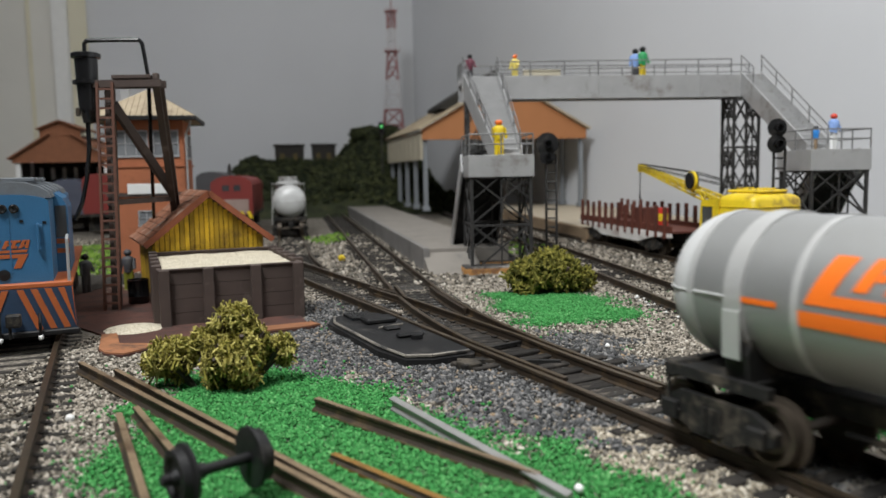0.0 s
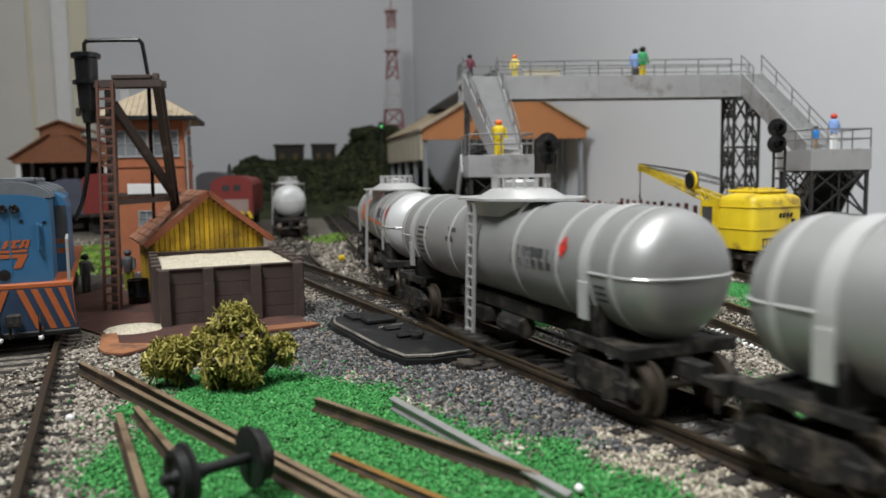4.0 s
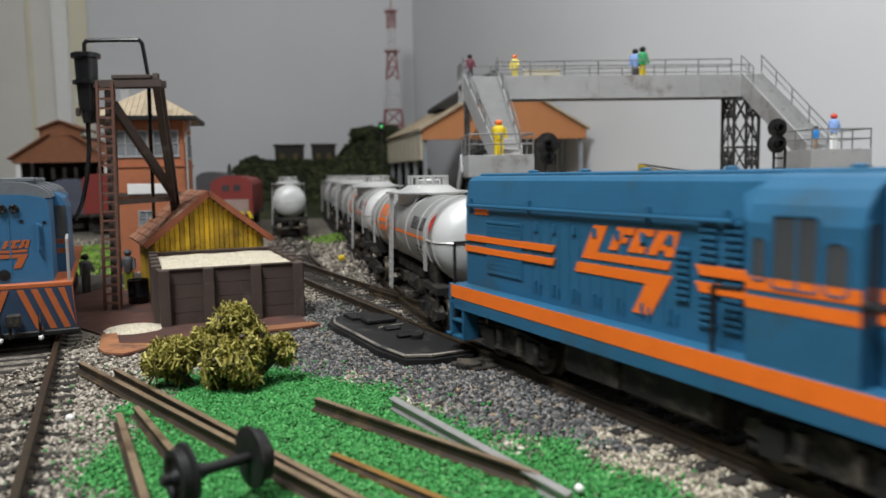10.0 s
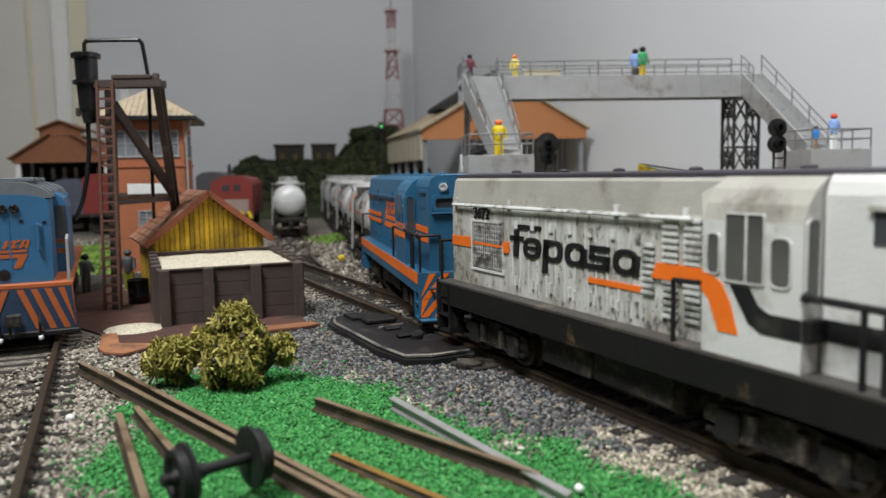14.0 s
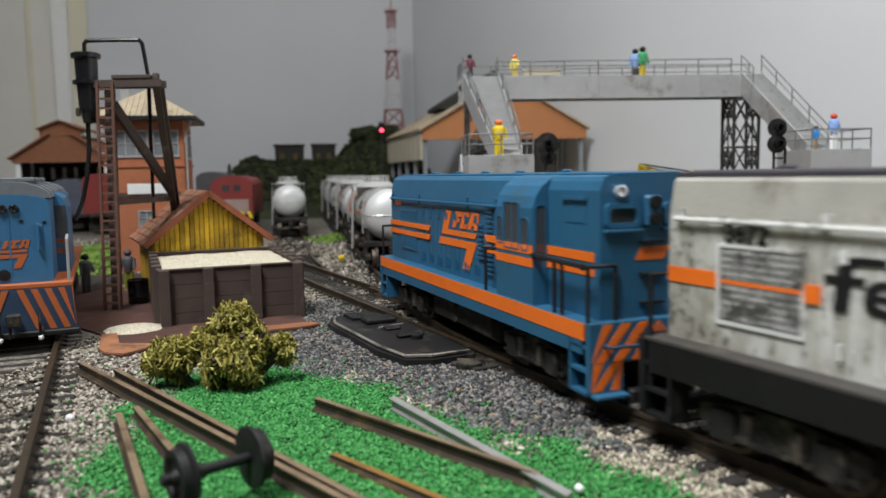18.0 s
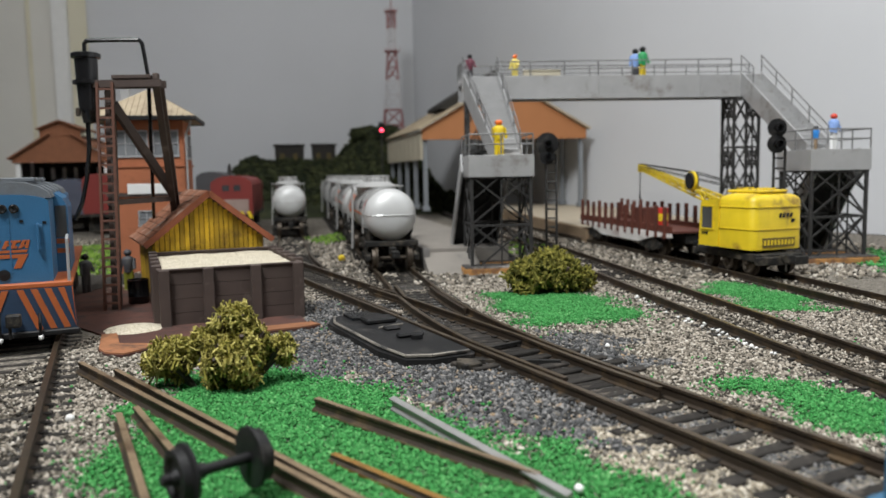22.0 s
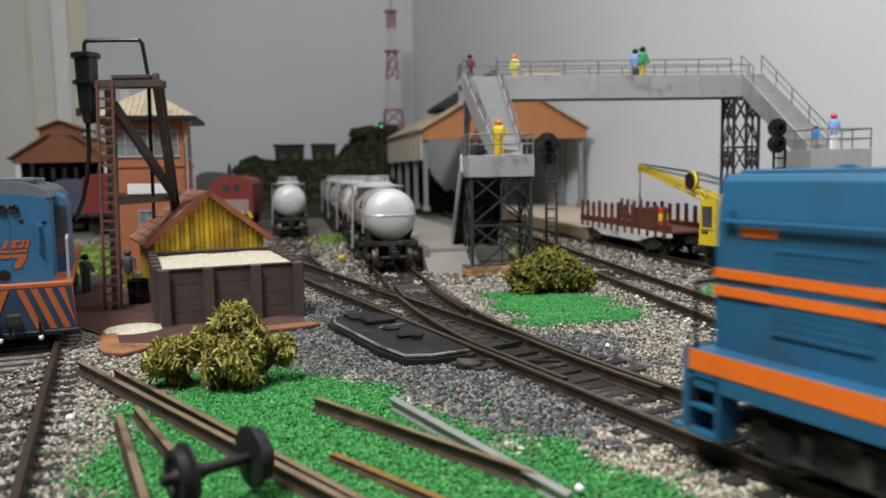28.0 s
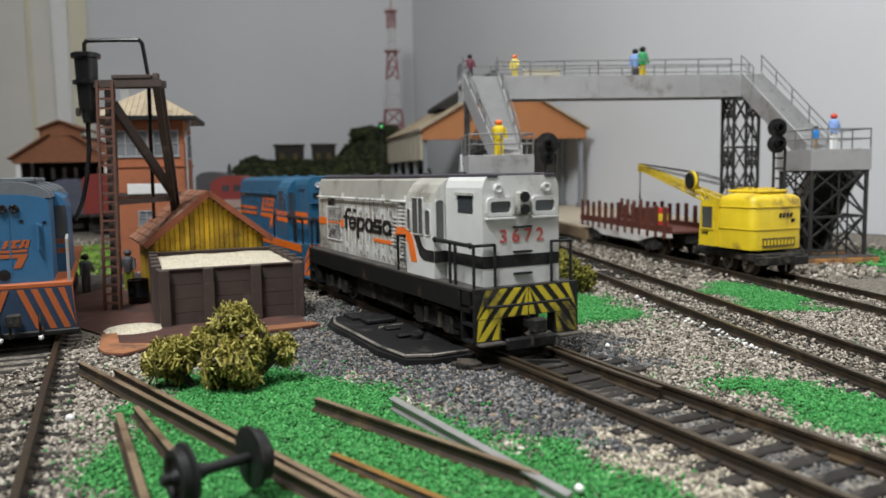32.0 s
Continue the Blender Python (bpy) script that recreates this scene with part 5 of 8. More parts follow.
def bits(n, place, size, mat, name, parent, stretch=2.2, seed=1):
    """Many short crooked bits of foliage at places drawn by place(rng), as one mesh."""
    rng = np.random.default_rng(seed)
    c = np.array([place(rng) for _ in range(n)])
    base = np.array([(-1, -1, -1), (1, -1, -1), (1, 1, -1), (-1, 1, -1), (-1, -1, 1), (1, -1, 1), (1, 1, 1), (-1, 1, 1)], float)
    s = rng.uniform(0.55, 1.25, (n, 1, 3)) * size
    s[:, :, 2] *= rng.uniform(1.0, stretch, (n, 1))
    v = base[None] * s + rng.normal(0, size * 0.35, (n, 8, 3))
    ax = rng.normal(size=(n, 3))
    ax /= np.linalg.norm(ax, axis=1, keepdims=True)
    an = rng.uniform(0, math.tau, n)
    k = np.cos(an)[:, None, None]
    sn = np.sin(an)[:, None, None]
    a = ax[:, None, :]
    v = v * k + np.cross(np.broadcast_to(a, v.shape), v) * sn + a * (v * a).sum(-1, keepdims=True) * (1 - k)
    v = (v + c[:, None, :]).reshape(-1, 3) * MM
    f = np.array([(0, 3, 2, 1), (4, 5, 6, 7), (0, 1, 5, 4), (1, 2, 6, 5), (2, 3, 7, 6), (3, 0, 4, 7)])
    f = (f[None] + np.arange(n)[:, None, None] * 8).reshape(-1, 4)
    me = bpy.data.meshes.new(name)
    me.from_pydata(v.tolist(), [], f.tolist())
    me.materials.append(mat)
    ob = new(name, me)
    if parent:
        ob.parent = parent
    return ob


def bush(label, x, y, lobes, mat, n, size, seed):
    t = thing("bush", label, "bush", x, y, -3.0, group="bushes")
    bm = B()
    for cx, cy, cz, r in lobes:
        for k in range(5):
            aa = k * 1.26 + cx
            pipe(bm, [(cx * 0.5, cy * 0.5, 0), (cx * 0.8 + math.cos(aa) * r * 0.2, cy * 0.8 + math.sin(aa) * r * 0.2, cz * 0.6), (cx + math.cos(aa) * r * 0.7, cy + math.sin(aa) * r * 0.7, cz + r * 0.35)], 0.55, 5)
    part("stem", bm, M_BROWNWOOD, t)
    w = np.array([l[3] ** 2 for l in lobes], float)
    w /= w.sum()
    clumps = np.random.default_rng(seed + 50).normal(size=(46, 3))

    def place(rng):
        i = rng.choice(len(lobes), p=w)
        cx, cy, cz, r = lobes[i]
        c = clumps[rng.integers(46)]
        c = c / np.linalg.norm(c)
        d = rng.normal(size=3)
        d /= np.linalg.norm(d)
        q = c * (0.55 + 0.4 * ((i * 7 + 3) % 5) / 5) * r * (0.75 + 0.3 * abs(c[0])) + d * r * 0.30 * rng.random() ** 0.5
        return (cx + q[0], cy + q[1], max(0.3, cz + q[2]))

    bits(n, place, size, mat, "foliage", t, 10.0, seed)
    return t


bush("olive yellow lichen bush beside the sand bin", -52, 174, [(-12.5, 0, 7.0, 6.2), (2, 0, 8.5, 8.6), (3, -3, 6.0, 8.0), (12.5, 3, 8, 4.2), (3, 0, 15.5, 6.2), (-2.5, 0, 10, 6.0), (6, 0, 11, 6.8)], M_LEAF, 14000, 0.15, 3)
bush("dark olive lichen bush on the grass patch", 42, 302, [(-8, 0, 6.5, 8.5), (5, 0, 8.0, 9.5), (13, 3, 5, 6.0), (0, 3, 11, 7.0)], M_LEAF2, 7000, 0.30, 5)

# ---- sand bin and yellow hut ----
sand_bin = thing("sand_bin", "brown timber sand bin filled with pale sand", "sand bin", -93, 247, -3.2, 22)
W, D, HT = 47.0, 64.0, 18.8


def plank_wall(parent, x0, y0, x1, y1, n=4):
    d = (Vector((x1, y1)) - Vector((x0, y0))).normalized()
    for k in range(n):
        bm = B()
        z0, z1 = k * HT / n + 0.08, (k + 1) * HT / n - 0.08
        nrm = Vector((d.y, -d.x)) * 1.0
        prism(bm, [(x0, y0), (x1, y1), (x1 - nrm.x, y1 - nrm.y), (x0 - nrm.x, y0 - nrm.y)], "z", z0, z1)
        part("plank", bm, M_BROWNWOOD, parent)


plank_wall(sand_bin, 0, 0, W, 0)
plank_wall(sand_bin, W, 0, W, D)
plank_wall(sand_bin, 0, D, 0, 0)
plank_wall(sand_bin, W, D, 0, D)
for x in (1.6, 15.5, 31, 45.4):
    for y, s in ((0, -1), (D, 1)):
        bm = B()
        box(bm, x - 1.7, x + 1.7, min(y, y + s * 2.2), max(y, y + s * 2.2), 0, HT + 0.5, 0.25)
        part("post", bm, M_BROWNWOOD, sand_bin)
for y in (8, 21, 34, 47, 60):
    for x, s in ((0, -1), (W, 1)):
        bm = B()
        box(bm, min(x - s * 1.2, x + s * 2.0), max(x - s * 1.2, x + s * 2.0), y - 1.5, y + 1.5, 0, HT + 1.3, 0.25)
        part("post", bm, M_BROWNWOOD, sand_bin)
bm = B()
for q in ((-0.4, W + 0.4, -0.6, 1.4), (-0.4, W + 0.4, D - 1.4, D + 0.6)):
    box(bm, q[0], q[1], q[2], q[3], HT, HT + 0.6, 0.15)
for q in ((-0.6, 1.2), (W - 1.2, W + 0.6)):
    box(bm, q[0], q[1], 1.5, D - 1.5, HT, HT + 0.5, 0.15)
part("rim", bm, M_BROWNWOOD, sand_bin)
bm = B()
bmesh.ops.create_grid(bm, x_segments=40, y_segments=50, size=0.5)
for v in bm.verts:
    v.co.x, v.co.y = (v.co.x + 0.5) * (W - 2.2) + 1.1, (v.co.y + 0.5) * (D - 2.2) + 1.1
    v.co.z = HT - 1.0 + 1.4 * math.sin(v.co.x / W * math.pi) * math.sin(v.co.y / D * math.pi) + 0.5 * noise.noise(v.co * 0.15) + 0.15 * noise.noise(v.co * 0.9)
part("sand", bm, M_SAND, sand_bin, "pale dry sand heaped in the bin", smooth=True)

hut = thing("hut", "small yellow board hut with a red-brown tiled roof", "hut", -97.5, 318, -3.2, 28)
HW2, HE, HA, HD = 22.0, 24.0, 41.5, 46.0
bm = B()
prism(bm, [(-HW2, 0), (HW2, 0), (HW2, HE), (0, HA), (-HW2, HE)], "y", 0.6, HD)
part("wall", bm, M_BROWNWOOD, hut)
for k in range(22):
    x = -HW2 + 1.0 + k * 2.0
    top = HE + (HA - HE) * (1 - abs(x) / HW2)
    bm = B()
    box(bm, x - 0.86, x + 0.86, -0.35, 0.6, 0, top - 0.3, 0.12)
    part("board", bm, M_YELLOWWOOD, hut)
for sx in (-1, 1):
    for k in range(22):
        bm = B()
        y = 1.5 + k * 2.0
        box(bm, min(sx * HW2, sx * (HW2 + 0.6)), max(sx * HW2, sx * (HW2 + 0.6)), y - 0.85, y + 0.85, 0, HE - 0.3, 0.1)
        part("board", bm, M_YELLOWWOOD, hut)
    sl = (HA - HE) / HW2
    e = HW2 + 4.0
    bm = B()
    slab(bm, [(0, -2.5, HA + 1.0), (sx * e, -2.5, HA + 1.0 - sl * e), (sx * e, HD + 2.5, HA + 1.0 - sl * e), (0, HD + 2.5, HA + 1.0)], 0.7 * (1 if sx > 0 else -1))
    roof = part("roof", bm, M_TERRAROOF, hut)
    bm = B()
    beam(bm, (0, -2.9, HA + 1.2), (sx * e, -2.9, HA + 1.2 - sl * e), 1.4, 2.4)
    part("barge_board", bm, M_ROOFEDGE, hut, "red-brown barge board")
    for r in range(9):
        for k in range(13):
            f0, f1 = r / 9 * e, (r + 1) / 9 * e + 0.5
            y0 = -2.2 + k * (HD + 4.4) / 13
            bm = B()
            zz = HA + 1.9
            slab(bm, [(sx * f0, y0 + 0.15, zz - sl * f0 + 0.1), (sx * f1, y0 + 0.15, zz - sl * f1 + 0.5), (sx * f1, y0 + 3.6, zz - sl * f1 + 0.5), (sx * f0, y0 + 3.6, zz - sl * f0 + 0.1)], 0.35 * (1 if sx > 0 else -1))
            part("tile", bm, M_ROOFTILE, roof)

# ---- brick paving pads ----


def pad(name, pts, label, mat, z=-2.5):
    bm = B()
    prism(bm, pts, "z", -4.5, z)
    for v in bm.verts:
        v.co.x += 0.7 * noise.noise((v.co.x * 0.2, v.co.y * 0.2, 1))
    return structure(name, bm, mat, label)


PAVED = [(-108, 236), (-99, 214), (-95, 209), (-89, 207), (-85, 213), (-83, 229), (-70, 234), (-57, 235), (-46, 240), (-40, 245), (-46, 251), (-64, 300), (-70, 330), (-150, 350), (-160, 300), (-134, 262)]
pad("paving", PAVED, "dark red paved ground round the bin, shadow in its colour", M_PAD)
for edge in ([(-107, 234), (-99, 214.5), (-95, 209.5), (-89, 207.5), (-85.5, 213), (-85, 220), (-96, 221), (-103, 236)], [(-70, 234.5), (-57, 235.5), (-46, 240.3), (-40.5, 245), (-44, 249), (-58, 242.5), (-70, 239.5)]):
    pad("paving_edge", edge, "bare orange edge of the paving board", M_PADEDGE, -2.1)
bm = B()
lathe(bm, [(9.5, 0), (8, 0.5), (5, 1.0), (0.2, 1.4)], 30)
for v in bm.verts:
    v.co.x *= 1 + 0.15 * noise.noise(v.co * 0.3)
heap = tagged(part("sand_heap", bm, M_SAND, smooth=True), "small heap of pale spilled sand", "sand heap")
heap.location = (-0.101, 0.244, -0.0026)

# Dark pad over the ballast; the shade lying there is put into its colour.
SHADED = [(-134, 262), (-160, 300), (-150, 350), (-134, 392), (-176, 386), (-215, 360), (-176, 300), (-150, 262)]
M_SHADED = ramp_material("dark_shade_ground", [(0.35, (0.012, 0.011, 0.010)), (0.5, (0.035, 0.032, 0.028)), (0.68, (0.085, 0.078, 0.068))], by_island=False, noise_scale=500)
pad("shaded_ground", SHADED, "dark ground beside the engine road, its shade painted in", M_SHADED, -2.3)

# ---- signal box ----
sb = thing("signal_box", "terracotta signal box with a cream ribbed hip roof", "signal box", -170.5, 391, -3.2, 12)
SX, SY, SZ = 38.0, 36.0, 79.0
bm = B()
box(bm, 0, SX, 0, SY, 0, SZ, 0.2)
wall = part("wall", bm, M_TERRA, sb)
for z in (40.0, 55.0):
    bm = B()
    for q in ((-0.7, SX + 0.7, -0.7, 0), (-0.7, SX + 0.7, SY, SY + 0.7), (-0.7, 0, 0, SY), (SX, SX + 0.7, 0, SY)):
        box(bm, q[0], q[1], q[2], q[3], z, z + (2.0 if z < 50 else 1.0))
    part("band", bm, M_BROWNWOOD if z < 50 else M_TERRA, sb)
ov = 6.5
bm = B()
cx, cy = SX / 2, SY / 2
b0 = [bm.verts.new(p) for p in ((-ov, -ov, SZ), (SX + ov, -ov, SZ), (SX + ov, SY + ov, SZ), (-ov, SY + ov, SZ))]
b1 = [bm.verts.new(p) for p in ((-ov, -ov, SZ + 1.6), (SX + ov, -ov, SZ + 1.6), (SX + ov, SY + ov, SZ + 1.6), (-ov, SY + ov, SZ + 1.6))]
r0, r1 = bm.verts.new((cx - 1, cy, SZ + 17)), bm.verts.new((cx + 1, cy, SZ + 17))
bm.faces.new(b0[::-1])
for i in range(4):
    bm.faces.new((b0[i], b0[(i + 1) % 4], b1[(i + 1) % 4], b1[i]))
bm.faces.new((b1[0], b1[1], r1, r0))
bm.faces.new((b1[2], b1[3], r0, r1))
bm.faces.new((b1[1], b1[2], r1))
bm.faces.new((b1[3], b1[0], r0))
roof = part("roof", bm, M_CREAMROOF, sb, "cream ribbed hip roof")
bm = B()
for q in ((-ov - 0.8, SX + ov + 0.8, -ov - 0.8, -ov), (-ov - 0.8, SX + ov + 0.8, SY + ov, SY + ov + 0.8), (-ov - 0.8, -ov, -ov, SY + ov), (SX + ov, SX + ov + 0.8, -ov, SY + ov)):
    box(bm, q[0], q[1], q[2], q[3], SZ - 0.6, SZ + 1.7, 0.2)
part("gutter", bm, M_BLACK, roof)
for k in range(1, 18):
    f = k / 18
    x = -ov + f * (SX + 2 * ov)
    g = 1 - abs(f - 0.5) * 2
    for yb, ym in ((-ov, cy), (SY + ov, cy)):
        bm = B()
        beam(bm, (x, yb, SZ + 1.9), (x + (cx - x) * 0.0, yb + (ym - yb) * g * 0.96, SZ + 1.9 + 15.4 * g * 0.96), 0.55, 0.6)
        part("rib", bm, M_CREAMROOF, roof)
    y = -ov + f * (SY + 2 * ov)
    bm = B()
    beam(bm, (SX + ov, y, SZ + 1.9), (SX + ov + (cx - SX - ov) * g * 0.96, y, SZ + 1.9 + 15.4 * g * 0.96), 0.55, 0.6)
    part("rib", bm, M_CREAMROOF, roof)
bm = B()
box(bm, cx - 12.6, cx - 8.4, cy - 6, cy - 2, SZ + 7, SZ + 19.4, 0.3)
box(bm, cx - 13.3, cx - 7.7, cy - 6.7, cy - 1.3, SZ + 19, SZ + 20.4, 0.2)
part("chimney", bm, M_STEELGREY, roof, "grey chimney")


def pane_window(parent, x0, x1, z0, z1, nx, nz, face="front"):
    """A framed window in a wall: frame, bars and panes."""
    def put(bm, a, b, d0, d1, c0, c1):
        if face == "front":
            box(bm, a, b, -d1, -d0, c0, c1)
        else:
            box(bm, SX + d0, SX + d1, a, b, c0, c1)
    bm = B()
    put(bm, x0 - 0.9, x1 + 0.9, 0.02, 0.7, z0 - 1.1, z0)
    put(bm, x0 - 0.7, x1 + 0.7, 0.02, 0.6, z1, z1 + 0.8)
    put(bm, x0 - 0.7, x0, 0.02, 0.6, z0, z1)
    put(bm, x1, x1 + 0.7, 0.02, 0.6, z0, z1)
    w = part("window", bm, M_STEELGREY, parent)
    for i in range(1, nx):
        x = x0 + (x1 - x0) * i / nx
        bm = B()
        put(bm, x - 0.25, x + 0.25, 0.02, 0.5, z0, z1)
        part("window_bar", bm, M_STEELGREY, w)
    for j in range(1, nz):
        z = z0 + (z1 - z0) * j / nz
        bm = B()
        put(bm, x0, x1, 0.03, 0.45, z - 0.2, z + 0.2)
        part("window_bar", bm, M_STEELGREY, w)
    bm = B()
    put(bm, x0, x1, 0.01, 0.12, z0, z1)
    part("pane", bm, M_GREYGLASS, w)


pane_window(sb, 4.5, 20, 61, 73, 3, 2)
pane_window(sb, 23.5, 35, 61, 73, 3, 2)
pane_window(sb, 6, 30, 60, 71.5, 4, 2, "side")
pane_window(sb, 14.5, 21.5, 25.5, 32, 2, 2)
bm = B()
box(bm, 9.5, 30, -1.3, -0.75, 41.2, 46.5, 0.2)
part("name_board", bm, M_WHITEPAINT, sb, "plain white name board")
bm = B()
pipe(bm, [(SX + 4.5, -4.5, SZ - 1), (SX + 1.4, -1.2, SZ - 8), (SX + 1.2, -1.0, 0)], 0.55, 6)
part("down_pipe", bm, M_STEELGREY, sb)
bm = B()
box(bm, 26, 33, -0.4, 0, 0, 17, 0.1)
part("door", bm, M_BROWNWOOD, sb)

# ---- sanding tower ----
st = thing("sanding_tower", "dark timber sanding tower with a black hopper", "sanding tower", -122.6, 280, -3.2, 2)
bm = B()
for x in (-2.7, 2.7):
    beam(bm, (x - 0.6, 0, 0), (x + 1.2 + 0.4, 0, 84), 0.9, 0.9)
ladder = part("ladder", bm, M_LADDER, st, "rust-brown ladder")
for k in range(24):
    z = 3 + k * 3.4
    bm = B()
    xo = -0.6 + 2.2 * z / 84
    box(bm, xo - 2.7, xo + 2.7, -0.35, 0.35, z, z + 0.75)
    part("rung", bm, M_LADDER, ladder)
for y in (1.2, 6.0):
    bm = B()
    beam(bm, (19.5, y, 84), (0.5, 84 + y, -1), 2.4, 2.4)
    part("leg", bm, M_BROWNWOOD, st)
    bm = B()
    beam(bm, (1.6, y + 1.2, 84), (-0.6, y + 1.2, 0), 1.6, 1.6)
    part("leg", bm, M_BROWNWOOD, st)
    bm = B()
    beam(bm, (-3, y, 83.6), (21.5, y, 83.6), 1.6, 2.6)
    part("top_beam", bm, M_BROWNWOOD, st)
    bm = B()
    beam(bm, (2.5, y, 77), (9.5, 42 + y, 43), 1.4, 2.4)
    part("brace", bm, M_BROWNWOOD, st)
    bm = B()
    beam(bm, (0, y, 40.5), (9.6, y + 42, 40.5), 1.2, 2.0)
    part("cross_beam", bm, M_BROWNWOOD, st)
bm = B()
box(bm, 4, 18, 0, 8, 85.2, 86.6, 0.2)
part("platform", bm, M_BROWNWOOD, st)
bm = B()
box(bm, 18.5, 20.5, 0.5, 3, 84.8, 87.2, 0.3)
part("post_cap", bm, M_BROWNWOOD, st)
hop = [(0.6, 69.5), (2.2, 69.8), (2.9, 74), (3.3, 74.4), (3.7, 83.5), (5.0, 83.8), (5.1, 85.0), (3.8, 85.4), (4.0, 92.8), (5.1, 93.2), (5.1, 94.6), (4.4, 95.0), (0.3, 95.2)]
bm = B()
lathe(bm, hop, 24, (-5.9, 3.5, 0))
part("hopper", bm, M_GLOSSBLACK, st, "glossy black sand hopper", smooth=True)
bm = B()
pipe(bm, [(-6.2, 3.5, 94), (-6.2, 3.5, 98.2), (-5.2, 3.5, 99.4), (13.5, 3.5, 99.4), (14.6, 3.5, 98.2), (16.2, 3.5, 86), (-8, 72, 26), (-9, 76, 0)], 0.75, 8)
part("sand_pipe", bm, M_GLOSSBLACK, st)
bm = B()
pipe(bm, [(-6.6, 3.5, 70), (-6.8, 3.5, 60), (-8.2, 3.5, 50), (-10.0, 2.5, 41), (-12.6, 1.5, 34.5)], 0.85, 8)
part("delivery_hose", bm, M_GLOSSBLACK, st)
bm = B()
box(bm, -9, -7.6, -1.0, 0.6, 72, 75, 0.3)
part("valve", bm, M_WHEEL, st)
bk = thing("bucket", "black metal drum on the paving", "drum", -119.6, 296, -3.0)
bm = B()
lathe(bm, [(3.6, 0), (3.9, 0.4), (3.9, 3), (4.1, 3.3), (3.9, 3.6), (4.0, 9.4), (4.2, 9.8), (3.6, 9.9), (3.4, 8.8), (0.2, 8.7)], 20)
part("drum_body", bm, M_GLOSSBLACK, bk, smooth=True)

# ---- parked blue locomotive ----
pk = thing("parked_locomotive", "parked blue locomotive with orange mark and striped pilot", "locomotive", -121.5, 213, 0, 90 + 24)
SB2, TOP2 = 17.0, 45.0


def arch(w, zt, zs, n=8):
    return [(-w, SB2), (-w, zs)] + [(-w * math.cos(k * math.pi / n), zs + (zt - zs) * math.sin(k * math.pi / n)) for k in range(1, n)] + [(w, zs), (w, SB2)]


bm = B()
prism(bm, arch(10.4, 42.2, 40.0), "x", 2, 26)
front = part("short_hood", bm, M_BLUE2, pk)
bm = B()
prism(bm, [(p[0] * 1.06, p[1] + 0.8) for p in arch(10.4, 45.0, 40.2) if p[1] > 39.5], "x", 2.5, 110)
part("roof", bm, M_ROOFGREY, pk, "grey rounded roof")
bm = B()
prism(bm, arch(14.2, 44.6, 37.5), "x", 26, 62)
cabp = part("cab", bm, M_BLUE2, pk)
bm = B()
prism(bm, arch(11.5, 42.6, 40.0), "x", 62, 124)
part("long_hood", bm, M_BLUE2, pk)
bm = B()
box(bm, -1, 128, -15.4, 15.4, SB2 - 1.4, SB2, 0.2)
part("deck", bm, M_ORANGE2, pk, "orange edged deck")
bm = B()
prism(bm, [(-15.4, 15.6), (15.4, 15.6), (16.0, 3.4), (9, 2.6), (-9, 2.6), (-16.0, 3.4)], "x", -1.2, 0.6)
pil = part("pilot", bm, M_NAVY, pk)
for sy in (-1, 1):
    for k in range(5):
        bm = B()
        y0 = 1.0 + k * 3.5
        q = [(y0, 15.4), (y0 + 1.7, 15.4), (y0 + 6.2, 3.8), (y0 + 4.5, 3.8)]
        q = [(min(a, 15.3 + (15.4 - b) * 0.04), b) for a, b in q]
        if q[1][0] - q[0][0] > 0.3:
            prism(bm, [(sy * a, b) for a, b in q], "x", -1.45, -1.2)
            part("stripe", bm, M_ORANGE2, pil)
        else:
            bm.free()
coupler(pk, -1, -1)
bm = B()
box(bm, -3.0, -1.2, -16.5, 16.5, 2.0, 3.6, 0.3)
part("foot_board", bm, M_BLACK, pk)
for y in (-6.5, 3.5, 8.0):
    bm = B()
    pipe(bm, [(-2.4, y, 8.5), (-3.6, y, 6), (-3.2, y, 1.6)], 0.45, 5)
    part("brake_hose", bm, M_BLACK, pk)
    bm = B()
    bmesh.ops.create_icosphere(bm, subdivisions=1, radius=0.8, matrix=Matrix.Translation((-3.4, y, 1.8)))
    part("hose_end", bm, M_WHITEPAINT, pk, "white hose end")
for y in (1.3, -1.6):
    bm = B()
    lathe(bm, [(1.2, 2.0), (1.3, 1.2), (0.9, 1.0), (0.1, 1.4)], 14, (0, y, 38.2), "x")
    part("headlight", bm, M_GLOSSBLACK, front, smooth=True)
bm = B()
box(bm, 1.8, 2, -0.2, 0.2, 20, 36)
box(bm, 1.8, 2, 5.8, 6.0, 20, 36)
box(bm, 1.7, 2, -8.4, -6.8, 28, 33.5, 0.2)
part("door_seam", bm, M_BLUE2, front)
bm = B()
pipe(bm, [(2, -7.2, 33.5), (0.6, -7.2, 33.5), (0.6, -7.2, 26.5), (2, -7.2, 26.5)], 0.4, 5)
part("handle", bm, M_BLUE2, front)
logo_shapes(lambda q: part("mark_stroke", prism(B(), q, "x", 1.82, 2.0), M_ORANGE2, front, "orange stroke of the bolt mark"), 0.70, 5.4, 25.6)
bm = B()
lathe(bm, [(1.6, 2.0), (1.6, 1.7), (0.1, 1.6)], 14, (0, 2.0, 19.5), "x")
part("vent", bm, M_BLACK, front)
for k, (y, z) in enumerate(((-9.0, 34.0), (-3.2, 34.6))):
    bm = B()
    box(bm, 1.8, 2.0, y - 0.5, y + 0.5, z - 0.4, z + 0.4)
    part("lamp_bracket", bm, M_BLACK, front)
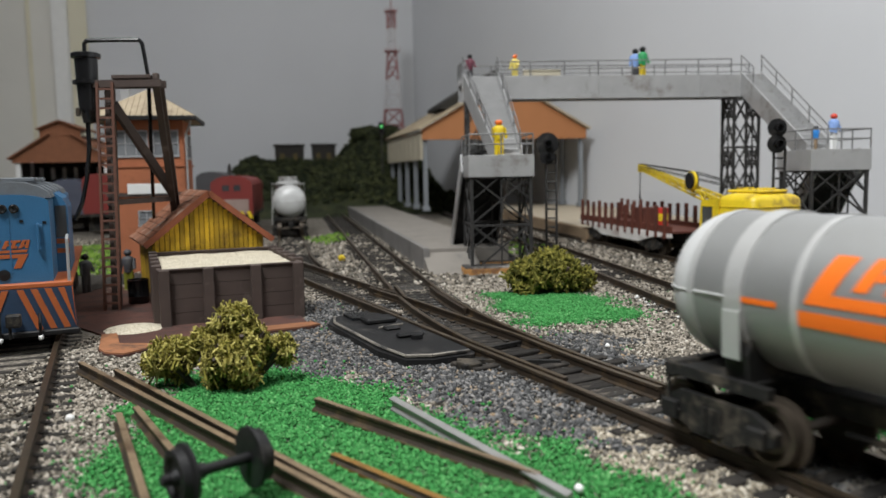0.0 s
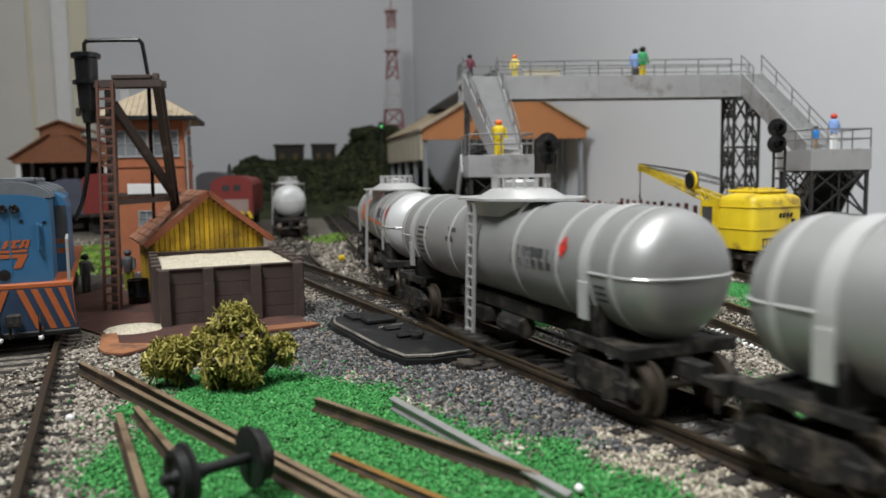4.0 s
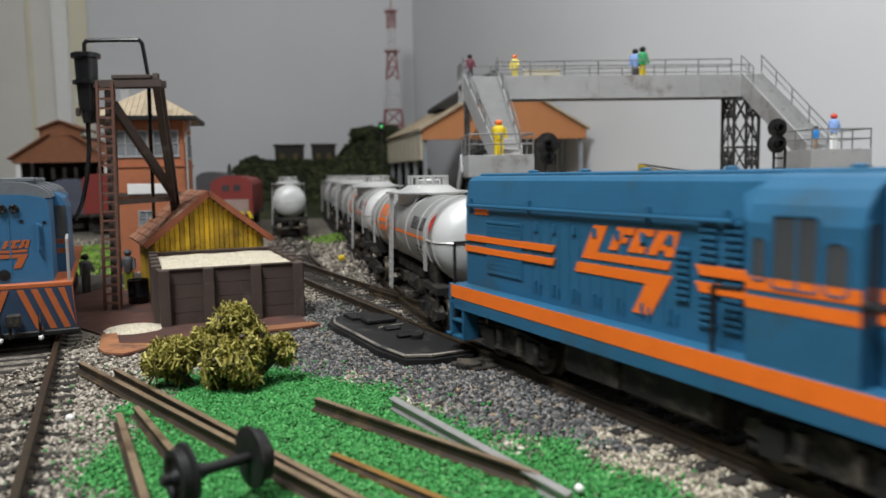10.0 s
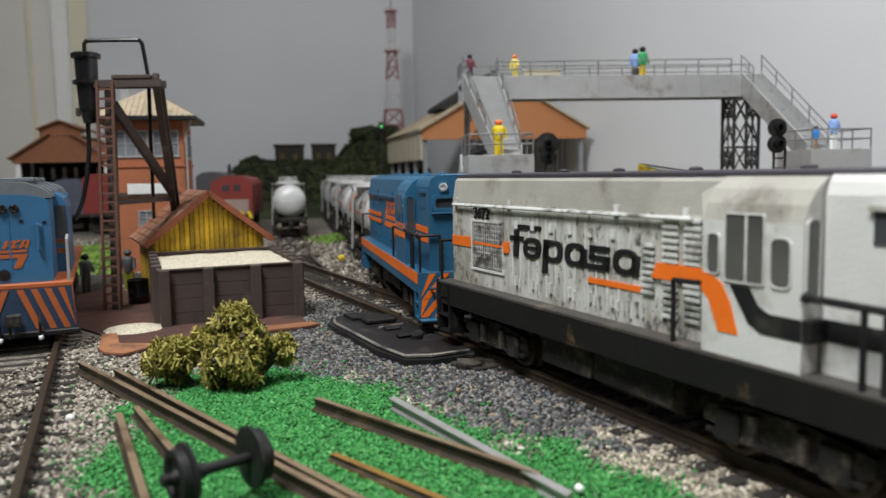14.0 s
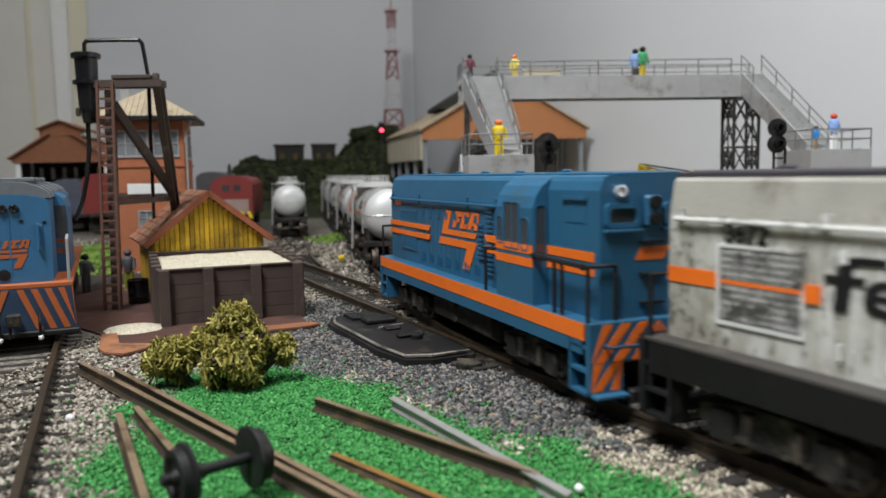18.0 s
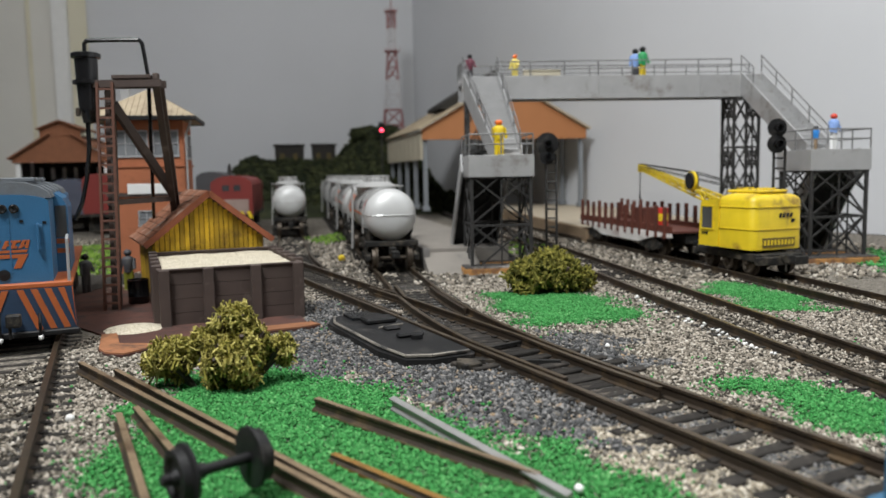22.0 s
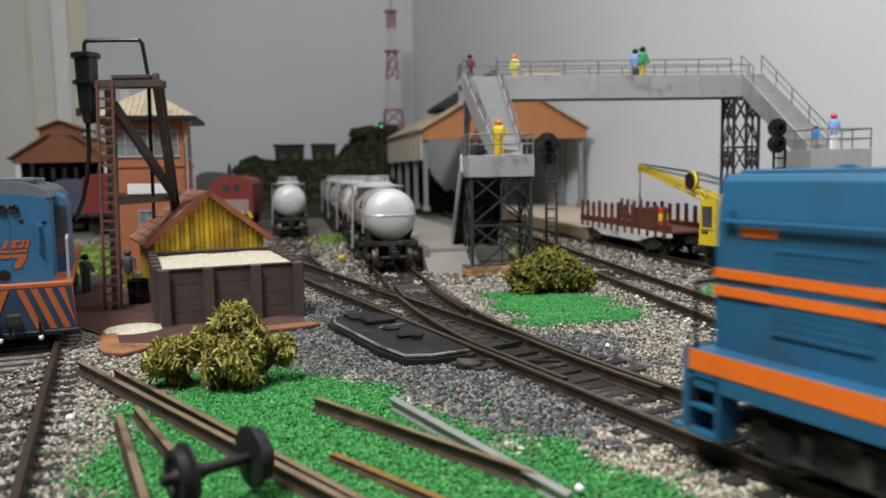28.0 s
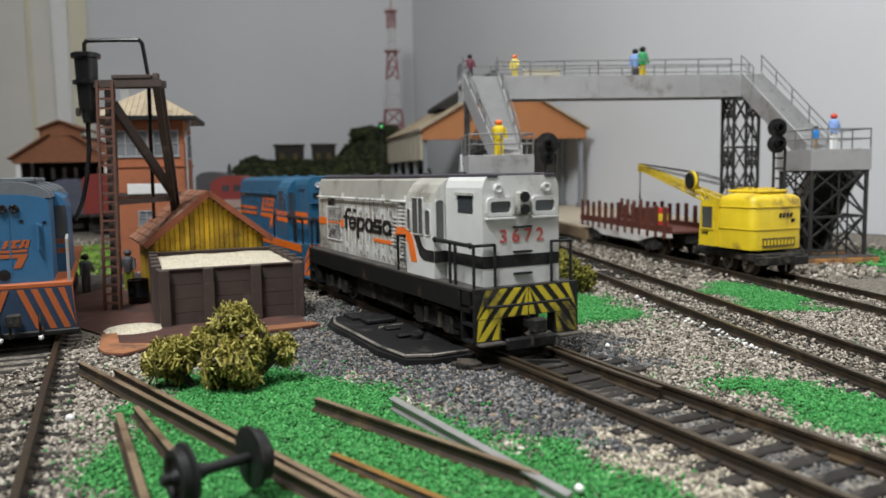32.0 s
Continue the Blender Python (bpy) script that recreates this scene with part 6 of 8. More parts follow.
for sy in (-1, 1):
    bm = B()
    pipe(bm, [(0, sy * 14.5, SB2), (0, sy * 14.5, 29), (4, sy * 14.5, 30)], 0.45, 6)
    part("grab_rail", bm, M_STEELGREY, pk)
    bm = B()
    box(bm, 25.7, 26, min(sy * 10.6, sy * 13.8), max(sy * 10.6, sy * 13.8), 28, 38)
    part("cab_window", bm, M_GLASS, cabp)
    bm = B()
    for z in (23, 26):
        box(bm, 25.75, 26, min(sy * 10.6, sy * 14.2), max(sy * 10.6, sy * 14.2), z, z + 1.5)
    part("orange_band", bm, M_ORANGE2, cabp)
for x in (22, 40, 60):
    bm = B()
    box(bm, x, x + 9, -6, 6, 45.6, 47.0, 0.3)
    part("roof_vent", bm, M_ROOFGREY, pk)
for x in (10, 30, 50, 70):
    bm = B()
    prism(bm, [(p[0] * 1.08, p[1] + 1.1) for p in arch(10.4, 45.0, 40.2) if p[1] > 39.5], "x", x, x + 0.8)
    part("roof_rib", bm, M_ROOFGREY, pk)
for x in (22, 95):
    loco_bogie(pk, x)
bm = B()
box(bm, 4, 122, -9, 9, 8, 15.6)
part("underframe", bm, M_CHASSIS, pk)
# ---- locomotive depot, far wagons ----
dp = thing("depot", "brown-roofed engine shed with white posts", "engine shed", -363, 735, -3.2, 14)
ROOF_W, ROOF_E, ROOF_A = 43.0, 74.0, 97.0
bm = B()
prism(bm, [(-ROOF_W, ROOF_E - 8), (ROOF_W, ROOF_E - 8), (ROOF_W, ROOF_E - 5), (12, ROOF_A - 6), (-12, ROOF_A - 6), (-ROOF_W, ROOF_E - 5)], "y", 0, 2)
part("gable", bm, M_TERRAROOF, dp)
for sx in (-1, 1):
    bm = B()
    slab(bm, [(sx * 9, -4, ROOF_A - 4), (sx * (ROOF_W + 3), -4, ROOF_E - 5), (sx * (ROOF_W + 3), 150, ROOF_E - 5), (sx * 9, 150, ROOF_A - 4)], 1.5 * sx)
    part("roof", bm, M_TERRAROOF, dp)
    bm = B()
    slab(bm, [(0, -4, ROOF_A + 8), (sx * 20, -4, ROOF_A), (sx * 20, 150, ROOF_A), (0, 150, ROOF_A + 8)], 1.2 * sx)
    part("monitor_roof", bm, M_TERRAROOF, dp)
    for k in range(4):
        bm = B()
        box(bm, sx * 39 - 2.2, sx * 39 + 2.2, 2 + k * 44, 6.4 + k * 44, 0, ROOF_E - 7, 0.3)
        part("post", bm, M_WHITEPAINT, dp, "white post")
bm = B()
prism(bm, [(-18, ROOF_A - 7), (18, ROOF_A - 7), (18, ROOF_A), (0, ROOF_A + 8), (-18, ROOF_A)], "y", 0, 2)
part("monitor_gable", bm, M_TERRAROOF, dp)
# Black wall and white panes put the dark inside and bright windows into colour.
bm = B()
box(bm, -39, 39, 70, 72, 0, ROOF_E - 6)
part("shaded_back_wall", bm, M_CHASSIS, dp)
# Side walls added in black so that the inside of the shed stays dark.
for sx in (-1, 1):
    bm = B()
    box(bm, sx * 40 - 0.6, sx * 40 + 0.6, 12, 150, 0, ROOF_E - 6)
    part("shade_side", bm, M_CHASSIS, dp)
for k in range(7):
    bm = B()
    box(bm, -37 + k * 11, -33.4 + k * 11, 69.2, 70, 50, 62)
    part("window", bm, M_WHITEPAINT, dp)


def boxcar(name, label, category, x, y, rz, length, w, z0, z1, mat, round_end=False):
    t = thing(name, label, category, x, y, 0, rz, group="far rolling stock")
    bm = B()
    n = 8
    ring = [(-w, z0), (-w, z1 - w * 0.45)] + [(-w * math.cos(k * math.pi / n), z1 - w * 0.45 + w * 0.45 * math.sin(k * math.pi / n)) for k in range(1, n)] + [(w, z1 - w * 0.45), (w, z0)]
    prism(bm, ring, "x", 0, length)
    body = part("body", bm, mat, t)
    bm = B()
    box(bm, -2, length + 2, -w - 0.5, w + 0.5, z0 - 3, z0, 0.3)
    part("frame", bm, M_CHASSIS, t)
    bm = B()
    box(bm, 6, 32, -w * 0.8, w * 0.8, 0.2, z0 - 3, 0.5)
    part("bogie", bm, M_CHASSIS, t)
    bm = B()
    box(bm, length - 32, length - 6, -w * 0.8, w * 0.8, 0.2, z0 - 3, 0.5)
    part("bogie", bm, M_CHASSIS, t)
    if round_end:
        for y in (-4.6, 4.6):
            bm = B()
            box(bm, -0.3, 0, y - 2.8, y + 2.8, z1 - 13, z1 - 8, 0.1)
            part("window", bm, M_GLASS, body)
        bm = B()
        box(bm, -0.4, 0, -w * 0.8, w * 0.8, z0 + 1, z0 + 13, 0.2)
        part("white_front", bm, M_FADEPINK, body, "faded pale lower front")
        bm = B()
        for k in range(4):
            prism(bm, [(-w + k * 6, z0 - 3), (-w + 3 + k * 6, z0 - 3), (-w + 5 + k * 6, z0 + 3), (-w + 2 + k * 6, z0 + 3)], "x", -2.4, -2.05)
        part("stripe", bm, M_YELLOW, body)
    return t


boxcar("red_locomotive", "faded red locomotive with a pale lower front", "locomotive", -176, 640, 100, 150, 17, 14, 47, M_FADERED, True)
boxcar("red_locomotive", "red locomotive standing in the engine shed", "locomotive", -301, 670, 104, 120, 13, 16, 51, M_FADERED)
boxcar("grey_locomotive", "blue-grey locomotive standing in the engine shed", "locomotive", -345, 705, 104, 120, 14, 14, 47, M_BLUEGREY)
boxcar("grey_wagon", "dark grey wagon far on the yard", "wagon", -208, 690, 100, 120, 13, 14, 51, M_DARKGREY)
pole = thing("yard_post", "thin dark post in the far yard", "post", -181, 655, -3)
bm = B()
rod(bm, (0, 0, 0), (0, 0, 60), 0.9, 8)
box(bm, -1.6, 1.6, -1.0, 1.0, 52, 58, 0.3)
part("pole", bm, M_LATTICE, pole)
far_tank = copy_thing(TANKS[3], ride(FAR_ROAD, 328, 55, 55))
far_tank["label"] = "single silver tank wagon standing on the far track"

# ---- far hill, huts and radio mast ----


def hill_height(x, y):
    rise = min(1, max(0, (y - 880 - 0.25 * (x + 150)) / 190))
    top = 66 + 46 * min(1, max(0, (x + 150) / 40)) if x < 60 else 112
    top *= min(1, max(0.25, (x + 330) / 60)) * min(1, max(0.16, 1 - (x + 66) / 80))
    return top * (rise ** 1.2) + 5 * noise.noise((x * 0.03, y * 0.03, 0)) * rise + 2.5 * noise.noise((x * 0.12, y * 0.12, 4)) * rise - 3.4


def in_room(x, y, spare=4):
    """The place itself, or the nearest one that keeps clear of the two walls."""
    q = Vector((x, y)) - CORNER
    return CORNER + ALONG * max(q.dot(ALONG), spare) + ACROSS * max(q.dot(ACROSS), spare)


bm = B()
grid = []
xs, ys = [x for x in range(-420, 111, 9)], [y for y in range(840, 1281, 11)]
for x in xs:
    grid.append([bm.verts.new((*in_room(x, y), hill_height(x, y))) for y in ys])
for i in range(len(xs) - 1):
    for j in range(len(ys) - 1):
        bm.faces.new((grid[i][j], grid[i + 1][j], grid[i + 1][j + 1], grid[i][j + 1]))
structure("hill", bm, M_HILL, "dark green-brown hill in the far corner", smooth=True)


def hill_place(rng):
    x, y = rng.uniform(-380, 20), rng.uniform(930, 1180)
    return (*in_room(x, y, 12), hill_height(x, y) + rng.uniform(0, 3))


tagged(bits(5000, hill_place, 2.2, M_HILLBUSH, "hill_scrub", None, 1.6, 11), "dark scrub covering the far hill", "scrub", kind="stuff")
for x, y, w, h in ((-214, 1085, 40, 28), (-166, 1090, 32, 28)):
    ht = thing("hill_hut", "dark flat-roofed hut on the far hill", "hut", x, y, 62, 12, group="huts on the hill")
    bm = B()
    box(bm, -w / 2, w / 2, 0, 26, 0, h - 3, 0.3)
    part("wall", bm, M_DARKHUT, ht)
    bm = B()
    box(bm, -w / 2 - 2, w / 2 + 2, -2, 28, h - 3, h, 0.4)
    part("roof", bm, M_DARKHUT, ht)
    for k in (-0.25, 0.2):
        bm = B()
        box(bm, w * k - 3, w * k + 3, -0.4, 0, 6, 15)
        part("window", bm, M_OCHREDARK, ht)
for x, y, s in ((-112, 1050, 0.8), (-72, 1060, 0.9), (-26, 1080, 0.5), (-122, 950, 0.7), (-262, 1075, 0.5)):
    tr = thing("tree", "dark green clump of a tree on the far hill", "tree", x, y, hill_height(x, y) - 2, group="trees on the hill")
    bm = B()
    rod(bm, (0, 0, 0), (0, 0, 14 * s), 1.4 * s, 7, 0.8 * s)
    for k in range(5):
        rod(bm, (0, 0, 8 * s), (8 * s * math.cos(k * 1.26), 8 * s * math.sin(k * 1.26), 18 * s), 0.7 * s, 5, 0.3 * s)
    part("trunk", bm, M_BROWNWOOD, tr)

    def crown(rng, s=s):
        d = rng.normal(size=3)
        d /= np.linalg.norm(d)
        r = 12 * s * (0.6 + 0.4 * rng.random()) * (1 + 0.25 * math.sin(d[0] * 7) * math.sin(d[1] * 6))
        return (d[0] * r * 1.25, d[1] * r, 18 * s + d[2] * r * 0.75)
    bits(450, crown, 1.5 * s, M_HILLBUSH, "crown", tr, 1.6, int(x) % 97)

mast = thing("radio_mast", "red and white lattice radio mast", "mast", -68, 1120, 92)
Z0, Z1, W0, W1 = 0.0, 186.0, 15.0, 5.5


def mast_w(z):
    return W0 + (W1 - W0) * min(1, z / 130)


cuts = [0, 24, 46, 68, 88, 107, 128, 144, 160, 174, 186]
for i, (za, zb) in enumerate(zip(cuts, cuts[1:])):
    wa, wb = mast_w(za), mast_w(zb)
    ca, cb = [(-wa, -wa), (wa, -wa), (wa, wa), (-wa, wa)], [(-wb, -wb), (wb, -wb), (wb, wb), (-wb, wb)]
    red = i in (0, 1, 4, 5, 8, 9)
    paint = M_MASTRED if red else M_MASTWHITE
    section = part("mast_section", pipe(B(), [(*c, zb) for c in cb + cb[:1]], 0.8, 5), paint, mast, "red section" if red else "white section")
    for k in range(4):
        p, q = (*ca[k], za), (*cb[k], zb)
        part("leg", rod(B(), p, q, 1.2, 5), paint, section)
        part("brace", rod(B(), p, (*cb[(k + 1) % 4], zb), 0.9, 4), paint, section)
        part("brace", rod(B(), (*ca[(k + 1) % 4], za), q, 0.9, 4), paint, section)
for z, r in ((128, 11), (184, 9)):
    bm = B()
    lathe(bm, [(r * 0.5, z), (r, z), (r, z + 1.2), (r * 0.5, z + 1.2)], 14)
    for k in range(6):
        a = k * math.tau / 6
        rod(bm, (r * math.cos(a), r * math.sin(a), z), (r * math.cos(a), r * math.sin(a), z + 6), 0.5, 4)
    part("gallery", bm, M_MASTRED, mast)
bm = B()
rod(bm, (0, 0, 186), (0, 0, 202), 0.8, 5)
part("aerial", bm, M_MASTRED, mast)

sg = thing("far_signal", "small far light signal with red and green lenses", "signal", -76, 990, 79)
bm = B()
rod(bm, (0, 0, -32), (0, 0, 22), 1.0, 8)
part("pole", bm, M_LATTICE, sg)
bm = B()
box(bm, -3.6, 3.6, 0, 3.0, 17, 33, 0.4)
head = part("signal_head", bm, M_GLOSSBLACK, sg)
for z, m, lab in ((22.4, M_LAMPRED, "glowing red lens"), (27.6, M_LAMPGREEN, "dim green lens")):
    bm = B()
    lathe(bm, [(2.0, 0.0), (1.8, -0.5), (0.2, -0.8)], 14, (0, 0, z), "y")
    part("lens", bm, m, head, lab, smooth=True)
# Shutter added to cover one lens at a time; the lenses never switch.
bm = B()
box(bm, -2.8, 2.8, -0.6, 0.0, 19.9, 24.9, 0.2)
ADDED_SHUTTER = part("shutter", bm, M_GLOSSBLACK, sg)

# ---- station: platforms and train shed ----


def strip(name, line, s0, s1, off0, off1, z0, z1, mat, label, n=20):
    """A raised strip beside a line."""
    bm = B()
    last = None
    for k in range(n + 1):
        p, a = line.at(s0 + (s1 - s0) * k / n)
        h = heading(a)
        r = Vector((h.y, -h.x))
        u, v = p + r * off0, p + r * off1
        ring = [bm.verts.new((u.x, u.y, z0)), bm.verts.new((v.x, v.y, z0)), bm.verts.new((v.x, v.y, z1)), bm.verts.new((u.x, u.y, z1))]
        if last:
            for i in range(4):
                bm.faces.new((last[i], last[(i + 1) % 4], ring[(i + 1) % 4], ring[i]))
        else:
            bm.faces.new(ring[::-1])
        last = ring
    bm.faces.new(last)
    return structure(name, bm, mat, label)


strip("platform_island", MAIN, 226, 950, 18, 62, -4, 7.4, M_CONCRETE, "grey concrete island platform")
strip("platform_edge", MAIN, 222, 952, 16.6, 19.5, -4, 8.2, M_EDGE, "pale worn platform edge")
bm = B()
p, a = MAIN.at(206)
h = heading(a)
r = Vector((h.y, -h.x))
prism(bm, [(0, -3.6), (24, -3.6), (24, 7.4)], "y", 17, 44)
bmesh.ops.transform(bm, matrix=Matrix.Translation((p.x, p.y, 0)) @ Matrix.Rotation(math.atan2(h.y, h.x), 4, "Z") @ Matrix.Diagonal((1, -1, 1, 1)), verts=bm.verts)
structure("platform_ramp", bm, M_CONCRETE, "grey concrete ramp at the platform end")
strip("platform_side", YARD2, 392, 800, 40, 150, -4, 7.0, M_BEIGECON, "beige platform by the wall")
strip("platform_side_edge", YARD2, 390, 800, 37.5, 40, -4, 6.4, M_OCHRE, "ochre brick side of the platform")
ts = thing("train_shed", "open station train shed with brown gable roof", "station shed", -19, 772, 7.4, 12.4)
TW, TE, TA, TLN = 176.0, 84.0, 131.0, 235.0
bm = B()
prism(bm, [(0, TE - 12), (TW, TE - 12), (TW, TE - 2), (TW / 2, TA), (0, TE - 2)], "y", 0, 3)
part("gable", bm, M_TERRALIGHT, ts)
bm = B()
prism(bm, [(4, TE - 12.2), (TW - 4, TE - 12.2), (TW - 4, TE - 3), (TW / 2, TA - 5), (4, TE - 3)], "y", 3.2, 6)
part("gable_back", bm, M_DARKHUT, ts)
sl = (TA - TE) / (TW / 2)
for sx, xe in ((-1, -3.0), (1, TW + 3.0)):
    bm = B()
    slab(bm, [(TW / 2, -4, TA + 1), (xe, -4, TE - 3), (xe, TLN, TE - 3), (TW / 2, TLN, TA + 1)], 2.0 * sx)
    roof = part("roof", bm, M_CREAMROOF, ts, "cream corrugated roof slope")
    for k in range(30):
        y = -3 + k * (TLN + 2) / 30
        bm = B()
        beam(bm, (TW / 2, y, TA + 3), (xe, y, TE - 1), 1.4, 0.8)
        part("rib", bm, M_CREAMROOF, roof)
bm = B()
prism(bm, [(28, TE + 22), (TW - 28, TE + 22), (TW - 28, TE + 26), (TW / 2, TA + 16), (28, TE + 26)], "y", 40, 108)
part("monitor", bm, M_DARKHUT, ts, "dark raised roof monitor")
bm = B()
box(bm, -0.6, 0.8, 1, TLN - 6, TE - 32, TE - 3, 0.2)
part("side_screen", bm, M_CREAM, ts, "cream side screen")
for k in range(9):
    bm = B()
    box(bm, -1.0, -0.6, 4 + k * 28, 4.8 + k * 28, TE - 32, TE - 3)
    part("screen_batten", bm, M_CREAM, ts)
for x in (4, TW - 4):
    for k in range(5):
        bm = B()
        y = 6 + k * 54
        box(bm, x - 2.2, x + 2.2, y - 2.2, y + 2.2, 0, TE - 4, 0.4)
        box(bm, x - 3.6, x + 3.6, y - 3.6, y + 3.6, 0, 5, 0.4)
        part("post", bm, M_POSTGREY, ts, "grey steel post")

# ---- footbridge ----
fb = thing("footbridge", "grey steel footbridge on dark lattice towers", "footbridge", 13.4, 368, -2.6, 5)
DZ, LZ = 102.6, 56.6     # deck and landing heights over the base
BX = 160.0               # from the left to the right landing


def lattice(name, x0, x1, y0, y1, z0, z1, rows, parent, r=0.75):
    """A square tower of four legs with crossed braces on each side."""
    t = None
    bm = B()
    cs = [(x0, y0), (x1, y0), (x1, y1), (x0, y1)]
    box(bm, x0 - 0.9, x1 + 0.9, y0 - 0.9, y1 + 0.9, z1 - 1.4, z1 - 0.2)
    tower = part(name, bm, M_LATTICE, parent, "dark iron lattice tower")
    for c in cs:
        bm = B()
        beam(bm, (*c, z0), (*c, z1 - 1.4), 1.5, 1.5)
        part("leg", bm, M_LATTICE, tower)
    for k in range(rows):
        za, zb = z0 + (z1 - z0) * k / rows, z0 + (z1 - z0) * (k + 1) / rows
        for i in range(4):
            a, b = cs[i], cs[(i + 1) % 4]
            mx = ((a[0] + b[0]) / 2, (a[1] + b[1]) / 2)
            for u, v, wd in (((*a, za), (*b, zb), 0.85), ((*b, za), (*a, zb), 0.85), ((*a, zb - 0.6), (*b, zb - 0.6), 1.1), ((*mx, za), (*mx, zb), 0.7),
                             ((*a, (za + zb) / 2), (*mx, zb), 0.7), ((*b, (za + zb) / 2), (*mx, zb), 0.7)):
                bm = B()
                beam(bm, u, v, wd, wd)
                part("brace", bm, M_LATTICE, tower)
    return tower


def guard(parent, pts, h=9.6, gap=9.0, mat=None, name="railing"):
    """Posts with a top and a middle rail along a line of points."""
    up = Vector((0, 0, 1))
    top = part(name, pipe(B(), [Vector(p) + up * h for p in pts], 0.38, 6), mat or M_RAILING, parent)
    part("middle_rail", pipe(B(), [Vector(p) + up * h * 0.52 for p in pts], 0.34, 5), mat or M_RAILING, top)
    for i, (a, b) in enumerate(zip(pts, pts[1:])):
        a, b = Vector(a), Vector(b)
        n = max(1, round((b - a).length / gap))
        for k in range(0 if i == 0 else 1, n + 1):
            p = a.lerp(b, k / n)
            part("railing_post", rod(B(), p, p + up * h, 0.42, 5), mat or M_RAILING, top)
    return top


for side, x0 in (("left", 0.0), ("right", BX + 12)):
    lattice("tower", x0 + 1, x0 + 30, 1, 30, 0, LZ - 10, 2, fb)
    bm = B()
    for q in ((x0 - 0.5, x0 + 31.5, -0.6, 0.3), (x0 - 0.5, x0 + 0.4, 0.3, 32), (x0 + 30.6, x0 + 31.5, 0.3, 32)):
        box(bm, q[0], q[1], q[2], q[3], LZ - 10.5, LZ, 0.1)
    box(bm, x0, x0 + 31, 0, 32, LZ - 2.2, LZ - 1.2)
    part("landing", bm, M_STEELGREY, fb)
    guard(fb, [(x0, 30, LZ), (x0, 0, LZ), (x0 + 31, 0, LZ), (x0 + 31, 30, LZ)], 10, 15, M_RAILING)
    for yy in (0, 26):
        bm = B()
        box(bm, x0 - 3.4, x0 + 34.4, yy - 4.4, yy + 9.4, 2.2, 3.0, 0.2)
        part("footing", bm, M_FOOT, fb)
        bm = B()
        box(bm, x0 - 4, x0 + 35, yy - 5, yy + 10, -2.4, 2.2, 0.3)
        part("brick_base", bm, M_BRICKBASE, fb, "orange brick base")
    # upper flight
    xs0 = x0 + (14.5 if side == "left" else 4)
    xs1 = xs0 + 13.0
    lean = 2.5 if side == "left" else 6.0
    for xx in (xs0, xs1):
        bm = B()
        xt = xx + (-5.5 if side == "left" and xx == xs0 else lean)
        slab(bm, [(xx, 12, LZ - 8), (xt, 97, DZ - 9), (xt, 97, DZ + 5), (xx, 12, LZ + 4)], 0.8)
        part("stringer", bm, M_STEELGREY, fb)
        if side == "right" and xx == xs0:             # only the top of this rail is left
            guard(fb, [(xt - (xt - xx) * 0.22, 78, DZ - 4.5), (xt, 96, DZ + 5)], 9.4, 22, M_RAILING)
        else:
            guard(fb, [(xx, 14, LZ + 3), (xt, 96, DZ + 5)], 9.4, 22, M_RAILING)
    for k in range(17):
        f = (k + 0.5) / 17
        bm = B()
        y, z = 12 + 84 * f, LZ - 1 + (DZ - LZ) * f
        sh = lean * f
        box(bm, xs0 + sh, xs1 + sh, y - 2.8, y + 2.47, z - 0.25, z + 0.25)
        box(bm, xs0 + sh, xs1 + sh, y + 2.2, y + 2.46, z + 0.25, z + 2.5)
        part("step", bm, M_STEELGREY, fb)
    bm = B()
    slab(bm, [(xs0 + 0.2, 10, LZ - 4.2), (xs1 - 0.2, 10, LZ - 4.2), (xs1 + lean - 0.2, 97, DZ - 3.2), (xs0 + lean + 0.2, 97, DZ - 3.2)], 1.6)
    part("soffit", bm, M_STEELGREY, fb)
    # lower flight, seen from beneath
    xl = x0 - 5 if side == "left" else x0 + 12
    bm = B()
    slab(bm, [(xl + 4, 22, LZ - 3), (xl + 26, 22, LZ - 3), (xl + 24, 50, 0), (xl, 50, 0)], 1.2)
    part("lower_flight", bm, M_BLACK, fb)
    for xx in (xl, xl + 24):
        bm = B()
        slab(bm, [(xx + 4, 18, LZ - 8), (xx + 4, 22, LZ + 1), (xx, 54, 0), (xx, 46, 0)], 0.9)
        part("stringer", bm, M_STEELGREY, fb)
# span
SPX0, SPX1 = 8.0, BX + 36
for yy in (97, 114):
    bm = B()
    box(bm, SPX0, SPX1, yy - 0.5, yy + 0.5, DZ - 10, DZ + 3.2, 0.1)
    for k in range(6):
        x = SPX0 + 20 + k * 32
        box(bm, x, x + 0.6, yy - 0.9, yy + 0.9, DZ - 10, DZ + 3.2)
    box(bm, SPX0, SPX1, yy - 1.2, yy + 1.2, DZ - 10.6, DZ - 9.8)
    part("girder", bm, M_STEELGREY, fb)
bm = B()
box(bm, SPX0, SPX1, 97, 114, DZ - 1.0, DZ)
part("deck", bm, M_STEELGREY, fb)
bm = B()
box(bm, 46, 69, 98.2, 100.0, DZ + 3.4, DZ + 7.0, 0.2)
part("board", bm, M_CREAM, fb, "tan board lying against the railing")
guard(fb, [(29, 97, DZ + 2), (BX + 16, 97, DZ + 3)], 9.6, 20)
guard(fb, [(SPX0, 114, DZ + 2), (SPX1, 114, DZ + 2)], 9.4, 20)
guard(fb, [(SPX0, 97, DZ + 2), (SPX0, 114, DZ + 2)], 9, 9)
